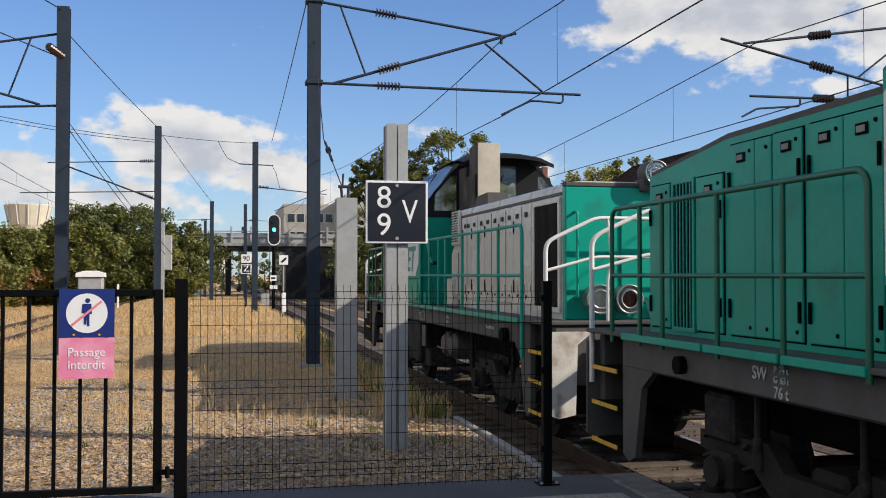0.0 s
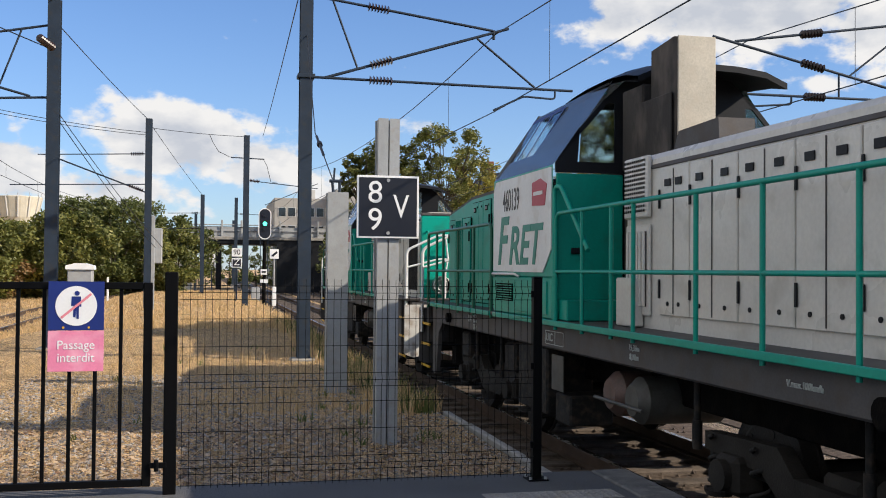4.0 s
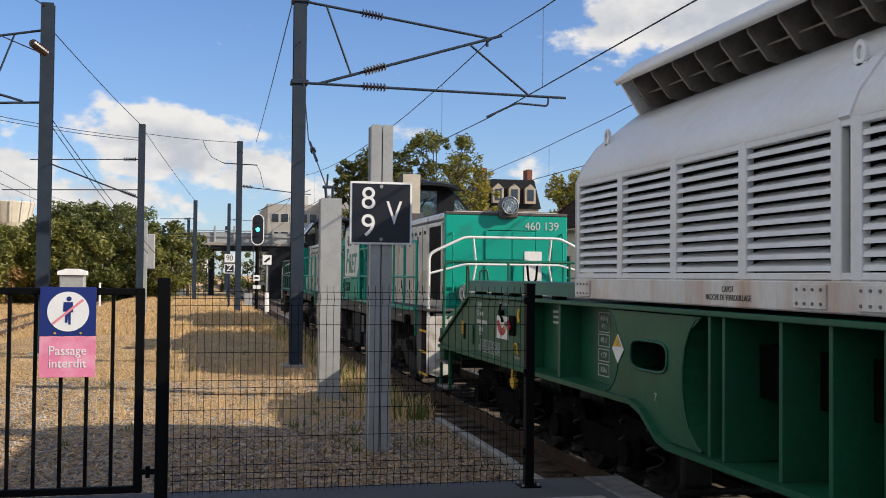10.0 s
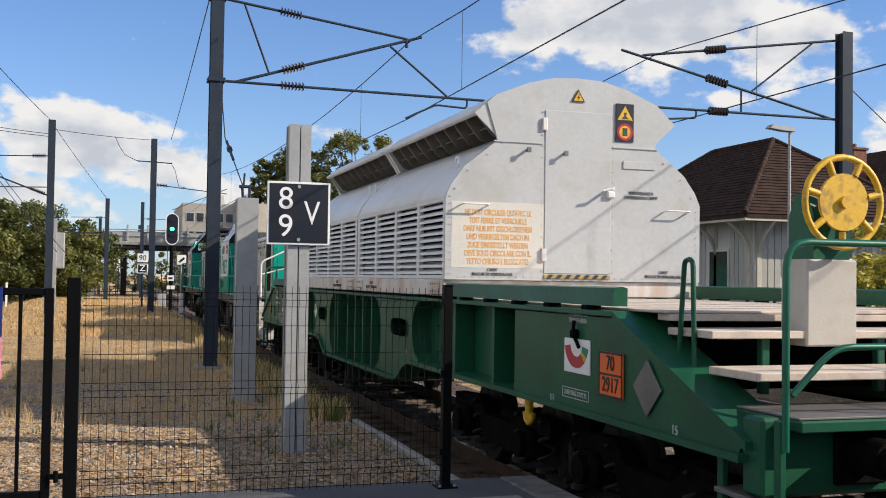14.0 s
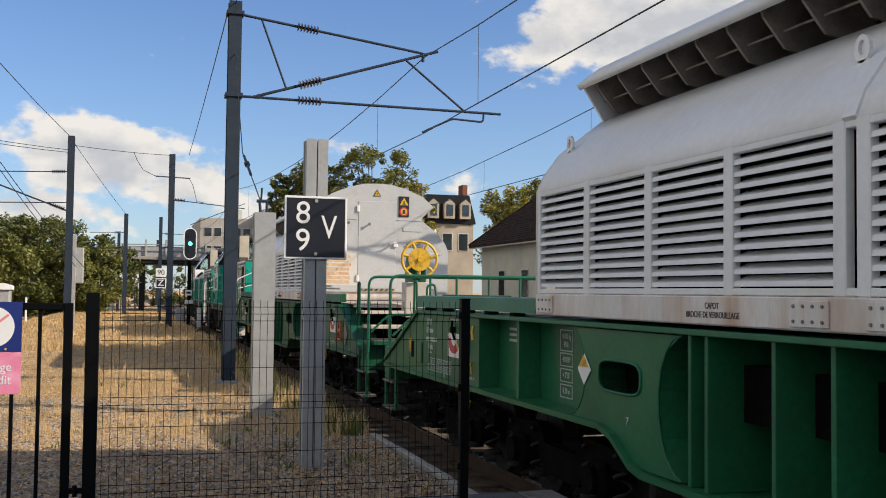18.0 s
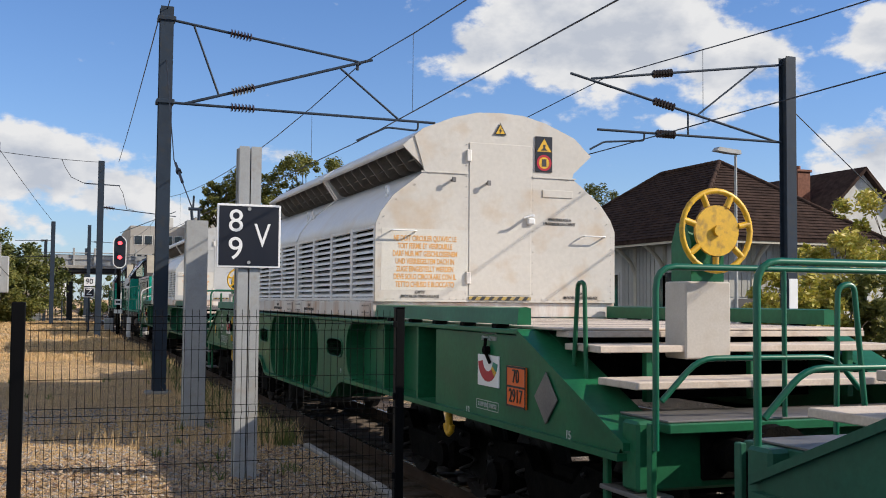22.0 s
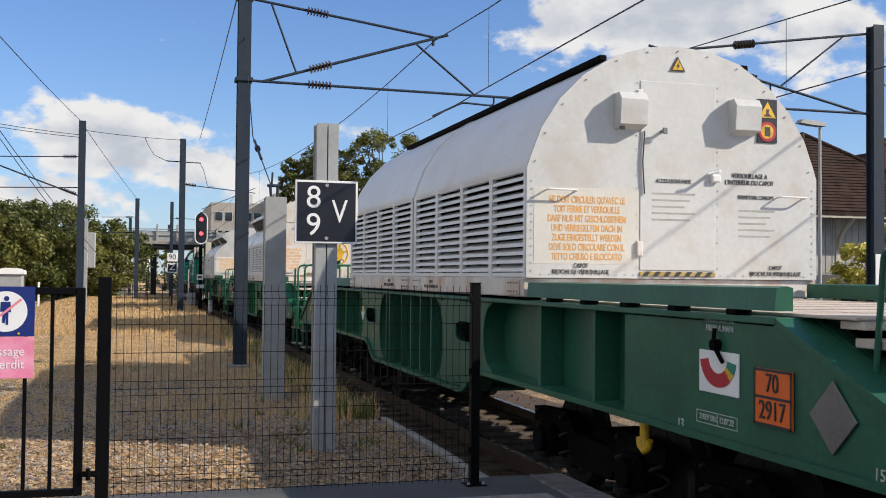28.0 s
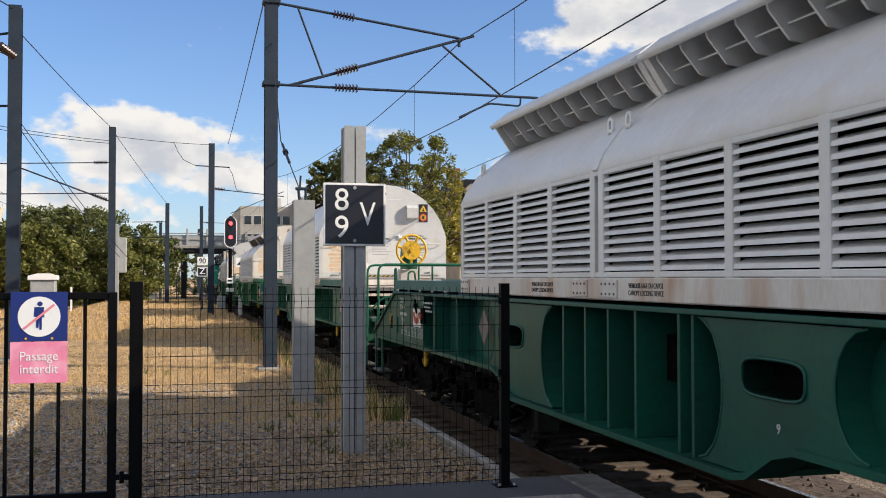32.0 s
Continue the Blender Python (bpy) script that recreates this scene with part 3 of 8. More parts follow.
def track(name, xc, y0, y1, zbase, near):
    """Ballast, sleepers and two rails. Sleepers near the camera are pieces of their own."""
    bed = Shape()
    ys = spread(y0, y1, 160, 1.0)
    prof = [(-2.3, -0.26), (-1.5, -0.19), (-0.72, -0.20), (0, -0.21), (0.72, -0.20), (1.5, -0.19), (2.3, -0.26)]
    bed.add([(xc + px, y, zbase + pz + 0.02 * noise.noise((px * 3, y * 3, 1))) for y in ys for px, pz in prof],
            [(j * 7 + i, j * 7 + i + 1, j * 7 + 8 + i, j * 7 + 7 + i) for j in range(len(ys) - 1) for i in range(6)], True)
    root = thing(name, "railway track with rusty rails on sleepers in brown ballast", "railway track", kind="structure")
    part("ballast_bed", bed, BALLAST, root)
    for sx in (-0.7525, 0.7525):
        r = Shape()
        p = [(-0.07, -0.17), (0.07, -0.17), (0.07, -0.155), (0.012, -0.14), (0.012, -0.045), (0.035, -0.035), (0.035, -0.004), (-0.035, -0.004), (-0.035, -0.035), (-0.012, -0.045), (-0.012, -0.14), (-0.07, -0.155)]
        r.prism([(xc + sx + a, zbase + b) for a, b in p], 1, y0, y1)
        rail = part("rail", r, RAIL_STEEL, root)
        t = Shape().box(xc + sx - 0.032, xc + sx + 0.032, y0, y1, zbase - 0.004, zbase, 0)
        part("rail_head", t, RAIL_TOP, rail, "bright worn running surface")
    sl = Shape().box(-1.25, 1.25, -0.12, 0.12, -0.24, -0.165, 0.015).mesh("sleeper", SLEEPER)
    y, k, rest = y0 + 0.3, 0, Shape()
    while y < y1:
        if near[0] < y < near[1]:
            part("sleeper", sl, SLEEPER, root, at=pose(xc, y, zbase + 0.02 * (k % 3 == 0) * 0.3))
        else:
            rest.box(xc - 1.25, xc + 1.25, y - 0.12, y + 0.12, zbase - 0.24, zbase - 0.165)
        y += 0.6
        k += 1
    tagged(part("far_sleepers", rest, SLEEPER, root), kind="stuff")
    # loose stones
    st = Shape()
    rnd = random.Random(3 + int(abs(xc) * 10))
    for _ in range(2600):
        x, y, r = xc + rnd.uniform(-2.0, 2.0), y0 * 0 + rnd.uniform(max(y0, 2), 40), rnd.uniform(0.02, 0.045)
        z = zbase - 0.2 + r * 0.3
        q = [(x + r * rnd.uniform(.6, 1), y, z), (x, y + r * rnd.uniform(.6, 1), z), (x - r * rnd.uniform(.6, 1), y, z), (x, y - r, z), (x, y, z + r * rnd.uniform(.6, 1))]
        st.add(q, [(0, 1, 4), (1, 2, 4), (2, 3, 4), (3, 0, 4)])
    tagged(part("loose_stones", st, BALLAST, root), kind="stuff")
    return root


track("track_1", XC, -40, 260, 0.0, (2, 44))
track("track_2", 9.95, -40, 260, 0.0, (2, 20))
track("track_3", -6.9, -40, 260, 0.12, (14, 50))

# platform on which the camera stands
ps = Shape().box(-40, 3.05, -60, 7.98, -0.3, 0.40, 0.02)
plat = tagged(part("platform", ps, ASPHALT), "dark asphalt station platform in shade", "platform", kind="structure")
ks = Shape().box(0, 0.3, 0, 0.995, -0.3, 0.405, 0.012).mesh("kerb_stone", KERB_DARK)
for i in range(30):
    part("kerb_stone", ks, KERB_DARK, plat, at=pose(3.053, 6.98 - i, 0))
pf = tagged(part("platform_2", Shape().box(12.9, 60, -60, 75, -0.3, 0.42, 0.02), ASPHALT), "grey station forecourt and platform beyond the tracks", "platform", kind="structure")
for i in range(60):
    part("kerb_stone", ks, KERB_DARK, pf, at=pose(12.6, -5.0 + i, 0.02))
# old platform edge beside the gravel field
es = Shape().box(0.08, 0.16, 0, 0.99, -0.28, FIELD + 0.03, 0.012).mesh("edge_stone", CONCRETE)
edge = thing("edge_kerb", "pale worn concrete edging beside the sunken track", "kerb", kind="structure")
for i in range(4):
    part("edge_stone", es, CONCRETE, edge, at=pose(2.66 + 0.012 * (i % 3), 8.0 + i, 0.004 * (i % 2)))
# strip of pale tactile paving near the platform end
tp = Shape().box(1.95, 2.93, 6.98, 7.26, 0.395, 0.404)
for i in range(16):
    for j in range(4):
        cx, cy = 1.99 + i * 0.06, 7.02 + j * 0.065
        tp.cyl((cx, cy, 0.404), (cx, cy, 0.410), 0.018, 6, 0.012)
part("tactile_strip", tp, CONCRETE, plat, "pale studded tactile paving")


# ---- the train ----
def wheel_shape(r):
    s = Shape()
    for sx in (-1, 1):
        s.cyl((sx * 0.69, 0, 0), (sx * 0.72, 0, 0), r + 0.03, 28)
        s.cyl((sx * 0.72, 0, 0), (sx * 0.83, 0, 0), r, 28, r - 0.006)
        s.cyl((sx * 0.83, 0, 0), (sx * 0.85, 0, 0), r * 0.80, 20, r * 0.72)
        s.cyl((sx * 0.85, 0, 0), (sx * 0.92, 0, 0), 0.12, 12)
        for k in range(6):
            a = k * math.pi / 3
            s.cyl((sx * 0.83, 0.62 * r * math.cos(a), 0.62 * r * math.sin(a)), (sx * 0.858, 0.62 * r * math.cos(a), 0.62 * r * math.sin(a)), 0.035, 8)
    s.cyl((-0.7, 0, 0), (0.7, 0, 0), 0.09, 12)
    return s


WHEEL = wheel_shape(0.46).mesh("wheelset", RUST)
WHEEL_LOCO = wheel_shape(0.511).mesh("wheelset", RUST)


def bogie(parent, y, base, mesh, r, mt=None):
    """A bogie with its side frames, axle boxes, springs and two wheelsets; returns the wheelsets."""
    b = Shape()
    for sx in (-1, 1):
        x0, x1 = sx * 0.98, sx * 1.10
        pts = [(y - base / 2 - 0.45, r + 0.12), (y - base / 2 - 0.45, r + 0.26), (y - 0.55, r + 0.30), (y - 0.35, r + 0.12), (y + 0.35, r + 0.12), (y + 0.55, r + 0.30), (y + base / 2 + 0.45, r + 0.26),
               (y + base / 2 + 0.45, r + 0.12), (y + base / 2 - 0.35, r + 0.08), (y + 0.4, r - 0.16), (y - 0.4, r - 0.16), (y - base / 2 + 0.35, r + 0.08)]
        b.prism(pts, 0, x0, x1)
    b.box(-1.0, 1.0, y - 0.2, y + 0.2, r - 0.05, r + 0.2, 0.03)
    mt = mt or FRAME_BLACK
    frame_ob = part("bogie_frame", b, mt, parent)
    sets = []
    for sy in (-1, 1):
        ya = y + sy * base / 2
        for sx in (-1, 1):
            x = sx * 1.06
            ab = Shape().box(x - 0.13, x + 0.13, ya - 0.16, ya + 0.16, r - 0.14, r + 0.15, 0.04).cyl((x, ya, r), (x + sx * 0.19, ya, r), 0.12, 14)
            part("axle_box", ab, mt, frame_ob)
            for dy in (-0.30, 0.30):
                sp = Shape()
                pts = [(x + 0.075 * math.cos(a * 0.7), ya + dy + 0.075 * math.sin(a * 0.7), r - 0.18 + 0.026 * a * 0.72) for a in range(0, 24)]
                sp.tube(pts, 0.017, 5)
                sp.cyl((x, ya + dy, r - 0.22), (x, ya + dy, r - 0.18), 0.1, 12)
                part("spring", sp, RUST, frame_ob)
        bs = Shape().box(-0.95, -0.68, ya + sy * (r + 0.05), ya + sy * (r + 0.14), r - 0.2, r + 0.1, 0.02).box(0.68, 0.95, ya + sy * (r + 0.05), ya + sy * (r + 0.14), r - 0.2, r + 0.1, 0.02)
        bs.tube([(-1.0, ya + sy * (r + 0.1), r - 0.25), (1.0, ya + sy * (r + 0.1), r - 0.25)], 0.03)
        part("brake_rigging", bs, RUST, frame_ob)
        ws = part("wheelset", mesh, RUST, parent, at=pose(0, ya, r))
        sets.append(ws)
    return sets


def arc(cx, cy, r, a0, a1, n):
    return [(cx + r * math.cos(radians(a0 + (a1 - a0) * i / n)), cy + r * math.sin(radians(a0 + (a1 - a0) * i / n))) for i in range(n + 1)]


def buffers(parent, y, sy, z=1.05):
    for sx in (-0.875, 0.875):
        b = Shape().cyl((sx, y, z), (sx, y + sy * 0.28, z), 0.11, 14).cyl((sx, y + sy * 0.28, z), (sx, y + sy * 0.56, z), 0.085, 14)
        b.cyl((sx, y + sy * 0.56, z), (sx, y + sy * 0.60, z), 0.22, 20, 0.235).box(sx - 0.17, sx + 0.17, y, y + sy * 0.04, z - 0.17, z + 0.17, 0.01)
        part("buffer", b, FRAME_BLACK, parent)
    h = Shape().tube([(0, y, z), (0, y + sy * 0.25, z), (0, y + sy * 0.32, z - 0.1), (0, y + sy * 0.26, z - 0.18), (0, y + sy * 0.2, z - 0.12)], 0.035, 8)
    part("coupling_hook", h, FRAME_BLACK, parent)
    for hx in (-0.3, 0.3):
        part("brake_hose", Shape().tube([(hx, y, z - 0.1), (hx, y + sy * 0.15, z - 0.35), (hx, y + sy * 0.5, z - 0.4)], 0.03, 6, 0.1), FRAME_BLACK, parent)


# --- transport wagon ---
# side outline of the solebar: distance from the middle, height
def add_marks(wagon, style, x):
    """Lettering and plates of the solebar; they differ from wagon to wagon."""
    # brake dial plates at both ends
    for yd in (6.61 if style == "wide" else 6.51, -7.42):
        pl = Shape().box(x - 0.012, x, yd - 0.225, yd + 0.225, 1.30, 1.56, 0.003)
        plate = part("brake_plate", pl, SIGN_WHITE, wagon, "white brake position plate with a red and green arc")
        for name, m, a0, a1, lay in (("red_arc", RED, 188, 312, 0.0165), ("yellow_arc", YELLOW, 313, 328, 0.0165), ("green_arc", GREEN_INK, 329, 350, 0.0165)):
            pts = [(yd - 1.12 * (q[0] - yd), q[1]) for q in arc(yd, 1.525, 0.185, a0, a1, 12) + arc(yd, 1.525, 0.10, a1, a0, 12)]
            part(name, Shape().prism(pts, 0, x - lay, x - 0.0125), m, plate)
        part("brake_lever", Shape().tube([(x - 0.03, yd + 0.01, 1.70), (x - 0.035, yd + 0.02, 1.60), (x - 0.03, yd - 0.08, 1.50)], 0.014, 6), FRAME_BLACK, wagon)
        part("lever_boss", Shape().cyl((x, yd + 0.01, 1.60), (x - 0.05, yd + 0.01, 1.60), 0.035, 10), FRAME_BLACK, wagon)
        words("HAND BREMSE\nFREIN A MAIN", 0.055, WHITE_INK, on_left(x - 0.003, yd, 1.725), wagon, squeeze=0.9)
    # running panel near the front end
    words("33 RIV", 0.105, WHITE_INK, on_left(x - 0.003, 7.515, 1.655), wagon, squeeze=0.72, bold=0.002)
    words("87", 0.105, WHITE_INK, on_left(x - 0.003, 7.585, 1.555), wagon, squeeze=0.72, bold=0.002)
    part("owner_mark_bar", Shape().box(x - 0.004, x - 0.001, 7.36, 7.52, 1.532, 1.578), WHITE_INK, wagon)
    for a, b in ((7.46, 7.64), (7.29, 7.44), (7.20, 7.27)):
        part("number_bar", Shape().box(x - 0.004, x - 0.001, a, b, 1.432, 1.478), WHITE_INK, wagon)
    if style == "wide":
        words("Uaais", 0.115, WHITE_INK, on_left(x - 0.003, 7.02, 1.43), wagon, squeeze=0.74, bold=0.002)
        words("20.70m", 0.05, WHITE_INK, on_left(x - 0.003, 7.53, 1.37), wagon, squeeze=0.9)
    else:
        words("Uaais", 0.105, WHITE_INK, on_left(x - 0.003, 7.45, 1.372), wagon, squeeze=0.74, bold=0.002)
        words("20.70m", 0.045, WHITE_INK, on_left(x - 0.003, 7.46, 1.305), wagon, squeeze=0.9)
    tab = Shape()
    left, right = 7.55, (6.12 if style != "narrow" else 6.64)
    n_col = 8 if style == "wide" else 7
    wide = (left - 0.08 - right) / n_col
    cols = [left - 0.08 - wide * i for i in range(n_col + 1)]
    z0, z1, z2 = (1.15, 1.215, 1.28) if style != "narrow" else (1.10, 1.17, 1.24)
    for yy in cols:
        tab.box(x - 0.004, x - 0.001, yy - 0.003, yy + 0.003, z0, z2)
    tab.box(x - 0.004, x - 0.001, left - 0.003, left + 0.003, z0, z1)
    for zz, ya in ((z0, left), (z1, left), (z2, cols[0])):
        tab.box(x - 0.0045, x - 0.0012, right, ya, zz - 0.003, zz + 0.003)
    part("load_table_grid", tab, WHITE_INK, wagon)
    words("S", 0.065, WHITE_INK, on_left(x - 0.003, left - 0.04, (z0 + z1) / 2), wagon, squeeze=0.7)
    heads = ("A-B1", "B2", "C2", "C3", "C4", "D2", "D3", "D4") if style == "wide" else ("A-B1", "B2", "C2", "CC", "D2", "D3", "D4")
    loads = ("55", "80", "84", "96", "96", "84", "101", "117") if style == "wide" else ("57", "81", "86", "97", "86", "102", "119")
    for i, (h, v) in enumerate(zip(heads, loads)):
        yc = (cols[i] + cols[i + 1]) / 2
        words(h, 0.058, WHITE_INK, on_left(x - 0.003, yc, (z1 + z2) / 2), wagon, squeeze=0.66 if style != "narrow" else 0.46, depth=0.002)
        words(v, 0.066, WHITE_INK, on_left(x - 0.003, yc, (z0 + z1) / 2), wagon, squeeze=0.72 if style != "narrow" else 0.5, depth=0.002)
    part("brake_box", Shape().box(x - 0.035, x - 0.0, 6.02, 6.20, 1.36, 1.58, 0.01), FRAME_BLACK, wagon)
    part("brake_handle", Shape().box(x - 0.07, x - 0.036, 6.05, 6.17, 1.45, 1.50, 0.01, Matrix.Translation((0, 6.11, 1.47)) @ Matrix.Rotation(0.6, 4, "X") @ Matrix.Translation((0, -6.11, -1.47))), RED, wagon)
    part("air_plate", Shape().box(x - 0.008, x, 8.32, 8.42, 1.26, 1.43, 0.002), YELLOW, wagon)
    part("inspection_door", Shape().box(x - 0.02, x, 7.80, 8.13, 1.15, 1.40, 0.012), WAGON_GREEN, wagon)
    part("dark_plate", Shape().box(x - 0.01, x, 8.15, 8.30, 1.20, 1.40, 0.003), FRAME_BLACK, wagon)
    ym, yb = (5.03, 6.14) if style == "turned" else (4.0, 5.40)
    xw = x - 0.216 if style == "turned" else x
    for i, t in enumerate(("46400 kg\n49.0 t", "49.0 kN", "< 2\u00b030'", "R 50 m")):
        zz = 1.60 - i * 0.135 - (0.03 if i else 0)
        fr = Shape()
        hh = 0.085 if i == 0 else 0.05
        for a, b, c, d in ((-0.13, 0.13, zz + hh, zz + hh + 0.008), (-0.13, 0.13, zz - hh - 0.008, zz - hh), (-0.13, -0.122, zz - hh, zz + hh), (0.122, 0.13, zz - hh, zz + hh)):
            fr.box(x + 0.214, x + 0.218, ym + a, ym + b, c, d)
        part("mark_frame", fr, WHITE_INK, wagon)
        words(t, 0.07, WHITE_INK, on_left(x + 0.216, ym, zz), wagon, squeeze=0.72, depth=0.002)
    bars = Shape()
    for i, w in enumerate((0.62, 0.5, 0.6)):
        bars.box(xw + 0.214, xw + 0.218, yb - w * 0.8, yb, 1.64 - i * 0.055, 1.665 - i * 0.055)
    part("owner_lettering_bar", bars, WHITE_INK, wagon)
    if style == "wide":
        words("120 t", 0.09, WHITE_INK, on_left(x + 0.214, 5.03, 1.29), wagon, squeeze=0.75, depth=0.002)
        part("load_ring", Shape().tube([(x + 0.214, 5.03 + 0.105 * math.cos(math.pi * i / 16), 1.29 + 0.105 * math.sin(math.pi * i / 16)) for i in range(33)], 0.005, 5), WHITE_INK, wagon)
        words("TRANSPORT DE\nCONTENEURS", 0.035, WHITE_INK, on_left(x + 0.214, 5.28, 1.30), wagon, squeeze=0.9, depth=0.002)
    if style != "turned":
        part("yellow_pipe", Shape().tube([(x - 0.03, 5.80, 1.66), (x - 0.05, 5.78, 1.60), (x - 0.05, 5.74, 1.52)], 0.016, 6, 0.03), YELLOW, wagon, "yellow release handle")
        part("release_loop", Shape().tube([(x - 0.02, 6.0, 1.17), (x - 0.03, 6.0, 1.28), (x - 0.03, 5.88, 1.28), (x - 0.02, 5.88, 1.17)], 0.010, 6, 0.04), YELLOW, wagon, "yellow wire release loop")
        words("FREIN EE - EP", 0.04, WHITE_INK, on_left(x - 0.003, 5.94, 1.12), wagon, squeeze=0.9, depth=0.002)
    for yy, zz, t in ((6.9, 1.06, "3"), (2.42, 1.10, "7"), (-6.95, 1.06, "13"), (-2.62, 1.12, "9"), (-8.86, 1.07, "15")):
        words(t, 0.085, WHITE_INK, on_left(x - 0.003, yy, zz), wagon)
    if style == "turned":
        part("placard", Shape().box(-0.008, 0, -0.15, 0.15, -0.15, 0.15, 0.002, Matrix.Translation((x + 0.12, 3.62, 1.43)) @ Matrix.Rotation(radians(45), 4, "X")), DULL_PLATE, wagon, "plain grey diamond placard holder")
    else:
        dp = part("placard", Shape().box(-0.008, 0, -0.085, 0.085, -0.085, 0.085, 0.002, Matrix.Translation((x - 0.004, 3.14, 1.42)) @ Matrix.Rotation(radians(45), 4, "X")), SIGN_WHITE, wagon, "white and yellow diamond placard")
        part("yellow_half", Shape().prism([(3.14 - 0.085, 1.44), (3.14 + 0.085, 1.44), (3.14, 1.53)], 0, x - 0.018, x - 0.0125), YELLOW, dp)
    # rear: warning plates
    hz = part("hazard_plate", Shape().box(x - 0.02, x - 0.004, -8.18, -7.82, 1.18, 1.50, 0.003), ORANGE, wagon, "orange hazard plate with two lines of black figures")
    fr = Shape()
    for a, b, c, d in ((-8.18, -7.82, 1.485, 1.5), (-8.18, -7.82, 1.18, 1.195), (-8.18, -7.82, 1.333, 1.348), (-8.18, -8.167, 1.18, 1.5), (-7.833, -7.82, 1.18, 1.5)):
        fr.box(x - 0.024, x - 0.0205, a, b, c, d)
    part("black_border", fr, INK, hz)
    words("70", 0.15, INK, on_left(x - 0.022, -8.0, 1.418), hz, squeeze=0.85)
    words("2917", 0.15, INK, on_left(x - 0.022, -8.0, 1.264), hz, squeeze=0.85)
    d = Shape().box(-0.011, 0, -0.135, 0.135, -0.135, 0.135, 0.003, Matrix.Translation((x - 0.008, -8.52, 1.30)) @ Matrix.Rotation(radians(45), 4, "X"))
    part("diamond_plate", d, DULL_PLATE, wagon, "plain grey diamond placard holder")
    rv = Shape()
    for a, b, c, e in ((-7.62, -7.15, 1.175, 1.18), (-7.62, -7.15, 1.10, 1.105), (-7.155, -7.15, 1.10, 1.18), (-7.62, -7.615, 1.10, 1.18), (-7.4, -7.395, 1.1, 1.18)):
        rv.box(x - 0.004, x - 0.001, a, b, c, e)
    part("revision_frame", rv, WHITE_INK, wagon)
    words("2 REV ULC 12.07.22", 0.052, WHITE_INK, on_left(x - 0.003, -7.385, 1.14), wagon, squeeze=0.9)


def star_ring(poly, cy, cz, a, b):
    """Points of an outline and of a rounded slot inside it, paired along rays from the slot's middle."""
    angs = sorted({round(math.atan2(q[1] - cz, q[0] - cy), 4) for q in poly} | {round(-math.pi + 0.13 * i, 4) for i in range(48)})
    outer, inner = [], []
    for t in angs:
        dy, dz = math.cos(t), math.sin(t)
        best = None
        for p, q in zip(poly, poly[1:] + poly[:1]):
            ey, ez = q[0] - p[0], q[1] - p[1]
            den = dy * ez - dz * ey
            if abs(den) < 1e-9:
                continue
            k = ((p[0] - cy) * ez - (p[1] - cz) * ey) / den
            u = ((p[0] - cy) * dz - (p[1] - cz) * dy) / den
            if k > 0 and -1e-6 <= u <= 1 + 1e-6 and (best is None or k > best):
                best = k
        if best is None:
            continue
        r = 1 / (abs(dy / a) ** 4 + abs(dz / b) ** 4) ** 0.25
        outer.append((cy + best * dy, cz + best * dz))
        inner.append((cy + r * dy, cz + r * dz))
    return outer, inner


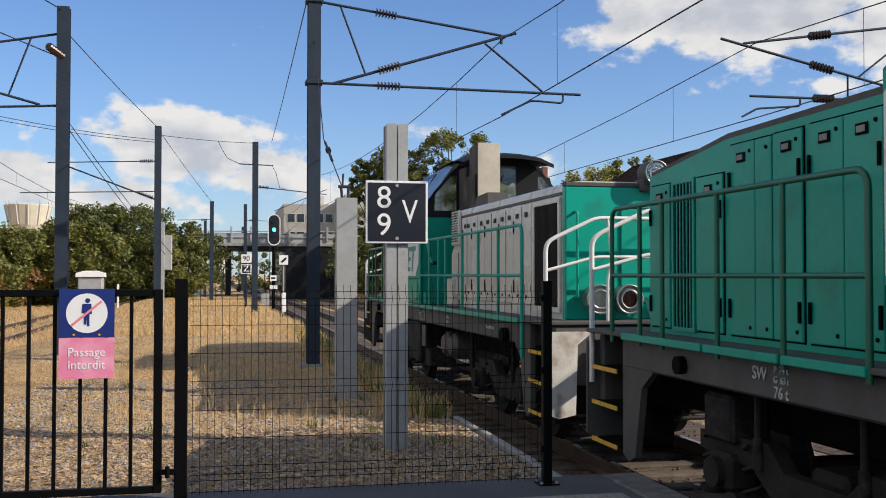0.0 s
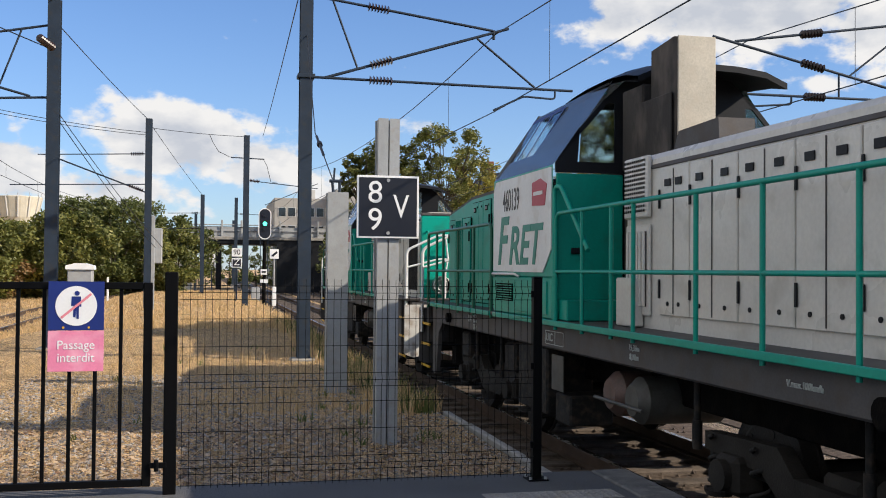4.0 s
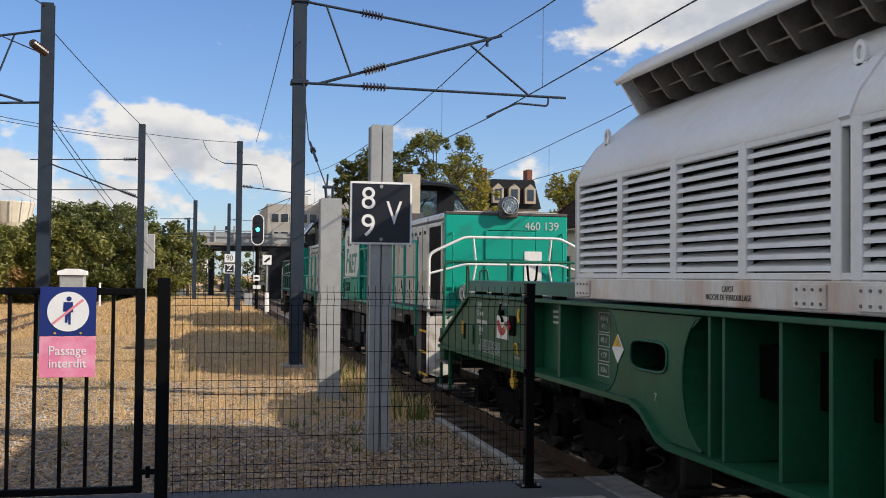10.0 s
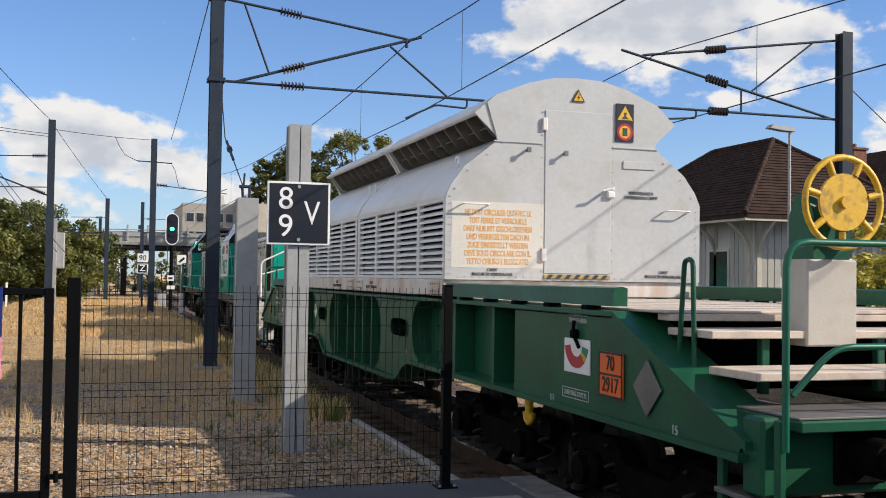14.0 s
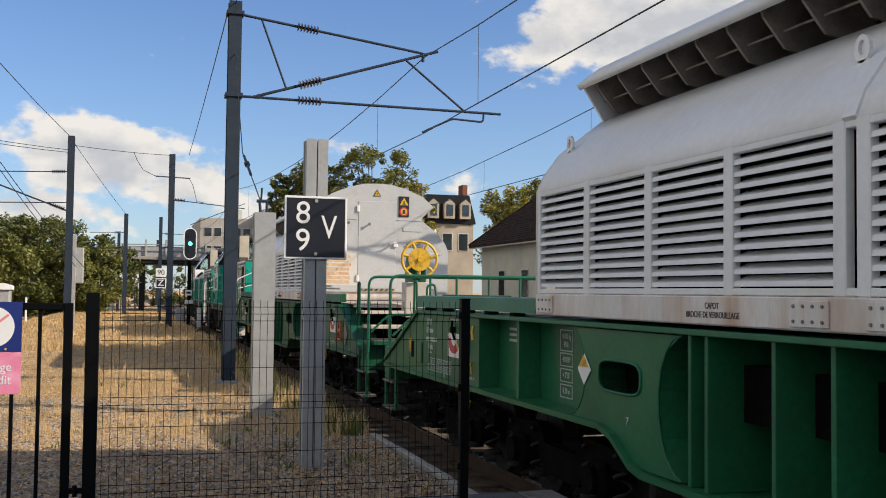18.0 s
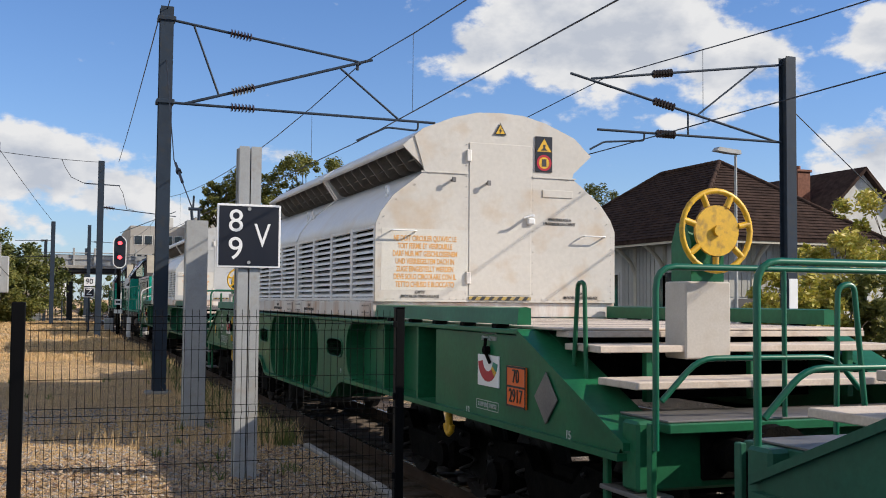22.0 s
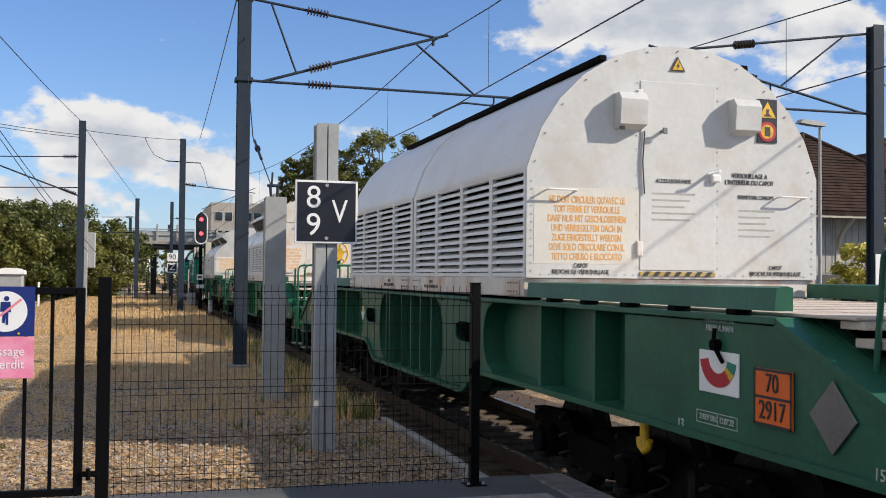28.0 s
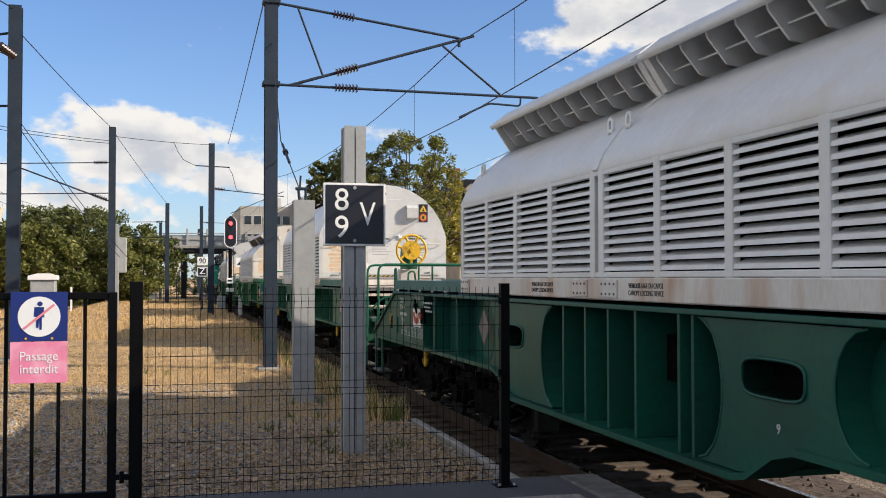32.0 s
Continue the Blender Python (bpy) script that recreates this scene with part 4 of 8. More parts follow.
def solebar(wagon, sx, x, turn=1):
    """One deep side frame: web with flanges, two rounded recesses with ribs, and slots."""
    web = Shape().prism([(2.15, 0.745), (2.32, 0.78), (2.62, 0.95), (2.82, 1.0), (9.55, 1.0), (9.62, 1.12), (8.05, 1.79), (2.15, 1.79)], 0, x + sx * -0.24, x + sx * -0.22)
    rear_web = Shape().prism([(-2.15, 0.745), (-2.32, 0.78), (-2.62, 0.95), (-2.82, 1.0), (-9.55, 1.0), (-9.62, 1.12), (-8.05, 1.79), (-2.15, 1.79)], 0, x + sx * -0.24, x + sx * -0.22)
    mid_web = Shape().prism([(-2.14, 0.745), (2.14, 0.745), (2.14, 1.79), (-2.14, 1.79)], 0, x + sx * -0.74, x + sx * -0.72)
    side = part("solebar", web, WAGON_GREEN, wagon, "deep green side frame with ribs and rounded recesses")
    part("web_plate", rear_web, WAGON_GREEN, side)
    part("web_plate", mid_web, WAGON_GREEN, side)
    # plates that stand proud, leaving the recesses
    xa, xb = x + sx * -0.22, x
    for s in (-1, 1):
        pts = [(s * 1.66, 0.80), (s * 2.16, 0.80), (s * 2.34, 0.83), (s * 2.62, 0.99), (s * 2.82, 1.04), (s * 3.38, 1.04)]
        near, far, slot_y, slot_w = (1.98, 3.14, 2.555, 0.335) if s == turn else (1.38, 2.86, 2.29, 0.395)
        rr = [(s * (far + 0.29) - s * 0.29 * math.sin(radians(a)), 1.395 - 0.345 * math.cos(radians(a))) for a in range(0, 181, 20)]
        inner = [(s * (near - 0.31) + s * 0.31 * math.sin(radians(a)), 1.275 + 0.465 * math.cos(radians(a))) for a in range(0, 181, 20)]
        pts[0], pts[-1] = (s * (near - 0.29), 0.80), (s * (far + 0.27), 1.04)
        ring = pts + rr + inner
        # beads added so the recess edges show a highlight and shadow line
        for edge in (rr, inner):
            part("edge_weld", Shape().tube([(x - sx * 0.002, p[0], p[1]) for p in edge], 0.010, 5), WAGON_GREEN, side)
        ring, slot = star_ring(ring, s * slot_y, 1.405, slot_w, 0.115)
        part("slot_lip", Shape().tube([(x + sx * 0.004, p[0], p[1]) for p in slot + slot[:1]], 0.012, 5), WAGON_GREEN, side)
        # black back and lining put the shade of the deep slot into colour
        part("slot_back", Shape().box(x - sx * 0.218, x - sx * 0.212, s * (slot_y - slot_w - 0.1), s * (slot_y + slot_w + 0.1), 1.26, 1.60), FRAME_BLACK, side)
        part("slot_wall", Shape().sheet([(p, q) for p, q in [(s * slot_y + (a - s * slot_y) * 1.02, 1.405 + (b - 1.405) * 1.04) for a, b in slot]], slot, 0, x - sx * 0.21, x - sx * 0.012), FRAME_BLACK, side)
        part("web_plate", Shape().sheet(ring, slot, 0, xa, xb), WAGON_GREEN, side)
        plate_end = 5.70 if s == turn else 6.12
        face = Shape().prism([(s * 8.05, 1.74), (s * 9.60, 1.10), (s * 9.55, 1.04), (s * plate_end, 1.04), (s * plate_end, 1.74)], 0, xa, xb)
        part("web_plate", face, WAGON_GREEN, side)
    for y in (1.58, 1.38, 0.68, 0.17, -0.31, -0.82):
        part("rib", Shape().box(x - sx * 0.72, x - sx * 0.004, y * turn - 0.02, y * turn + 0.02, 0.79, 1.75, 0.004), WAGON_GREEN, side)
    for s in (-1, 1):
        for y in ((4.62,) if s == turn else (5.56, 4.42)):
            part("rib", Shape().box(xa, x - sx * 0.004, s * y - 0.03, s * y + 0.03, 1.04, 1.75, 0.004), WAGON_GREEN, side)
    fl = Shape()
    fl.box(x - sx * 0.76, x + sx * 0.035, -8.05, 8.05, 1.75, 1.79, 0.006)
    bot = [(9.62, 1.0), (2.82, 1.0), (2.62, 0.95), (2.32, 0.78), (2.15, 0.745), (-2.15, 0.745), (-2.32, 0.78), (-2.62, 0.95), (-2.82, 1.0), (-9.62, 1.0)]
    ring = [(y, z + 0.045) for y, z in bot] + [(y, z) for y, z in bot[::-1]]
    fl.prism(ring, 0, x - sx * 0.24, x + sx * 0.05)
    fl.box(x - sx * 0.74, x - sx * 0.24, -2.14, 2.14, 0.745, 0.785)
    for s in (-1, 1):
        fl.prism([(s * 8.03, 1.79), (s * 9.66, 1.12), (s * 9.66, 1.07), (s * 8.03, 1.74)], 0, x - sx * 0.34, x + sx * 0.03)
    part("flange", fl, WAGON_GREEN, side)
    # upper rail with packing pieces, towards each end
    for s in (-1, 1):
        up = Shape().prism([(x - sx * 0.10, 1.825), (x + sx * 0.02, 1.825), (x + sx * 0.005, 1.955), (x - sx * 0.06, 1.965), (x - sx * 0.10, 1.955)], 1, s * 4.15, s * 8.02)
        part("upper_rail", up, WAGON_GREEN, side)
        for k in range(5):
            y = s * (4.7 + 0.72 * k)
            part("packing_block", Shape().box(x - sx * 0.09, x + sx * 0.03, y - 0.05, y + 0.05, 1.79, 1.825, 0.004), FRAME_BLACK, side)
    return side


def cover_profile(kind):
    """Half cross-section of the cover above its sill: x, z from the eaves to the crown."""
    if kind == "round":
        return [(1.54, 3.0), (1.50, 3.12), (1.40, 3.38), (1.22, 3.66), (0.98, 3.90), (0.66, 4.10), (0.33, 4.20), (0, 4.23)]
    return [(1.54, 2.88), (1.48, 3.02), (1.33, 3.22), (1.10, 3.40), (0.92, 3.54)]


def cover(wagon, kind, end_style, x):
    """The white sheet cover: two halves with louvred sides, curved roof, vents and end wall."""
    zt = 2.88 if kind != "round" else 3.02
    W = 1.54
    cv = part("cover_sill", Shape().box(-W - 0.015, W + 0.015, -4.1, 4.1, 1.82, 2.0, 0.01), COVER_RUSTY, wagon, "white riveted sill of the cover with rust streaks")
    for sx in (-1, 1):
        fr = Shape()
        posts = [-4.1, -3.1, -2.1, -1.1, -0.09, 0.09, 1.1, 2.1, 3.1, 4.1]
        for p in posts:
            w = 0.05 if abs(p) not in (4.1,) else 0.06
            fr.box(sx * (W - 0.06), sx * W, max(-4.1, p - w), min(4.1, p + w), 2.0, zt, 0.006)
        fr.box(sx * (W - 0.057), sx * (W - 0.004), -4.097, 4.097, zt - 0.045, zt - 0.003, 0.006)
        fr.box(sx * (W - 0.057), sx * (W - 0.004), -4.097, 4.097, 2.003, 2.045, 0.006)
        fr_ob = part("louvre_frame", fr, COVER_WHITE, cv)
        # black sheet stands in for the shade inside the cover
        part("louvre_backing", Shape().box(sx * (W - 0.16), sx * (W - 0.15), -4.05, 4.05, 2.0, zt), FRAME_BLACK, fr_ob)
        bays = [(-4.04, -3.15), (-3.05, -2.15), (-2.05, -1.15), (-1.05, -0.14), (0.14, 1.05), (1.15, 2.05), (2.15, 3.05), (3.15, 4.04)]
        n = 11 if kind != "round" else 12
        h = (zt - 0.05 - 2.045) / n
        sl = Shape().prism([(sx * (W - 0.008), 0.008), (sx * (W - 0.014), h * 0.52), (sx * (W - 0.10), h * 1.04), (sx * (W - 0.11), h * 1.02), (sx * (W - 0.024), h * 0.48), (sx * (W - 0.020), 0.008)], 1, -0.455, 0.455).mesh("louvre_slat", COVER_WHITE)
        for a, b in bays:
            for i in range(n):
                part("louvre_slat", sl, COVER_WHITE, fr_ob, at=pose(0, (a + b) / 2, 2.047 + i * h))
    # roof skin
    prof = cover_profile(kind)
    t = 0.03
    rib_mat = COVER_WHITE if end_style else RIB_GREY
    for half, (y0, y1) in enumerate(((0.02, 4.1), (-4.1, -0.02))):
        sk = Shape()
        if kind == "round":
            out = [(-a, b) for a, b in prof] + [(a, b) for a, b in prof[-2::-1]]
            ring = out + [(a * 0.985, b - t) for a, b in out[::-1]]
            sk.prism(ring, 1, y0, y1, True)
        else:
            sx = -1
            ring = [(a, b) for a, b in prof] + [(a - 0.02, b - t) for a, b in prof[::-1]]
            part("roof_skin", Shape().prism(ring, 1, y0, y1, True), COVER_WHITE, cv, "smooth curved white roof sheet")
            ring = [(-a, b) for a, b in ring]
            sk.prism(ring, 1, y0, y1, True)
        part("roof_skin", sk, COVER_WHITE, cv, "smooth curved white roof sheet")
    # raised ridge: a hood with open, ribbed sides
    if kind != "round":
        ya, yb = (4.06, -4.1)
        crown = [(1.20, 3.83), (0.98, 4.0), (0.6, 4.16), (0.3, 4.235), (0, 4.25)]
        out = [(-a, b) for a, b in crown] + [(a, b) for a, b in crown[-2::-1]]
        for y0, y1 in ((0.06, ya), (yb, -0.06)):
            hood = Shape().prism(out + [(a * 0.97, b - 0.04) for a, b in out[::-1]], 1, y0, y1, True)
            part("ridge_hood", hood, COVER_WHITE, cv, "raised vent hood along the roof ridge")
        part("vent_core", Shape().box(-0.55, 0.55, -4.0, ya - 0.1, 3.45, 4.02), FRAME_BLACK, cv)
        ys = [yb + 0.2 + i * (ya - yb - 0.4) / 19 for i in range(20)]
        for sx in (-1, 1):
            rib = Shape().prism([(sx * 0.55, 3.60), (sx * 0.84, 3.57), (sx * 0.93, 3.59), (sx * 1.09, 3.78), (sx * 1.11, 3.86), (sx * 0.6, 4.10)], 1, -0.012, 0.012).mesh("vent_rib", rib_mat)
            for y in ys:
                part("vent_rib", rib, rib_mat, cv, at=pose(0, y, 0))
            for y0, y1 in ((0.1, ya - 0.04), (yb + 0.04, -0.1)):
                part("vent_rod", Shape().tube([(sx * 0.94, y0, 3.70), (sx * 0.94, y1, 3.70)], 0.010, 5), rib_mat, cv)
            for s2 in (-1, 1):
                part("vent_divider", Shape().prism([(sx * 0.55, 3.52), (sx * 0.94, 3.545), (sx * 1.15, 3.865), (sx * 0.6, 4.12)], 1, s2 * 0.02, s2 * 0.11), COVER_WHITE, cv)
        part("vent_end", Shape().prism([(-0.93, 3.53), (-1.15, 3.86), (-0.98, 3.99), (-0.6, 4.15), (0, 4.23), (0.6, 4.15), (0.98, 3.99), (1.15, 3.86), (0.93, 3.53)], 1, ya, ya + 0.03), COVER_WHITE, cv)
    else:
        for sx in (-1, 1):
            part("ridge_strip", Shape().box(sx * 0.72, sx * 0.80, -4.08, 3.3, 4.05, 4.11, 0.01), FRAME_BLACK, cv)
    # joint between the two halves
    j = Shape()
    if kind == "round":
        out = [(-a * 1.01, b + 0.012) for a, b in prof] + [(a * 1.01, b + 0.012) for a, b in prof[-2::-1]]
        j.prism(out + [(a * 0.97, b - 0.05) for a, b in out[::-1]], 1, -0.05, 0.05)
    else:
        for sx in (-1, 1):
            ring = [(sx * (a + 0.012), b + 0.01) for a, b in prof] + [(sx * (a - 0.03), b - 0.04) for a, b in prof[::-1]]
            part("joint_band", Shape().prism(ring, 1, -0.05, 0.05), COVER_WHITE, cv)
    if kind == "round":
        part("joint_band", j, COVER_WHITE, cv)
    # lifting eyes
    for y in (3.88, -3.88, 0.16, -0.2):
        for sx in (-1, 1):
            e = Shape()
            ring = [(y + 0.06 * math.cos(a), 3.28 + 0.075 * math.sin(a)) for a in (2 * math.pi * i / 16 for i in range(16))]
            hole = [(y + 0.028 * math.cos(a), 3.285 + 0.04 * math.sin(a)) for a in (2 * math.pi * i / 16 for i in range(16))]
            xx = sx * 1.33
            e.sheet(ring, hole, 0, xx - 0.012, xx + 0.012)
            e.box(xx - 0.012, xx + 0.012, y - 0.06, y + 0.06, 3.04, 3.22)
            part("lifting_eye", e, COVER_WHITE, cv)
    # lashing plates on the sill
    for y in (3.86, 0.3, -0.3, -3.86):
        pl = part("pin_plate", Shape().box(-W - 0.03, -W - 0.015, y - 0.16, y + 0.16, 1.84, 1.98, 0.004), COVER_RUSTY, cv)
        for dy in (-0.12, -0.04, 0.04, 0.12):
            for z in (1.87, 1.95):
                part("bolt", Shape().cyl((-W - 0.03, y + dy, z), (-W - 0.038, y + dy, z), 0.010, 6), DULL_PLATE, pl)
    for y in (1.25, -0.95):
        words("VERROUILLAGE DU CAPOT\nCANOPY LOCKING DEVICE" if end_style else "CAPOT\nBROCHE DE VERROUILLAGE", 0.055, INK, on_left(-W - 0.016, y, 1.91), cv, squeeze=0.86, depth=0.002)
    # end walls
    for sy in (1, -1):
        if kind == "round":
            out = [(-1.54, 2.0)] + [(-a, b) for a, b in prof] + [(a, b) for a, b in prof[-2::-1]] + [(1.54, 2.0)]
        else:
            out = [(-1.54, 2.0)] + [(-a, b) for a, b in prof] + [(a, b) for a, b in prof[::-1]] + [(1.54, 2.0)]
        ew = Shape().prism(out, 1, sy * 4.1, sy * 4.135)
        if kind != "round" and sy < 0:
            up = [(-0.95, 3.50), (-1.08, 3.92), (-0.98, 4.01), (-0.6, 4.165), (-0.3, 4.24), (0, 4.255), (0.3, 4.24), (0.6, 4.165), (0.98, 4.01), (1.08, 3.92), (0.95, 3.50)]
            part("hood_end", Shape().prism(up, 1, -4.1, -4.133), COVER_END, cv, "rounded white end plate of the vent hood")
            for sx in (-1, 1):
                part("hood_wing", Shape().prism([(sx * 1.05, 3.95), (sx * 1.22, 3.80), (sx * 0.95, 3.55)], 1, -4.1, -4.12), COVER_END, cv)
        wall_ob = part("end_wall", ew, COVER_END, cv, "dented white end wall with rivets and a door")
        if sy > 0:
            continue
        yf = -4.135
        door = part("door_panel", Shape().box(-0.40, 0.40, yf - 0.008, yf, 2.08, 3.88, 0.006), COVER_END, wall_ob)
        riv = Shape()
        rnd = random.Random(5)
        for i in range(15):
            for px in (-0.43, 0.43):
                riv.box(px - 0.005, px + 0.005, yf - 0.008, yf, 2.1 + i * 0.125, 2.11 + i * 0.125)
        for i in range(12):
            for px in (-1.49, 1.49):
                riv.box(px - 0.005, px + 0.005, yf - 0.008, yf, 2.06 + i * 0.075, 2.07 + i * 0.075)
            riv.box(-1.4 + i * 0.085, -1.39 + i * 0.085, yf - 0.008, yf, 2.03, 2.04)
            riv.box(0.46 + i * 0.085, 0.47 + i * 0.085, yf - 0.008, yf, 2.03, 2.04)
        for a, b in [(p, q) for p, q in out[2:-2]]:
            riv.box(a * 0.97 - 0.005, a * 0.97 + 0.005, yf - 0.014, yf, b - 0.05, b - 0.04)
        tagged(part("rivets", riv, COVER_END, wall_ob), kind="stuff")
        for z in (3.72, 2.28):
            part("hinge", Shape().box(-0.44, -0.38, yf - 0.03, yf, z - 0.07, z + 0.07, 0.008), COVER_RUSTY, door)
        lock = Shape().box(0.34, 0.44, yf - 0.05, yf, 2.93, 3.01, 0.015).cyl((0.36, yf - 0.16, 3.03), (0.36, yf, 3.03), 0.018, 8).tube([(0.36, yf - 0.15, 3.03), (0.24, yf - 0.14, 3.00)], 0.013, 6)
        part("lock", lock, COVER_WHITE, door, "padlocked door lever")
        for px, pz in ((-0.62, 3.42), (-0.18, 3.40)):
            part("bracket_pin", Shape().cyl((px, yf, pz), (px, yf - 0.07, pz), 0.016, 8).box(px - 0.025, px + 0.025, yf - 0.09, yf - 0.07, pz - 0.03, pz + 0.03, 0.006), DULL_PLATE, wall_ob)
        for px in (-1.22, 1.22):
            part("grab_handle", Shape().tube([(px - 0.15, yf, 2.80), (px - 0.15, yf - 0.09, 2.81), (px + 0.15, yf - 0.09, 2.81), (px + 0.15, yf, 2.80)], 0.009, 6, 0.03), COVER_WHITE, wall_ob)
        if kind != "round":
            part("slot_frame", Shape().box(0.55, 0.95, yf - 0.012, yf, 3.27, 3.36, 0.004), COVER_END, wall_ob)
            part("seam", Shape().box(-1.0, -0.42, yf - 0.012, yf, 3.50, 3.515), COVER_END, wall_ob)
            part("seam", Shape().box(0.42, 1.0, yf - 0.012, yf, 3.50, 3.515), COVER_END, wall_ob)
        else:
            for px in (-0.53, 0.68):
                vb = Shape().prism([(yf, 3.40), (yf - 0.14, 3.44), (yf - 0.16, 3.67), (yf - 0.11, 3.74), (yf, 3.74)], 0, px - 0.138, px + 0.138)
                part("vent_box", vb, COVER_END, wall_ob, "white box vent")
            words("ACCES LECHE-FRITE", 0.055, INK, on_back(-0.05, yf - 0.012, 2.93), wall_ob, squeeze=0.76, depth=0.002)
            words("FERMETURE CANOPY", 0.055, INK, on_back(0.85, yf - 0.004, 2.80), wall_ob, squeeze=0.76, depth=0.002)
            for x0, w0, z0, n0 in ((-0.28, 0.46, 2.80, 5), (0.66, 0.40, 2.66, 5)):
                for i in range(n0):
                    part("text_bar", Shape().box(x0, x0 + w0 * (1 - 0.12 * (i * 7 % 3)), yf - (0.0092 if x0 < 0 else 0.0015), yf - 0.0005, z0 - i * 0.062, z0 - i * 0.062 + 0.018), PALE_INK, wall_ob)
            part("cable", Shape().tube([(-0.36, yf - 0.02, 3.40), (-0.38, yf - 0.02, 3.10), (-0.36, yf - 0.02, 2.8)], 0.007, 5), INK, wall_ob)
        # notices
        patch = part("notice_patch", Shape().box(-1.47, -0.41, yf - 0.002, yf + 0.001, 2.13, 2.84), PANEL_CREAM, wall_ob)
        words("NE DOIT CIRCULER QU'AVEC LE\nTOIT FERME ET VERROUILLE\nDARF NUR MIT GESCHLOSSENEM\nUND VERRIEGELTEM DACH IN\nZUGE EINGESTELLT WERDEN\nDEVE SOLO CIRCOLARE CON IL\nTETTO CHIUSO E BLOCCATO", 0.088, ORANGE_TEXT, on_back(-0.94, yf - 0.003, 2.46), patch, squeeze=0.60, depth=0.001, bold=0.002)
        for px in (-1.0, 1.07):
            words("CAPOT\nBROCHE DE VERROUILLAGE", 0.047 if kind != "round" else 0.058, INK, on_back(px, yf - 0.005, 2.085), wall_ob, squeeze=0.78, depth=0.002)
        words("VERROUILLAGE A\nL'INTERIEUR DU CAPOT", 0.052 if kind != "round" else 0.066, INK, on_back(0.78, yf - 0.004, 2.975), wall_ob, squeeze=0.76, depth=0.002)
        tri = part("warning_triangle", Shape().prism([(-0.09, 3.99), (0.07, 3.99), (-0.01, 4.13)], 1, yf - 0.012, yf - 0.004), INK, wall_ob, "yellow warning triangle with a black flash")
        part("yellow_field", Shape().prism([(-0.068, 4.002), (0.048, 4.002), (-0.01, 4.105)], 1, yf - 0.016, yf - 0.0125), YELLOW, tri)
        part("flash", Shape().prism([(0.0, 4.075), (-0.028, 4.035), (-0.01, 4.035), (-0.018, 4.006), (0.012, 4.045), (-0.008, 4.045)], 1, yf - 0.02, yf - 0.0165), INK, tri)
        px, pz = (0.565, 3.79) if kind != "round" else (0.97, 3.56)
        pan = part("warning_panel", Shape().box(px - 0.112, px + 0.112, yf - 0.014, yf - 0.002, pz - 0.215, pz + 0.215, 0.003), SIGN_BLACK, wall_ob, "dark blue panel with two warning symbols")
        wf = part("yellow_field", Shape().prism([(px - 0.095, pz + 0.03), (px + 0.095, pz + 0.03), (px, pz + 0.19)], 1, yf - 0.018, yf - 0.0145), YELLOW, pan)
        part("symbol", Shape().prism([(px - 0.045, pz + 0.045), (px + 0.045, pz + 0.045), (px + 0.012, pz + 0.075), (px + 0.02, pz + 0.115), (px - 0.015, pz + 0.115), (px - 0.012, pz + 0.075)], 1, yf - 0.020, yf - 0.0185), INK, wf)
        part("red_ring", Shape().sheet([(px + 0.098 * math.cos(a), pz - 0.105 + 0.098 * math.sin(a)) for a in (math.pi * i / 10 for i in range(20))], [(px + 0.072 * math.cos(a), pz - 0.105 + 0.072 * math.sin(a)) for a in (math.pi * i / 10 for i in range(20))], 1, yf - 0.018, yf - 0.0145), RED, pan)
        od = part("orange_disc", Shape().cyl((px, yf - 0.0145, pz - 0.105), (px, yf - 0.017, pz - 0.105), 0.071, 20), YELLOW, pan)
        part("symbol", Shape().box(px - 0.030, px + 0.030, yf - 0.019, yf - 0.0175, pz - 0.150, pz - 0.06, 0.001), INK, od)
        part("stripe_bar", Shape().box(-0.40, 0.40, yf - 0.014, yf, 2.025, 2.065, 0.003), DULL_YELLOW, wall_ob, "black and yellow striped sill")
        st = Shape()
        for i in range(7):
            st.prism([(-0.38 + i * 0.11, 2.022), (-0.33 + i * 0.11, 2.022), (-0.29 + i * 0.11, 2.068), (-0.34 + i * 0.11, 2.068)], 1, yf - 0.018, yf - 0.0145)
        part("black_stripes", st, INK, wall_ob)
    return cv


def hand_wheel(wagon, x, y, s):
    """The brake wheel on its white stand; s is the way in which the wheel looks."""
    st = part("wheel_stand", Shape().box(x - 0.195, x + 0.195, y - 0.14, y + 0.14, 1.60, 2.165, 0.012), STAND_BEIGE, wagon, "pale box stand of the brake wheel")
    part("gear_case", Shape().prism([(y - 0.13, 2.165), (y + 0.13, 2.165), (y + 0.13, 2.45), (y + 0.06, 2.60), (y - 0.06, 2.60), (y - 0.13, 2.45)], 0, x - 0.14, x + 0.14), WAGON_GREEN, st)
    cx, cz, R = y + s * 0.24, 2.53, 0.29
    wh = Shape()
    wh.tube([(x + R * math.cos(2 * math.pi * i / 28), cx, cz + R * math.sin(2 * math.pi * i / 28)) for i in range(29)], 0.022, 8)
    wh.cyl((x, cx - s * 0.14, cz), (x, cx + s * 0.04, cz), 0.04, 12)
    wh.cyl((x, cx - 0.012, cz), (x, cx + 0.012, cz), 0.185, 28)
    for k in range(7):
        a = 2 * math.pi * k / 7 + 0.2
        wh.tube([(x + 0.19 * math.cos(a), cx, cz + 0.19 * math.sin(a)), (x + R * math.cos(a), cx, cz + R * math.sin(a))], 0.024, 6)
    part("brake_wheel", wh, YELLOW, st, "yellow spoked brake wheel")


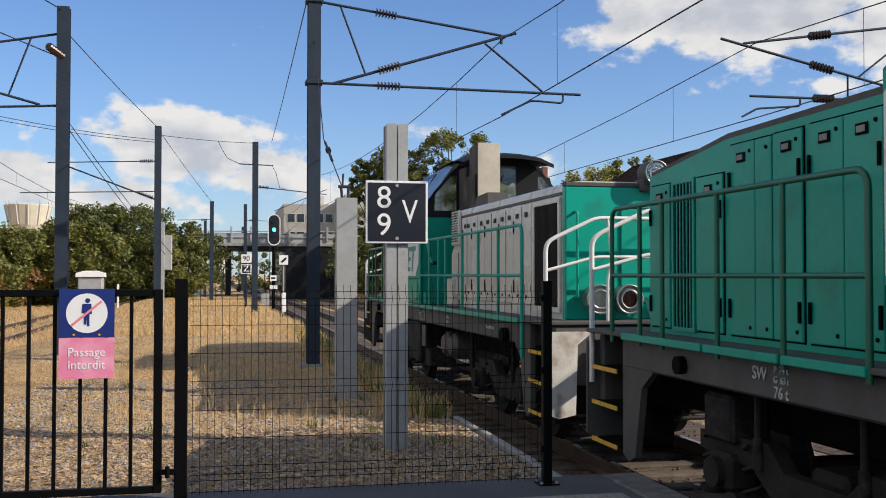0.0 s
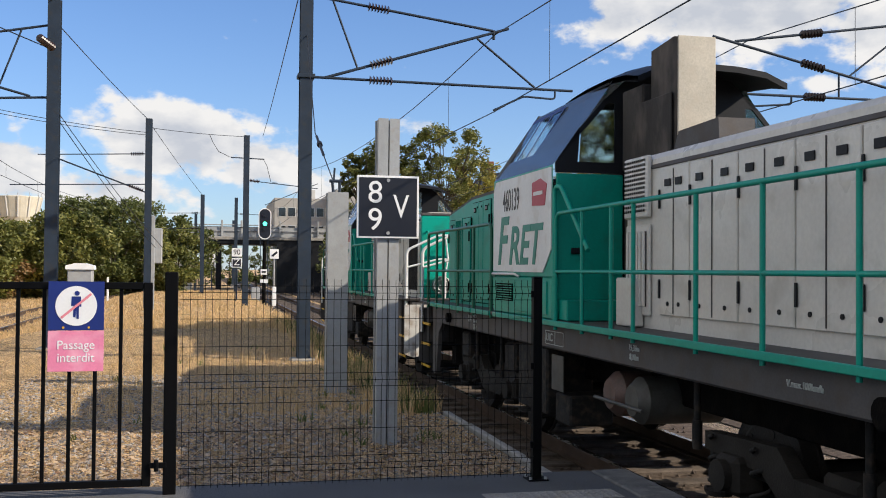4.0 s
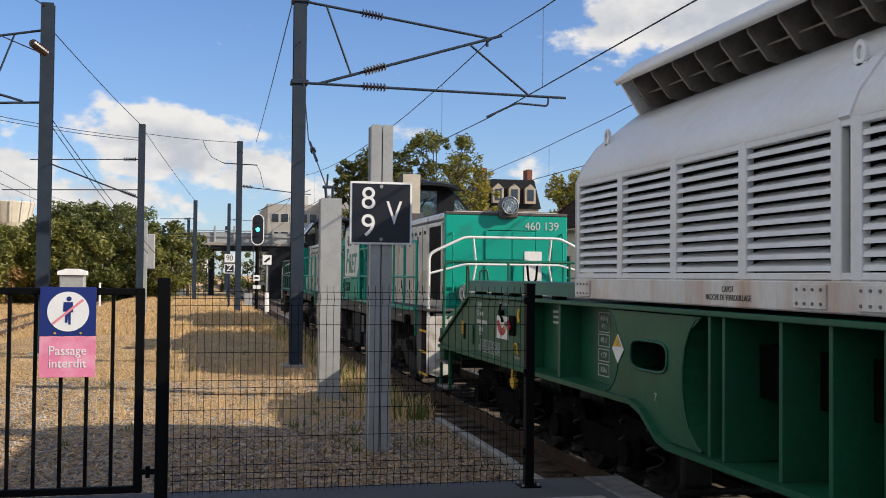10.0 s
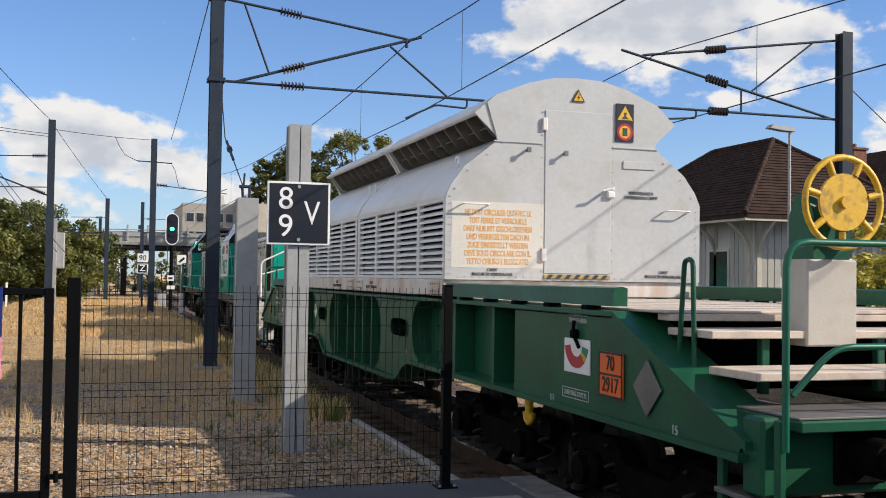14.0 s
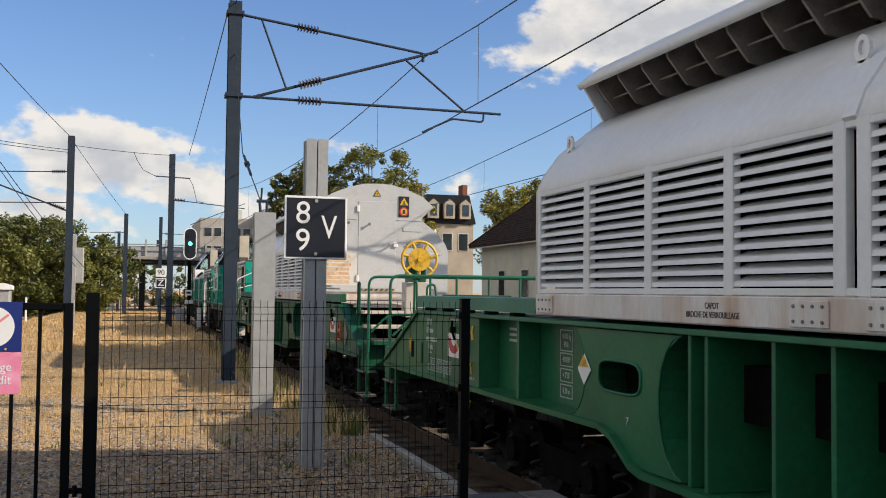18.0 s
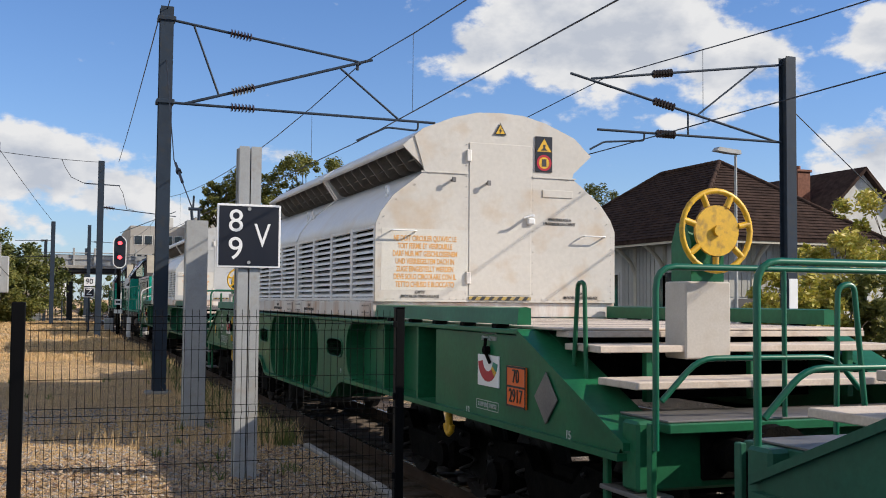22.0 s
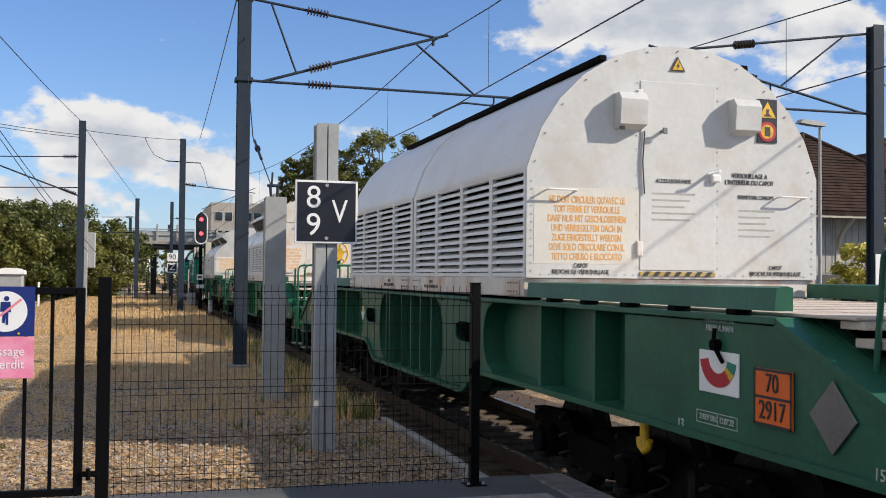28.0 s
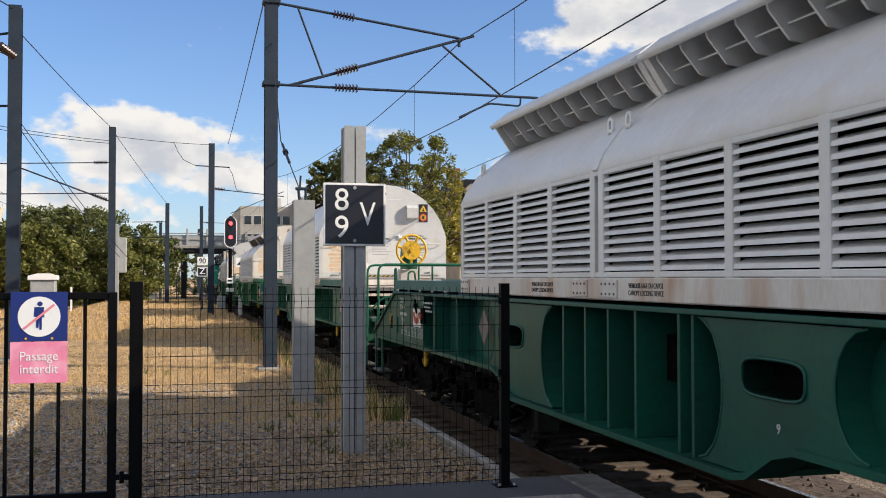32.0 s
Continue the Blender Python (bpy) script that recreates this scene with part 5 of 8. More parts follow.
def wagon_model(kind, wheel_rear, wheel_front, label, style):
    w = thing("transport_wagon", label, "freight wagon", "covered wagons of the train")
    x = -1.52
    for sx in (-1, 1):
        solebar(w, sx, sx * 1.52, -1 if wheel_front else 1)
    add_marks(w, style, x)
    part("belly", Shape().box(-0.74, 0.74, -2.1, 2.1, 0.79, 1.7), FRAME_BLACK, w)
    part("centre_frame", Shape().box(-1.26, 1.26, -8.0, 8.0, 1.22, 1.57), FRAME_BLACK, w)
    for s in (-1, 1):
        # end decks: pale chequered plates in steps
        part("deck_plate", Shape().box(-1.40, 1.40, s * 4.15, s * 8.52, 1.793, 1.812, 0.005), DECK_WOOD, w, "pale chequered deck plates")
        part("deck_edge", Shape().box(-1.37, 1.37, s * 8.36, s * 8.56, 1.745, 1.790, 0.004), DECK_WOOD, w)
        for k in range(6):
            part("deck_joint", Shape().box(-1.39, 1.39, s * (4.82 + 0.62 * k), s * (4.83 + 0.62 * k), 1.8105, 1.8135), RUST, w)
        part("deck_core", Shape().box(-0.9, 0.9, s * 4.2, s * 8.35, 1.58, 1.79), FRAME_BLACK, w)
        part("deck_step", Shape().box(-1.34, 1.34, s * 8.44, s * 8.985, 1.65, 1.70, 0.006), DECK_WOOD, w)
        for px in (-0.9, 0.0, 0.9):
            part("step_leg", Shape().box(px - 0.03, px + 0.03, s * 8.86, s * 8.92, 1.29, 1.65, 0.006), WAGON_GREEN, w)
        part("deck_step", Shape().box(-1.34, 1.34, s * 8.95, s * 9.46, 1.43, 1.48, 0.006), DECK_WOOD, w)
        part("headstock", Shape().box(-1.5, 1.5, s * 9.55, s * 9.75, 0.82, 1.26, 0.02), WAGON_GREEN, w)
        part("end_platform", Shape().box(-1.38, 1.40, s * 9.25, s * 9.93, 1.20, 1.26, 0.006), WAGON_GREEN, w)
        part("platform_grid", Shape().box(-1.36, 1.36, s * 9.28, s * 9.88, 1.262, 1.275, 0.003), DULL_PLATE, w)
        buffers(w, s * 9.75, s)
        # railing round the end platform
        rl = Shape()
        yr = s * (9.90 if s < 0 else 9.70)
        rl.tube([(-1.46, yr, 1.10), (-1.46, yr, 2.23), (1.44, yr, 2.23), (1.44, yr, 1.28)], 0.021, 8, 0.14)
        rl.tube([(-1.42, yr, 1.40), (-1.15, yr, 1.66), (-0.1, yr, 1.66), (0.1, yr, 1.45)], 0.019, 8, 0.12)
        for px in (-0.5, 0.45):
            rl.tube([(px, yr, 1.28), (px, yr, 2.23)], 0.018, 6)
        part("end_railing", rl, RAIL_GREEN, w, "green tubular safety railing")
        part("grab_hoop", Shape().tube([(-1.36, s * 8.82, 1.40), (-1.36, s * 8.79, 2.15), (-1.36, s * 8.69, 2.15), (-1.36, s * 8.62, 1.45)], 0.017, 6, 0.06), WAGON_GREEN, w)
        hp = Shape().tube([(-0.95, yr, 1.3), (-0.93, yr, 2.10), (-0.82, yr, 2.12), (-0.74, yr, 1.3)], 0.017, 6, 0.06)
        if s > 0:
            part("grab_hoop", hp, RAIL_GREEN, w)
        for sx in (-1, 1):
            for py in (9.30, 9.85):
                part("step_bracket", Shape().box(sx * 1.44, sx * 1.48, s * py - 0.03, s * py + 0.03, 0.42, 1.26, 0.006), WAGON_GREEN, w)
            for zz in (0.42, 0.78):
                part("step_tread", Shape().box(sx * 1.30, sx * 1.52, s * 9.30, s * 9.85, zz, zz + 0.03, 0.004), DULL_PLATE, w)
        hk = Shape().tube([(-1.45, s * 6.30, 1.0), (-1.45, s * 6.30, 0.80)], 0.035, 6).tube([(-1.45, s * 6.22, 0.86), (-1.45, s * 6.24, 0.80), (-1.45, s * 6.30, 0.77), (-1.45, s * 6.36, 0.80), (-1.45, s * 6.38, 0.86)], 0.028, 6)
        part("tow_hook", hk, YELLOW, w, "yellow tow hook")
    if wheel_rear:
        hand_wheel(w, -0.455, -8.86, -1)
    if wheel_front:
        hand_wheel(w, 0.455, 8.86, 1)
    cover(w, kind, 1 if wheel_front else 0, x)
    sets = []
    for y in (7.75, 4.6, -4.6, -7.75):
        sets += bogie(w, y, 1.8, WHEEL, 0.46)
    return w, sets


# --- shunting locomotive ---
def loco_model(label, number):
    lo = thing("diesel_locomotive", label, "locomotive", "locomotives of the train")
    E, EF = 6.35, 7.0      # rear and front end of the frame
    part("underframe", Shape().box(-1.44, 1.44, -E + 0.75, 6.28, 1.20, 1.47, 0.02), DARK_GREY, lo, "dark grey solebar")
    part("footplate", Shape().box(-1.50, 1.50, -E, EF, 1.47, 1.51, 0.008), DARK_GREY, lo)
    part("frame_core", Shape().box(-1.0, 1.0, -E + 0.3, EF - 0.3, 0.85, 1.30, 0.02), FRAME_BLACK, lo)
    for sx in (-1, 1):
        for a, b in ((-5.45, 2.56), (2.74, 3.58), (3.62, 4.60), (4.64, 6.10)):
            part("green_edge", Shape().box(sx * 1.50, sx * 1.53, a, b, 1.455, 1.512, 0.006), GREEN, lo, "green footplate edge")
        # frame horns that reach down beside the steps
        for sy in (-1, 1):
            o = 0.0 if sy < 0 else 0.68
            hp = [(5.62, 1.44), (5.62, 0.42), (5.50, 0.36), (5.36, 0.42), (5.22, 1.05), (5.0, 1.20), (5.0, 1.44)]
            part("frame_horn", Shape().prism([(sy * (q + o), z) for q, z in hp], 0, sx * 1.38, sx * 1.44), DARK_GREY, lo)
            part("stair_back", Shape().box(sx * 0.98, sx * 1.0, sy * (5.64 + o), sy * (6.28 + o), 0.42, 1.46, 0.004), FRAME_BLACK, lo)
            for z in (0.44, 0.80, 1.14):
                t = part("step_tread", Shape().box(sx * 1.02, sx * 1.46, sy * (5.66 + o), sy * (6.26 + o), z, z + 0.03, 0.004), FRAME_BLACK, lo)
                part("yellow_nosing", Shape().box(sx * 1.462, sx * 1.475, sy * (5.66 + o), sy * (6.26 + o), z - 0.005, z + 0.035, 0.002), YELLOW, t, "yellow step edge")
        part("filler_box", Shape().prism([(6.30, 1.515), (6.30, 1.80), (6.66, 1.80), (6.44, 1.515)], 0, sx * 1.12, sx * 0.62), GREEN, lo, "green wedge-shaped box on the footplate")
    # ends: buffer beam plates, railings
    for sy in (-1, 1):
        bp_mat = SCUFFED if sy < 0 else DARK_GREY
        end = E if sy < 0 else EF
        part("buffer_beam", Shape().box(-1.40, 1.40, sy * (end - 0.12), sy * (end - 0.03), 0.80, 1.46, 0.02), DARK_GREY, lo)
        for sx in (-1, 1):
            pts = [(sx * 1.5, 1.40), (sx * 1.5, 0.50), (sx * 1.36, 0.44), (sx * 1.20, 0.48), (sx * 1.18, 1.26), (sx * 1.0, 1.40)]
            part("end_plate", Shape().prism(pts, 1, sy * (end - 0.03), sy * end), bp_mat, lo, "scuffed white end plate" if sy < 0 else "")
        buffers(lo, sy * end, sy, 1.05)
        y = sy * (end - 0.06)
        r = Shape()
        r.tube([(-1.47, y, 1.0), (-1.47, y, 2.36), (-0.95, y, 2.62), (0.95, y, 2.62), (1.47, y, 2.36), (1.47, y, 1.0)], 0.022, 8, 0.10)
        r.tube([(-1.47, y, 2.05), (-0.95, y, 2.20), (0.95, y, 2.20), (1.47, y, 2.05)], 0.018, 8, 0.08)
        for px in (-0.80, 0.80):
            r.tube([(px, y, 1.5), (px, y, 1.95), (px + 0.05 * (1 if px < 0 else -1), y, 2.20), (px, y, 2.62)], 0.018, 6)
        part("end_railing", r, WHITE_RAIL, lo, "white tubular end railing")
        part("chain", Shape().tube([(0.35, y, 2.2), (0.37, y - 0.01, 1.98), (0.42, y, 1.86), (0.50, y, 1.98), (0.52, y, 2.2)], 0.02, 5), FRAME_BLACK, lo)
    # side railings
    for sx in (-1, 1):
        for a, b, posts in ((6.38, 2.75, (5.78, 5.35, 4.45, 3.6)), (0.38, -5.50, (-0.35, -1.05, -1.52, -2.62, -3.52, -4.50))):
            x = sx * 1.49
            r = Shape().tube([(x, a, 1.42), (x, a, 2.58), (x, b, 2.58), (x, b, 1.05 if b < -5 else 1.42)], 0.022, 8, 0.12)
            r.tube([(x, a, 2.0), (x, b, 2.0)], 0.018, 8)
            for p in posts:
                r.tube([(x, p, 1.42), (x, p, 2.58)], 0.02, 6)
            part("side_railing", r, RAIL_GREEN if b > 0 else GREEN, lo, "green tubular side railing")
        part("door_rail", Shape().tube([(sx * 1.49, 0.42, 1.5), (sx * 1.49, 0.42, 2.85), (sx * 1.47, 0.30, 2.85), (sx * 1.47, -0.45, 2.2)], 0.025, 8, 0.1), GREEN, lo)
    # short hood in front of the cab
    hx = 1.22
    pts = [(2.6, 1.51), (2.6, 3.05), (4.90, 3.02), (6.28, 2.86), (6.28, 1.51)]
    sh = part("short_hood", Shape().prism(pts, 0, -hx, hx), GREEN, lo, "teal green short hood with narrow doors")
    rim = [(2.62, 3.052), (4.90, 3.022), (6.27, 2.862), (6.27, 2.90), (4.90, 3.065), (2.62, 3.10)]
    part("hood_roof", Shape().prism(rim, 0, -hx + 0.012, hx - 0.012), DARK_GREY, sh, "grey roof sheet of the hood")
    for sx in (-1, 1):
        for a, b, t, hinge in ((5.84, 6.22, 2.77, 6.20), (4.93, 5.36, 2.77, 4.95), (4.46, 4.82, 2.96, 4.80), (4.235, 4.45, 2.96, 0), (3.86, 4.215, 2.965, 3.88), (3.415, 3.78, 2.97, 3.76), (3.03, 3.405, 2.97, 3.05), (2.66, 2.99, 2.97, 2.97)):
            d = part("hood_door", Shape().box(sx * hx, sx * (hx + 0.02), a, b, 1.565, t, 0.006), GREEN, sh)
            part("door_gap", Shape().box(sx * hx, sx * (hx + 0.004), a - 0.012, b + 0.012, 1.553, t + 0.012), FRAME_BLACK, d)
            if b - a > 0.25:
                lm = (a + b) / 2
                lt = part("latch", Shape().box(sx * (hx + 0.02), sx * (hx + 0.027), lm - 0.06, lm + 0.06, t - 0.14, t - 0.07, 0.002), FRAME_BLACK, d)
                part("latch_plate", Shape().box(sx * (hx + 0.027), sx * (hx + 0.030), lm - 0.04, lm + 0.045, t - 0.125, t - 0.085, 0.001), DULL_PLATE, lt)
            for z in (1.63, t - 0.07):
                part("lock_stud", Shape().cyl((sx * (hx + 0.018), a + 0.06, z), (sx * (hx + 0.026), a + 0.06, z), 0.014, 8), FRAME_BLACK, d)
            if hinge:
                for z in (1.76, t - 0.27):
                    part("hinge", Shape().box(sx * (hx + 0.02), sx * (hx + 0.036), hinge - 0.013, hinge + 0.013, z - 0.07, z + 0.07, 0.003), FRAME_BLACK, d)
        vt = part("vent_panel", Shape().box(sx * hx, sx * (hx + 0.012), 5.40, 5.78, 1.56, 2.77, 0.004), FRAME_BLACK, sh, "dark upright vent behind green slats")
        vf = Shape()
        for a, b, c, d in ((5.385, 5.795, 2.75, 2.785), (5.385, 5.795, 1.545, 1.58), (5.385, 5.42, 1.575, 2.755), (5.76, 5.795, 1.575, 2.755)):
            vf.box(sx * hx, sx * (hx + 0.026), a, b, c, d, 0.003)
        part("vent_frame", vf, GREEN, vt)
        for i in range(5):
            part("vent_slat", Shape().box(sx * (hx + 0.012), sx * (hx + 0.022), 5.455 + i * 0.06, 5.470 + i * 0.06, 1.58, 2.75), GREEN, vt)
    # front part of the cab, flush with the sides
    B = 1.50
    y0, y1 = 0.45, 2.60
    cl = part("cab_base", Shape().box(-B, B, y0, y1, 1.51, 1.95, 0.02), GREEN, lo, "teal green cab base with a vent grille")
    for sx in (-1, 1):
        g = part("cab_grille", Shape().box(sx * B, sx * (B + 0.012), 1.80, 2.45, 1.66, 1.86, 0.003), FRAME_BLACK, cl)
        gb = Shape()
        for i in range(7):
            gb.box(sx * (B + 0.012), sx * (B + 0.02), 1.81, 2.44, 1.672 + i * 0.027, 1.682 + i * 0.027)
        part("grille_mesh", gb, GREEN, g)
        part("base_door", Shape().box(sx * B, sx * (B + 0.015), 0.60, 1.70, 1.56, 1.90, 0.006), GREEN, cl)
    ring = [(-B, 1.95), (-B, 3.08), (-0.895, 3.97), (0.895, 3.97), (B, 3.08), (B, 1.95)]
    rear = [(x, y0, z) for x, z in ring]
    front = [(-B, y1, 1.95), (-B, y1, 3.08), (-1.08, 2.38, 3.84), (1.08, 2.38, 3.84), (B, y1, 3.08), (B, y1, 1.95)]
    part("cab_wall", Shape().add(rear + front, [(0, 1, 7, 6), (4, 5, 11, 10), (6, 7, 10, 11), (0, 6, 11, 5)]), GREEN, lo, "teal green cab")
    part("rear_wall", Shape().box(-0.80, 0.80, y0 - 0.02, y0 + 0.02, 1.95, 3.10, 0.005), ROOF_BLACK, lo)
    part("control_desk", Shape().box(-0.9, 0.9, 1.75, 2.35, 1.96, 2.85, 0.03), UNDER_GREY, lo)
    part("driver_seat", Shape().box(-1.0, -0.55, 1.0, 1.45, 1.96, 2.45, 0.04).box(-1.0, -0.55, 0.95, 1.05, 2.45, 3.05, 0.04), INK, lo)
    part("cab_ceiling", Shape().add(rear[2:4] + front[2:4], [(0, 1, 3, 2)]), BAND_NAVY, lo)
    for sx in (-1, 1):
        pn = Shape().prism([(y1 - 0.02, 2.0), (y1 - 0.02, 2.95), (y1 - 0.12, 3.06), (y0 + 0.02, 3.06), (y0 + 0.02, 2.22), (y0 + 0.28, 1.99)], 0, sx * B, sx * (B + 0.012))
        pan = part("livery_panel", pn, WHITE, lo, "white side panel with green and dark lettering")
        if sx < 0:
            words("F", 0.80, GREEN_INK, on_left(-B - 0.014, 2.22, 2.32), pan, squeeze=1.0, slant=0.25, bold=0.014)
            words("RET", 0.62, GREEN_INK, on_left(-B - 0.014, 1.38, 2.265), pan, squeeze=1.12, slant=0.25, bold=0.012)
            words(number.replace(" ", ""), 0.36, DARK_GREY, on_left(-B - 0.014, 1.86, 2.80), pan, "fleet_number", squeeze=0.62, depth=0.002, bold=0.002)
            lg = part("logo_panel", Shape().prism([(1.08, 2.70), (1.08, 2.94), (0.80, 2.97), (0.60, 2.90), (0.66, 2.68), (0.9, 2.69)], 0, -B - 0.018, -B - 0.0125), RED, pan, "crimson logo shape")
            part("logo_shape", Shape().box(-B - 0.022, -B - 0.0185, 0.72, 1.02, 2.80, 2.84), WHITE, lg)
        part("hand_bar", Shape().tube([(sx * (B + 0.01), 2.55, 1.94), (sx * (B + 0.05), 2.5, 1.97), (sx * (B + 0.05), 1.6, 1.97), (sx * (B + 0.01), 1.55, 1.94)], 0.015, 6, 0.03), WHITE_RAIL, lo)
    # panes in the sloping band
    def quad_on(a, b, c, d, u0, u1, v0, v1, off):
        a, b, c, d = map(Vector, (a, b, c, d))
        nrm = (b - a).cross(d - a).normalized() * off
        f = lambda u, v: (a * (1 - u) + b * u) * (1 - v) + (d * (1 - u) + c * u) * v + nrm
        return [f(u0, v0), f(u1, v0), f(u1, v1), f(u0, v1)]
    for sx in (-1, 1):
        A, Bv, Cv, D = (sx * B, y0, 3.08), (sx * B, y1, 3.08), (sx * 1.08, 2.38, 3.84), (sx * 0.895, y0, 3.97)
        strips = [(0, 1, 0, 0.27), (0, 1, 0.88, 1), (0, 0.54, 0.27, 0.88), (0.975, 1, 0.27, 0.88)]
        band = Shape()
        for u0, u1, v0, v1 in strips:
            band.add(quad_on(A, Bv, Cv, D, u0, u1, v0, v1, 0.0), [(0, 1, 2, 3)])
        part("window_band", band, BAND_NAVY, lo, "glossy grey sloping window band")
        bars = Shape()
        for u0, u1, v0, v1 in ((0.52, 0.99, 0.21, 0.27), (0.52, 0.99, 0.88, 0.94), (0.52, 0.54, 0.27, 0.88), (0.665, 0.69, 0.27, 0.88), (0.82, 0.845, 0.27, 0.88), (0.975, 0.99, 0.27, 0.88)):
            bars.add(quad_on(A, Bv, Cv, D, u0, u1, v0, v1, 0.012 * sx), [(0, 1, 2, 3)])
        fo = part("window_frame", bars, SIGN_BLUE, lo, "dark blue window frame")
        for u0, u1 in ((0.54, 0.665), (0.69, 0.82), (0.845, 0.975)):
            qa, qb = quad_on(A, Bv, Cv, D, u0, u1, 0.27, 0.88, 0.0), quad_on(A, Bv, Cv, D, u0, u1, 0.27, 0.88, 0.008 * sx)
            part("cab_window", Shape().add(qa + qb, [(0, 1, 2, 3), (4, 5, 6, 7), (0, 1, 5, 4), (1, 2, 6, 5), (2, 3, 7, 6), (3, 0, 4, 7)]), THIN_GLASS, fo, "tinted cab window").visible_shadow = False
    fo = part("front_window_frame", Shape().tube([(-B + 0.04, y1 - 0.03, 3.10), (B - 0.04, y1 - 0.03, 3.10), (1.06, 2.36, 3.83), (-1.06, 2.36, 3.83), (-B + 0.04, y1 - 0.03, 3.10)], 0.04, 8).tube([(0, y1 - 0.03, 3.10), (0, 2.36, 3.83)], 0.03, 6), BAND_NAVY, lo)
    part("front_window", Shape().add([p for o in (0.0, 0.008) for p in quad_on((B, y1, 3.08), (-B, y1, 3.08), (-1.08, 2.38, 3.84), (1.08, 2.38, 3.84), 0.01, 0.99, 0.02, 0.98, o)], [(3, 2, 1, 0), (4, 5, 6, 7), (0, 1, 5, 4), (1, 2, 6, 5), (2, 3, 7, 6), (3, 0, 4, 7)]), THIN_GLASS, lo, "cab windscreen").visible_shadow = False
    rf = Shape()
    rings = [[(x, y, z + dz) for x, z in ((-0.96, 3.97), (-0.72, 4.07), (-0.35, 4.11), (0, 4.12), (0.35, 4.11), (0.72, 4.07), (0.96, 3.97))] for y, dz in ((-0.30, -0.10), (0.0, -0.04), (0.45, 0.0), (1.0, 0.0), (1.50, -0.03), (2.0, -0.09), (2.42, -0.17))]
    n = 7
    vs = [p for r in rings for p in r]
    rf.add(vs, [(i * n + j, i * n + j + 1, (i + 1) * n + j + 1, (i + 1) * n + j) for i in range(6) for j in range(n - 1)], True)
    rf.add([(x, y, z - 0.06) for x, y, z in vs], [(i * n + j, i * n + j + 1, (i + 1) * n + j + 1, (i + 1) * n + j) for i in range(6) for j in range(n - 1)], True)
    rf.add(rings[0] + [(x, y, z - 0.06) for x, y, z in rings[0]], [(j, j + 1, n + j + 1, n + j) for j in range(n - 1)])
    part("cab_roof", rf, ROOF_BLACK, lo, "dark cab roof with a rear visor")
    # rear wall of the cab with its door and windows, looking over the long hood
    ry = y0 - 0.02
    for sx in (-1, 1):
        wf = Shape().sheet([(sx * 1.49, 3.00), (sx * 1.49, 3.10), (sx * 0.70, 4.02), (sx * 0.50, 4.02), (sx * 0.50, 3.00)], [(sx * 1.29, 3.11), (sx * 1.27, 3.46), (sx * 1.05, 3.72), (sx * 0.90, 3.72), (sx * 0.90, 3.11)], 1, ry - 0.03, ry)
        fr_ = part("door_surround", wf, ROOF_BLACK, lo)
        part("door_window", Shape().prism([(sx * 1.29, 3.11), (sx * 1.27, 3.46), (sx * 1.05, 3.72), (sx * 0.90, 3.72), (sx * 0.90, 3.11)], 1, ry - 0.018, ry - 0.012), THIN_GLASS, fr_, "cab door window").visible_shadow = False
        dr = part("cab_door", Shape().box(sx * 1.48, sx * 0.80, ry - 0.03, ry, 1.58, 2.99, 0.008), GREEN, lo, "green cab door")
        part("door_lever", Shape().box(sx * 1.36, sx * 1.24, ry - 0.06, ry - 0.03, 2.18, 2.24, 0.008), ROOF_BLACK, dr)
    part("rear_window_frame", Shape().sheet([(-0.5, 3.10), (-0.5, 4.04), (0.5, 4.04), (0.5, 3.10)], [(-0.45, 3.16), (-0.45, 3.90), (0.45, 3.90), (0.45, 3.16)], 1, ry - 0.03, ry), ROOF_BLACK, lo)
    part("wiper", Shape().tube([(0.1, ry - 0.05, 3.75), (-0.2, ry - 0.05, 3.25)], 0.012, 5), FRAME_BLACK, lo)
    part("rear_window", Shape().box(-0.45, 0.45, ry - 0.018, ry - 0.012, 3.16, 3.90), THIN_GLASS, lo, "rear cab window").visible_shadow = False
    part("toe_box", Shape().box(-1.46, -0.8, 0.15, 0.43, 1.515, 1.72, 0.01), GREEN, lo)
    # long hood behind the cab
    hx = 1.18
    Y0, Y1 = -5.97, -0.56
    prof = [(-hx, 1.51), (-hx, 2.98), (-hx + 0.04, 3.03), (-hx + 0.2, 3.05), (hx - 0.2, 3.05), (hx - 0.04, 3.03), (hx, 2.98), (hx, 1.51)]
    lh = part("long_hood", Shape().prism(prof, 1, Y0 + 0.03, Y1), GREY_DOOR, lo, "light grey engine hood with tall doors")
    part("hood_end", Shape().box(-hx * 1.008, hx * 1.008, Y0 - 0.02, Y0 + 0.09, 1.51, 2.985, 0.012), GREEN, lo, "teal green hood end")
    part("roof_rim", Shape().box(-hx * 1.008, hx * 1.008, Y0 - 0.024, Y0 + 0.09, 2.987, 3.035, 0.008), DARK_GREY, lo)
    part("roof_strip", Shape().prism([(-hx - 0.015, 2.90), (-hx + 0.04, 3.012), (-hx + 0.2, 3.062), (hx - 0.2, 3.062), (hx - 0.04, 3.012), (hx + 0.015, 2.90), (hx - 0.03, 2.89), (hx - 0.22, 3.03), (-hx + 0.22, 3.03), (-hx + 0.03, 2.89)], 1, Y0 + 0.10, Y1), DARK_GREY, lh)
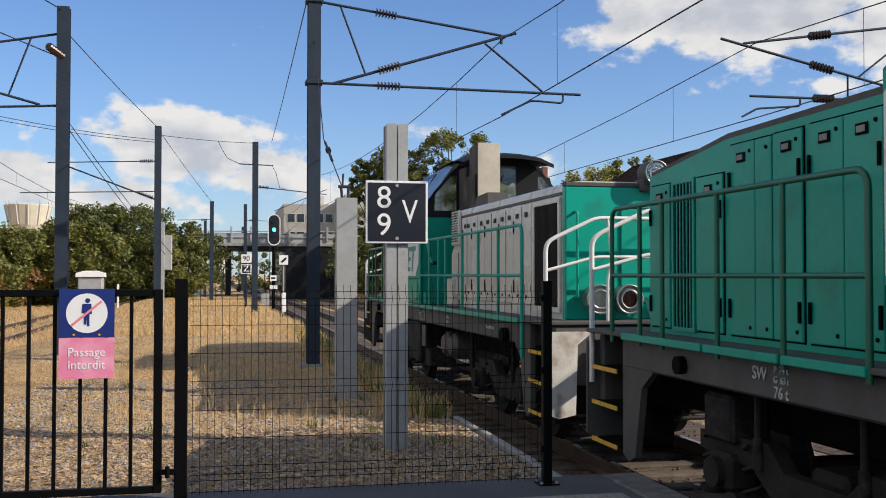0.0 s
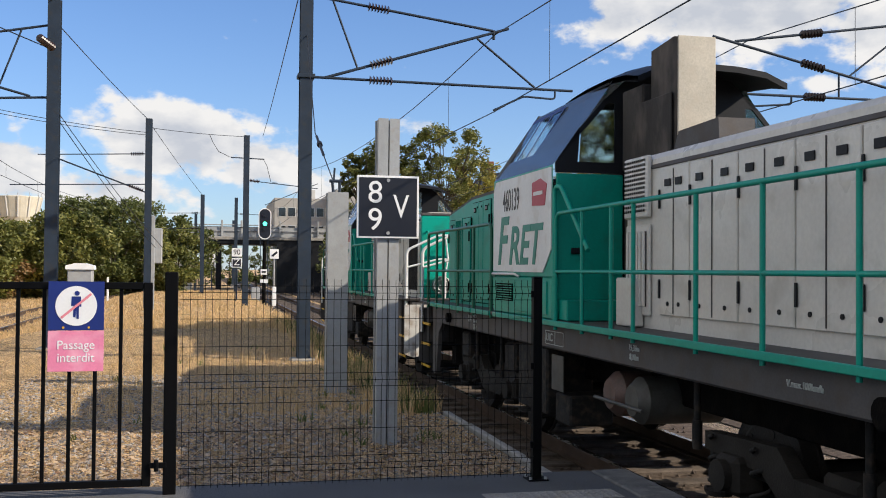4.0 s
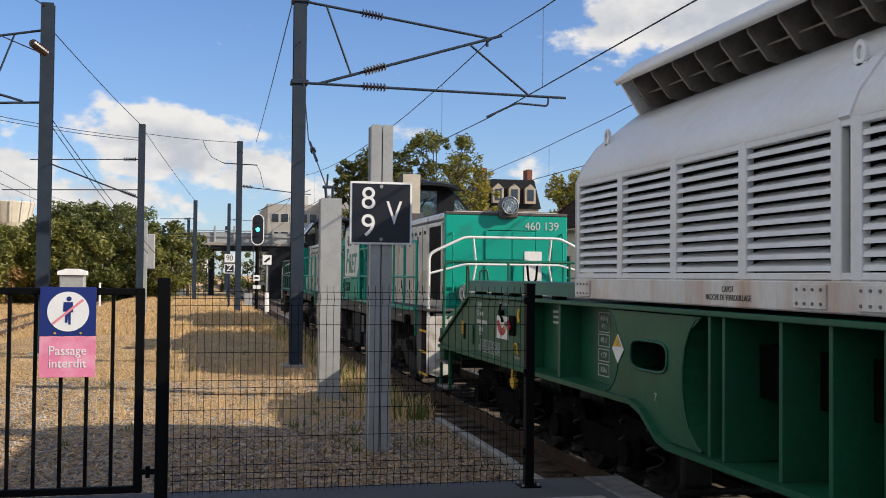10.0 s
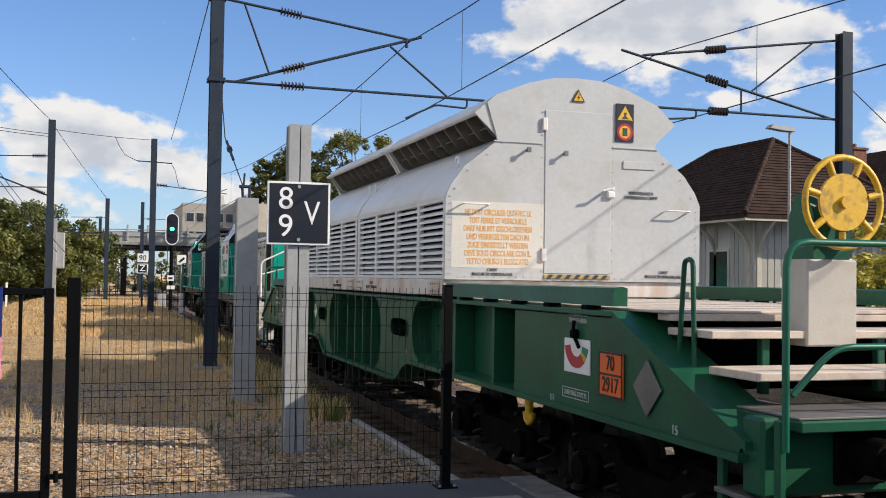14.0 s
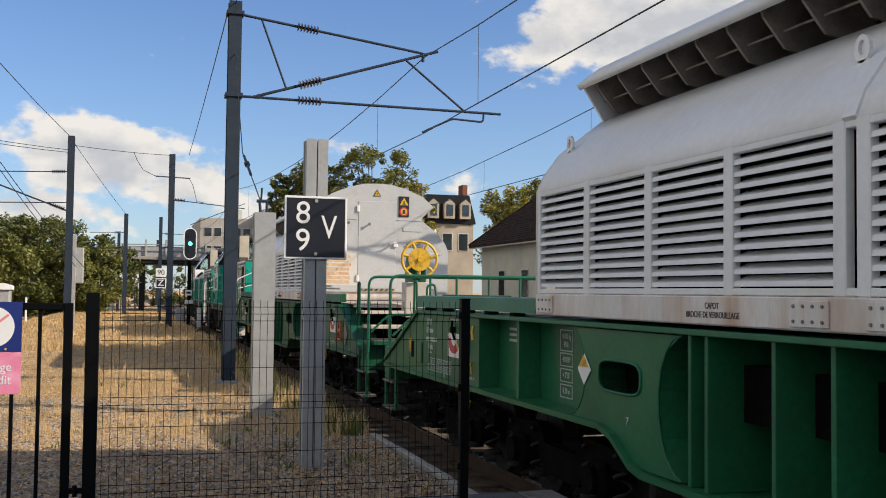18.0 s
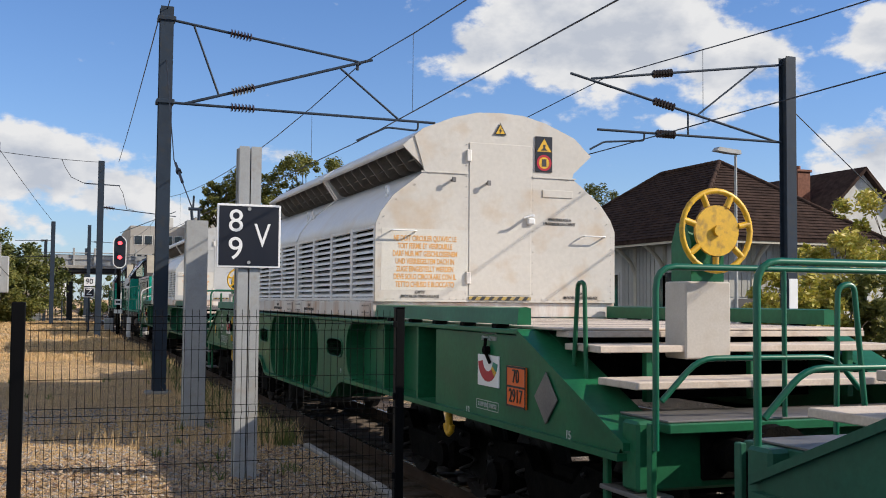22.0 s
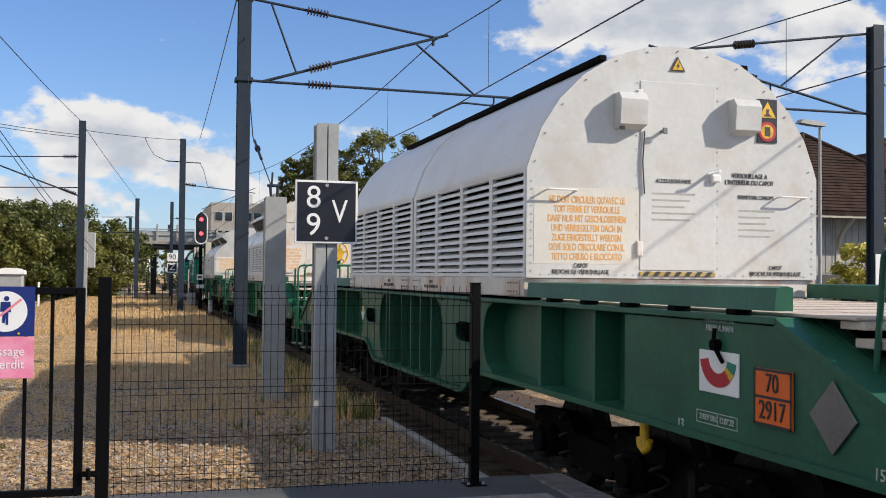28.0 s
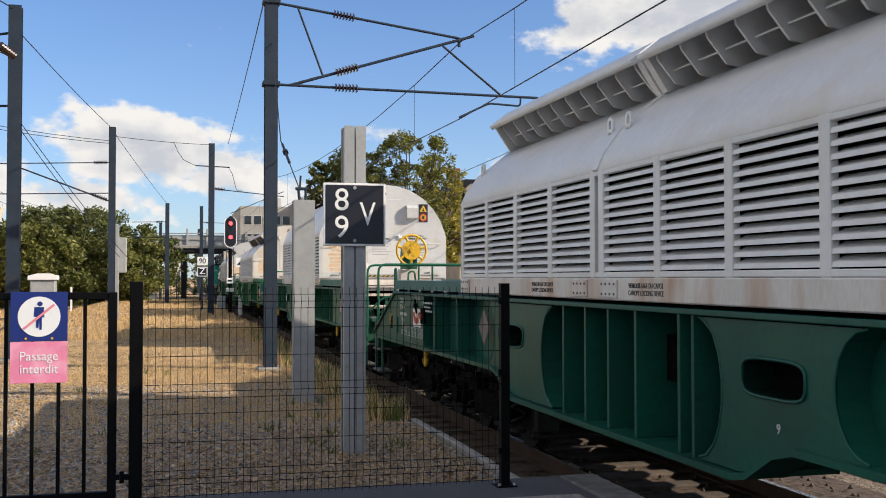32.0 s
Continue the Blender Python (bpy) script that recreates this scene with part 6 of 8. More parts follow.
    for sx in (-1, 1):
        for a, b in ((-4.78, -4.06), (-4.04, -3.36), (-3.34, -2.62), (-2.60, -1.86), (-1.84, -1.30)):
            d = part("hood_door", Shape().box(sx * hx, sx * (hx + 0.028), a, b, 1.64, 2.88, 0.008), GREY_DOOR, lh)
            for py in (a + 0.17, b - 0.17):
                part("latch", Shape().box(sx * (hx + 0.028), sx * (hx + 0.037), py - 0.055, py + 0.055, 2.72, 2.78, 0.002), ROOF_BLACK, d)
                part("lock_stud", Shape().cyl((sx * (hx + 0.026), py, 1.74), (sx * (hx + 0.036), py, 1.74), 0.018, 8), ROOF_BLACK, d)
            for z in (1.86, 2.62):
                part("hinge", Shape().box(sx * (hx + 0.028), sx * (hx + 0.042), b - 0.032, b - 0.006, z - 0.08, z + 0.08, 0.003), ROOF_BLACK, d)
            part("seam", Shape().box(sx * (hx + 0.027), sx * (hx + 0.031), (a + b) / 2 - 0.006, (a + b) / 2 + 0.006, 1.66, 2.86), DARK_GREY, d)
        ic = part("intake_panel", Shape().box(sx * hx, sx * (hx + 0.05), -1.10, -0.60, 2.48, 3.02, 0.012), GREY_DOOR, lh, "perforated grey intake box")
        ib = Shape()
        for i in range(12):
            for k in range(11):
                ya, za = -1.06 + k * 0.041, 2.53 + i * 0.04
                ib.box(sx * (hx + 0.05), sx * (hx + 0.0515), ya, ya + 0.022, za, za + 0.022)
        tagged(part("perforation", ib, FRAME_BLACK, ic), kind="stuff")
        vl = part("louvre_panel", Shape().box(sx * hx, sx * (hx + 0.03), -1.10, -0.60, 1.62, 2.42, 0.01), GREY_DOOR, lh)
        part("louvre_gap", Shape().box(sx * (hx + 0.03), sx * (hx + 0.031), -1.05, -0.66, 1.70, 2.36), UNDER_GREY, vl)
        for i in range(6):
            part("upright_slat", Shape().box(sx * (hx + 0.031), sx * (hx + 0.055), -1.045 + i * 0.068, -1.005 + i * 0.068, 1.70, 2.36, 0.006), GREY_DOOR, vl)
        part("equipment_box", Shape().box(sx * hx, sx * (hx + 0.12), -0.95, -0.60, 1.52, 1.95, 0.01), GREY_DOOR, lh)
        gr = part("radiator_grille", Shape().box(sx * (hx - 0.01), sx * (hx + 0.012), -5.80, -4.88, 1.60, 2.84, 0.006), ROOF_BLACK, lo, "dark rusty radiator grille")
        fr = Shape()
        for a, b, c, d in ((-5.84, -4.84, 2.82, 2.88), (-5.84, -4.84, 1.58, 1.64), (-5.84, -5.78, 1.6, 2.86), (-4.90, -4.84, 1.6, 2.86)):
            fr.box(sx * hx, sx * (hx + 0.03), a, b, c, d, 0.004)
        part("grille_frame", fr, GREY_DOOR, gr)
        bars = Shape()
        for i in range(26):
            bars.box(sx * (hx + 0.012), sx * (hx + 0.022), -5.76 + i * 0.033, -5.747 + i * 0.033, 1.64, 2.82)
        part("grille_mesh", bars, RUST, gr)
    part("roof_vent", Shape().prism([(-1.88, 3.06), (-1.86, 3.25), (-1.15, 3.23), (-1.05, 3.06)], 0, -0.95, -0.62), DARK_GREY, lo, "low grilled roof vent")
    part("silencer", Shape().box(-0.78, 1.10, -0.56, 0.42, 1.52, 3.02, 0.02), SOOT, lo, "sooty dark housing behind the cab")
    ex = part("exhaust", Shape().prism([(-0.97, 3.03), (-0.97, 4.10), (-0.90, 4.12), (-0.42, 4.08), (-0.42, 3.03)], 0, -0.87, -0.50), SOOT, lo, "tall soot-stained exhaust stack")
    part("rear_plate", Shape().box(-0.872, -0.498, -0.99, -0.972, 3.03, 4.11, 0.004).box(-0.502, -0.494, -0.97, -0.5, 3.03, 4.09), STACK, ex, "beige painted rear plate")
    part("heat_shield", Shape().box(-0.90, -0.88, -0.90, -0.24, 3.0, 3.62, 0.006).box(-0.90, -0.45, -0.29, 0.20, 3.0, 3.80, 0.02), SOOT, lo, "sooty perforated heat shield")
    part("horn", Shape().cyl((-0.40, 0.25, 4.16), (-0.40, 0.05, 4.16), 0.085, 12).cyl((-0.24, 0.25, 4.15), (-0.24, 0.05, 4.15), 0.07, 12).box(-0.45, -0.2, 0.15, 0.22, 4.05, 4.12, 0.02), TANK_GREY, lo)
    # rear face
    yf = Y0 - 0.02
    for a, b in ((-0.42, 0.06), (0.08, 0.62)):
        d = part("end_door", Shape().box(a, b, yf - 0.022, yf, 1.70, 2.74, 0.008), GREEN, lo)
        part("door_gap", Shape().box(a - 0.014, b + 0.014, yf - 0.003, yf, 1.686, 2.754), FRAME_BLACK, d)
        part("latch", Shape().box((a + b) / 2 - 0.07, (a + b) / 2 + 0.07, yf - 0.03, yf - 0.022, 2.62, 2.66, 0.002), ROOF_BLACK, d)
    part("white_plate", Shape().box(0.42, 0.72, yf - 0.034, yf - 0.024, 1.95, 2.42, 0.003), WHITE, lo)
    words(number, 0.19, WHITE_INK, on_back(0.74, yf - 0.003, 2.82), lo, "fleet_number", squeeze=0.95)
    for px in (-1.08, 1.08):
        part("corner_grab", Shape().tube([(px, yf, 2.70), (px, yf - 0.09, 2.70), (px, yf - 0.09, 1.75), (px, yf, 1.75)], 0.016, 6, 0.04), GREEN, lo)
    hl = part("headlamp", Shape().cyl((0, yf - 0.16, 3.14), (0, yf + 0.06, 3.14), 0.145, 24).box(-0.15, 0.15, yf - 0.10, yf + 0.15, 2.94, 3.08, 0.02), DARK_GREY, lo, "round top headlamp")
    part("lens", Shape().cyl((0, yf - 0.175, 3.14), (0, yf - 0.162, 3.14), 0.125, 24), LAMP_GLASS, hl)
    part("reflector", Shape().cyl((0, yf - 0.15, 3.14), (0, yf - 0.161, 3.14), 0.115, 20), CHROME, hl)
    for rr in (0.135, 0.09, 0.05):
        part("lamp_ring", Shape().tube([(rr * math.cos(2 * math.pi * i / 24), yf - 0.17, 3.14 + rr * math.sin(2 * math.pi * i / 24)) for i in range(25)], 0.008, 6), CHROME, hl)
    for px, mt in ((-0.82, CHROME), (-0.42, LAMP_RED), (0.42, LAMP_RED), (0.82, CHROME)):
        tl = part("marker_lamp", Shape().cyl((px, yf - 0.13, 1.74), (px, yf, 1.74), 0.165, 24), CHROME, lo, "round lamp with a chrome rim")
        part("lens", Shape().cyl((px, yf - 0.145, 1.74), (px, yf - 0.132, 1.74), 0.14, 20), LAMP_GLASS, tl)
        for rr in (0.155, 0.10):
            part("lamp_ring", Shape().tube([(px + rr * math.cos(2 * math.pi * i / 24), yf - 0.14, 1.74 + rr * math.sin(2 * math.pi * i / 24)) for i in range(25)], 0.011, 6), CHROME, tl)
        part("reflector", Shape().cyl((px, yf - 0.1315, 1.74), (px, yf - 0.125, 1.74), 0.135 if mt is CHROME else 0.09, 16), mt, tl)
    lg = part("logo_panel", Shape().box(-0.02, 0.62, yf - 0.03, yf - 0.004, 1.53, 1.76, 0.004), RED, lo, "crimson logo panel with a pale shape")
    part("logo_shape", Shape().prism([(0.1, 1.58), (0.5, 1.61), (0.52, 1.68), (0.14, 1.66)], 1, yf - 0.034, yf - 0.0305), WHITE, lg)
    # under the frame
    for sx in (-1, 1):
        part("battery_box", Shape().box(sx * 0.9, sx * 1.40, 0.95, 1.95, 0.45, 1.19, 0.02), UNDER_GREY, lo, "grey equipment box")
        part("battery_box", Shape().box(sx * 0.9, sx * 1.38, 0.40, 0.85, 0.40, 0.72, 0.02), UNDER_GREY, lo)
        part("data_plate", Shape().box(sx * 1.385, sx * 1.40, 0.45, 0.80, 0.76, 1.14, 0.004), TANK_GREY, lo)
        for y, tm in ((-0.62, TANK_RED), (-1.12, TANK_GREY)):
            tk = part("air_reservoir", Shape().cyl((sx * 0.55, y, 0.88), (sx * 1.28, y, 0.88), 0.215, 20).cyl((sx * 1.28, y, 0.88), (sx * 1.35, y, 0.88), 0.215, 20, 0.14), tm, lo, "dusty round-ended air tank")
            part("tank_strap", Shape().tube([(sx * 1.37, y - 0.28, 0.82), (sx * 1.37, y + 0.28, 0.82)], 0.02, 6), TANK_GREY, tk)
        for y in (3.2, 4.4, -2.1, -4.2):
            part("damper", Shape().cyl((sx * 1.25, y, 0.62), (sx * 1.25, y, 0.85), 0.04, 10).cyl((sx * 1.25, y, 0.85), (sx * 1.25, y, 1.18), 0.028, 10), UNDER_GREY, lo)
        for y in (2.7, 4.9, -4.9):
            part("sand_box", Shape().box(sx * 1.0, sx * 1.32, y - 0.22, y + 0.22, 0.75, 1.12, 0.03), UNDER_GREY, lo)
        part("port", Shape().cyl((sx * 1.44, -4.72, 1.28), (sx * 1.52, -4.72, 1.28), 0.09, 14), FRAME_BLACK, lo)
        part("port", Shape().cyl((sx * 1.44, 5.1, 1.32), (sx * 1.50, 5.1, 1.32), 0.07, 14), FRAME_BLACK, lo)
    words("V.max.100km/h", 0.065, WHITE_INK, on_left(-1.444, -3.9, 1.33), lo)
    words("UIC", 0.12, WHITE_INK, on_left(-1.444, 0.72, 1.32), lo)
    words("15,33m\n8,10m", 0.075, WHITE_INK, on_left(-1.444, -1.42, 1.33), lo)
    words("SW", 0.13, WHITE_INK, on_left(-1.444, 3.98, 1.36), lo)
    words("P  74 t\nG  63 t", 0.065, WHITE_INK, on_left(-1.444, 3.72, 1.37), lo)
    words("76 t", 0.11, WHITE_INK, on_left(-1.444, 3.72, 1.255), lo)
    f = Shape()
    for a, b, c, d in ((0.3, 0.85, 1.385, 1.39), (0.3, 0.85, 1.25, 1.255), (0.3, 0.305, 1.25, 1.39), (0.845, 0.85, 1.25, 1.39), (0.55, 0.555, 1.25, 1.39)):
        f.box(-1.446, -1.441, a, b, c, d)
    part("data_frame", f, WHITE_INK, lo)
    sets = bogie(lo, 3.75, 2.2, WHEEL_LOCO, 0.525, BOGIE_DUST) + bogie(lo, -3.75, 2.2, WHEEL_LOCO, 0.525, BOGIE_DUST)
    return lo, sets


# true breadth of the locomotive at a breadth of the drawing: middle, hood, footplate
BREADTH = ((0.0, 0.0), (0.6, 0.46), (1.18, 1.03), (1.5, 1.415), (2.0, 1.9))


def broad(x):
    a = abs(x)
    for (p, q), (r, w) in zip(BREADTH, BREADTH[1:]):
        if a <= r:
            break
    return math.copysign(q + (w - q) * (a - p) / (r - p), x)


def high(z):
    return z * 0.9793 if z < 1.2 else 2 + 1.031 * (z - 2)


def settle(lo, sets):
    """Brings the drawn locomotive to its real length, breadth and height; small parts move as they are."""
    for ob in lo.children_recursive:
        m = ob.matrix_basis.translation
        if ob in sets:
            ob.matrix_basis = pose(0, m.y * 1.05, 0.511)
            continue
        if m.length > 1e-6:
            ob.matrix_basis = Matrix.Translation((broad(m.x) - m.x, m.y * 0.05, high(m.z) - m.z)) @ ob.matrix_basis
            continue
        xs = [v.co.x for v in ob.data.vertices]
        mid, small = (min(xs) + max(xs)) / 2, max(xs) - min(xs) < 0.5
        under = ob.name.startswith(("bogie", "axle", "spring", "brake_rigging"))
        for v in ob.data.vertices:
            x = v.co.x
            nx = x if under else x + broad(mid) - mid if small else broad(x)
            v.co = (nx, v.co.y * 1.05, high(v.co.z))


ROLLING = []      # thing, its place at the start, wheelsets, radius


def rolling_copies(model, u, others, radius):
    ob, sets = model
    ROLLING.append((ob, u, sets, radius))
    for v in others:
        c = copy_thing(ob, pose(XC, v, 0))
        ROLLING.append((c, v, [o for o in c.children if o.name.startswith("wheelset")], radius))


locomotive = loco_model("teal green and grey diesel shunting locomotive with white panel", "460 139")
settle(*locomotive)
rolling_copies(locomotive, 2.24, [17.57], 0.511)
WAGON_GREEN, COVER_END = GREEN_BOTTLE, END_GREY
rolling_copies(wagon_model("hooded", True, False, "dark bottle green flat wagon with a white louvred vented cover", "narrow"), -15.49, [], 0.46)
WAGON_GREEN, COVER_END = GREEN_BRIGHT, END_CREAM
rolling_copies(wagon_model("hooded", True, False, "mid green flat wagon with a rust-stained white louvred cover", "narrow"), -36.43, [], 0.46)
WAGON_GREEN, COVER_END = GREEN_GREYED, END_WHITE
rolling_copies(wagon_model("round", True, False, "greyish green flat wagon with a white round-topped louvred cover", "wide"), -57.02, [], 0.46)
WAGON_GREEN, COVER_END = GREEN_TEAL, END_WHITE
rolling_copies(wagon_model("hooded", False, True, "dark teal flat wagon with white vented cover and front brake wheel", "turned"), -77.65, [], 0.46)


# ---- fence and gate at the platform end ----
FY, PZ = 7.70, 0.40
fence = thing("mesh_fence", "black welded wire mesh fence panel between two square posts", "fence")
for x, h in ((2.50, 1.545),):
    p = part("post", Shape().box(x - 0.035, x + 0.035, FY - 0.035, FY + 0.035, PZ, PZ + h, 0.006), FENCE_BLACK, fence)
    part("post_cap", Shape().box(x - 0.038, x + 0.038, FY - 0.038, FY + 0.038, PZ + h, PZ + h + 0.012, 0.004), FENCE_BLACK, p)
    part("base_plate", Shape().box(x - 0.08, x + 0.08, FY - 0.08, FY + 0.08, PZ, PZ + 0.012, 0.003), FENCE_BLACK, p)
    for dx, dy in ((-0.06, -0.06), (0.06, -0.06), (-0.06, 0.06), (0.06, 0.06)):
        part("bolt", Shape().cyl((x + dx, FY + dy, PZ + 0.012), (x + dx, FY + dy, PZ + 0.03), 0.012, 6), GALV, p)
mesh_panel = Shape()
for i in range(52):
    x = -0.15 + i * 0.0515
    pts = [(x, FY, PZ + 0.03)]
    for zf in (PZ + 0.13, PZ + 0.74, PZ + 1.38):
        pts += [(x, FY, zf), (x, FY - 0.035, zf + 0.05), (x, FY, zf + 0.1)]
    pts.append((x, FY, PZ + 1.53))
    mesh_panel.tube(pts, 0.0026, 4)
for z in (0.05, 0.13, 0.18, 0.23, 0.43, 0.63, 0.74, 0.79, 0.84, 1.04, 1.24, 1.38, 1.43, 1.48):
    y = FY - 0.035 if z in (0.18, 0.79, 1.43) else FY
    mesh_panel.tube([(-0.17, y - 0.004, PZ + z), (2.48, y - 0.004, PZ + z)], 0.0030, 4)
part("mesh_panel", mesh_panel, FENCE_BLACK, fence)
for z in (0.25, 0.85, 1.4):
    part("clip", Shape().box(2.44, 2.47, FY - 0.05, FY - 0.03, PZ + z, PZ + z + 0.05, 0.004), FENCE_BLACK, fence)

gate = thing("steel_gate", "black vertical bar steel gate with a lever lock", "gate")
gl, gr_ = -1.80, -0.36
gt = PZ + 1.50
part("hinge_post", Shape().box(-0.275, -0.185, FY - 0.045, FY + 0.045, PZ, PZ + 1.575, 0.006), FENCE_BLACK, gate)
part("latch_post", Shape().box(-1.98, -1.90, FY - 0.04, FY + 0.04, PZ, PZ + 1.56, 0.006), FENCE_BLACK, gate)
lf = Shape().box(gr_ - 0.06, gr_, FY - 0.03, FY + 0.03, PZ + 0.06, gt, 0.005).box(gl, gl + 0.06, FY - 0.03, FY + 0.03, PZ + 0.06, gt, 0.005)
lf.box(gl + 0.06, gr_ - 0.06, FY - 0.025, FY + 0.025, gt - 0.05, gt, 0.005).box(gl + 0.06, gr_ - 0.06, FY - 0.025, FY + 0.025, PZ + 0.06, PZ + 0.11, 0.005)
leaf = part("gate_frame", lf, FENCE_BLACK, gate)
for i in range(7):
    x = -1.60 + i * 0.171
    part("bar", Shape().box(x - 0.0125, x + 0.0125, FY - 0.0125, FY + 0.0125, PZ + 0.11, gt - 0.05, 0.002), FENCE_BLACK, gate)
lk = part("lock_case", Shape().box(-1.86, -1.66, FY - 0.045, FY + 0.02, PZ + 1.0, PZ + 1.15, 0.01), FENCE_BLACK, gate)
part("lever", Shape().cyl((-1.72, FY - 0.05, PZ + 1.10), (-1.72, FY - 0.09, PZ + 1.10), 0.015, 8).tube([(-1.72, FY - 0.09, PZ + 1.10), (-1.56, FY - 0.09, PZ + 1.095)], 0.011, 8), GALV, lk, "bright metal lever handle")
for z in (0.17,):
    part("hinge", Shape().cyl((-0.32, FY - 0.05, PZ + z), (-0.32, FY - 0.05, PZ + z + 0.08), 0.016, 8).box(-0.37, -0.25, FY - 0.05, FY - 0.03, PZ + z + 0.02, PZ + z + 0.06, 0.004), FENCE_BLACK, gate)
# further fence run to the west
fw = thing("bar_fence", "black vertical bar railing beyond the gate", "fence")
part("top_rail", Shape().box(-6.0, -1.99, FY - 0.02, FY + 0.02, gt - 0.05, gt, 0.004), FENCE_BLACK, fw)
part("bottom_rail", Shape().box(-6.0, -1.99, FY - 0.02, FY + 0.02, PZ + 0.08, PZ + 0.12, 0.004), FENCE_BLACK, fw)
for i in range(24):
    x = -2.12 - i * 0.165
    part("bar", Shape().box(x - 0.0125, x + 0.0125, FY - 0.0125, FY + 0.0125, PZ + 0.12, gt - 0.05, 0.002), FENCE_BLACK, fw)
for x in (-4.0, -6.0):
    part("post", Shape().box(x - 0.04, x + 0.04, FY - 0.04, FY + 0.04, PZ, PZ + 1.56, 0.005), FENCE_BLACK, fw)

# no-entry sign on the gate
sy = FY - 0.045
nx0, nx1, nz1, nz0 = -1.055, -0.685, 1.905, 1.28
ns = thing("no_entry_sign", "blue and pink sign with a crossed walking figure", "sign")
zm = nz0 + 0.285
part("blue_panel", Shape().box(nx0, nx1, sy - 0.004, sy, zm, nz1, 0.001), SIGN_BLUE, ns)
pk = part("pink_panel", Shape().box(nx0, nx1, sy - 0.004, sy, nz0, zm - 0.002, 0.001), SIGN_PINK, ns)
cxn, czn = (nx0 + nx1) / 2, (zm + nz1) / 2
disc = part("white_disc", Shape().cyl((cxn, sy - 0.004, czn), (cxn, sy - 0.007, czn), 0.138, 40), SIGN_WHITE, ns)
fig = Shape().cyl((cxn + 0.005, sy - 0.007, czn + 0.088), (cxn + 0.005, sy - 0.009, czn + 0.088), 0.017, 16)
fig.prism([(cxn - 0.03, czn + 0.066), (cxn + 0.03, czn + 0.066), (cxn + 0.034, czn - 0.005), (cxn + 0.018, czn - 0.005), (cxn + 0.018, czn - 0.09), (cxn + 0.003, czn - 0.09), (cxn, czn - 0.02), (cxn - 0.004, czn - 0.08), (cxn - 0.02, czn - 0.075), (cxn - 0.018, czn), (cxn - 0.034, czn)], 1, sy - 0.009, sy - 0.007)
part("symbol", fig, SIGN_BLUE, disc)
part("red_bar", Shape().box(-0.13, 0.13, -0.001, 0.001, -0.008, 0.008, 0, Matrix.Translation((cxn, sy - 0.0105, czn)) @ Matrix.Rotation(radians(-40), 4, "Y")), SIGN_RED, disc)
words("Passage\ninterdit", 0.088, SIGN_WHITE, on_back(cxn, sy - 0.006, (nz0 + zm) / 2 - 0.005), pk, squeeze=0.95, depth=0.001)
for x in (nx0 + 0.1, nx1 - 0.1):
    part("rivet", Shape().cyl((x, sy - 0.004, zm + 0.02), (x, sy - 0.008, zm + 0.02), 0.008, 8), YELLOW, ns)

# sign post with the black 89 V board
px, py = 1.71, 9.98
sp = thing("sign_post", "pale galvanised steel beam post in dry weeds", "post")
hb = Shape().beam(px - 0.055, py, 0.098, 0.20, FIELD - 0.1, 3.46, 0.012, 0.07)
part("beam", Shape().beam(px + 0.055, py, 0.098, 0.20, FIELD - 0.1, 3.46, 0.012, 0.07), GALV, sp)
part("beam", hb, GALV, sp)
bd = thing("number_board", "square black board with white 89 V figures", "sign")
by = py - 0.135
x0, x1, z0, z1 = 1.40, 2.00, 2.305, 2.905
part("panel", Shape().box(x0, x1, by, by + 0.02, z0, z1, 0.004), SIGN_WHITE, bd)
part("black_field", Shape().box(x0 + 0.02, x1 - 0.02, by - 0.004, by - 0.0005, z0 + 0.02, z1 - 0.02), SIGN_BLACK, bd)
words("8", 0.30, SIGN_WHITE, on_back(1.575, by - 0.005, 2.735), bd, squeeze=1.0, depth=0.002)
words("9", 0.30, SIGN_WHITE, on_back(1.575, by - 0.005, 2.475), bd, squeeze=1.0, depth=0.002)
words("V", 0.32, SIGN_WHITE, on_back(1.825, by - 0.005, 2.60), bd, squeeze=0.8, depth=0.002)
for x, z in ((1.70, 2.86), (1.70, 2.355)):
    part("bolt", Shape().cyl((x, by - 0.012, z), (x, by - 0.004, z), 0.017, 10), GALV, bd)

# short steel stub post with the anchor of a stay
qx, qy = 1.76, 14.3
st = thing("anchor_post", "stout pale grey steel anchor post", "post")
sb = Shape().beam(qx, qy, 0.28, 0.26, FIELD - 0.1, 3.06, 0.013, 0.26)
part("beam", sb, GALV, st)
part("bracket", Shape().tube([(qx - 0.05, qy, 3.0), (qx - 0.07, qy, 3.22)], 0.02, 6).tube([(qx + 0.03, qy, 3.0), (qx + 0.03, qy, 3.22)], 0.02, 6).cyl((qx - 0.11, qy, 3.22), (qx + 0.07, qy, 3.22), 0.022, 8).tube([(qx - 0.05, qy, 3.22), (qx - 0.04, qy, 3.40)], 0.014, 6), MAST_STEEL, st)


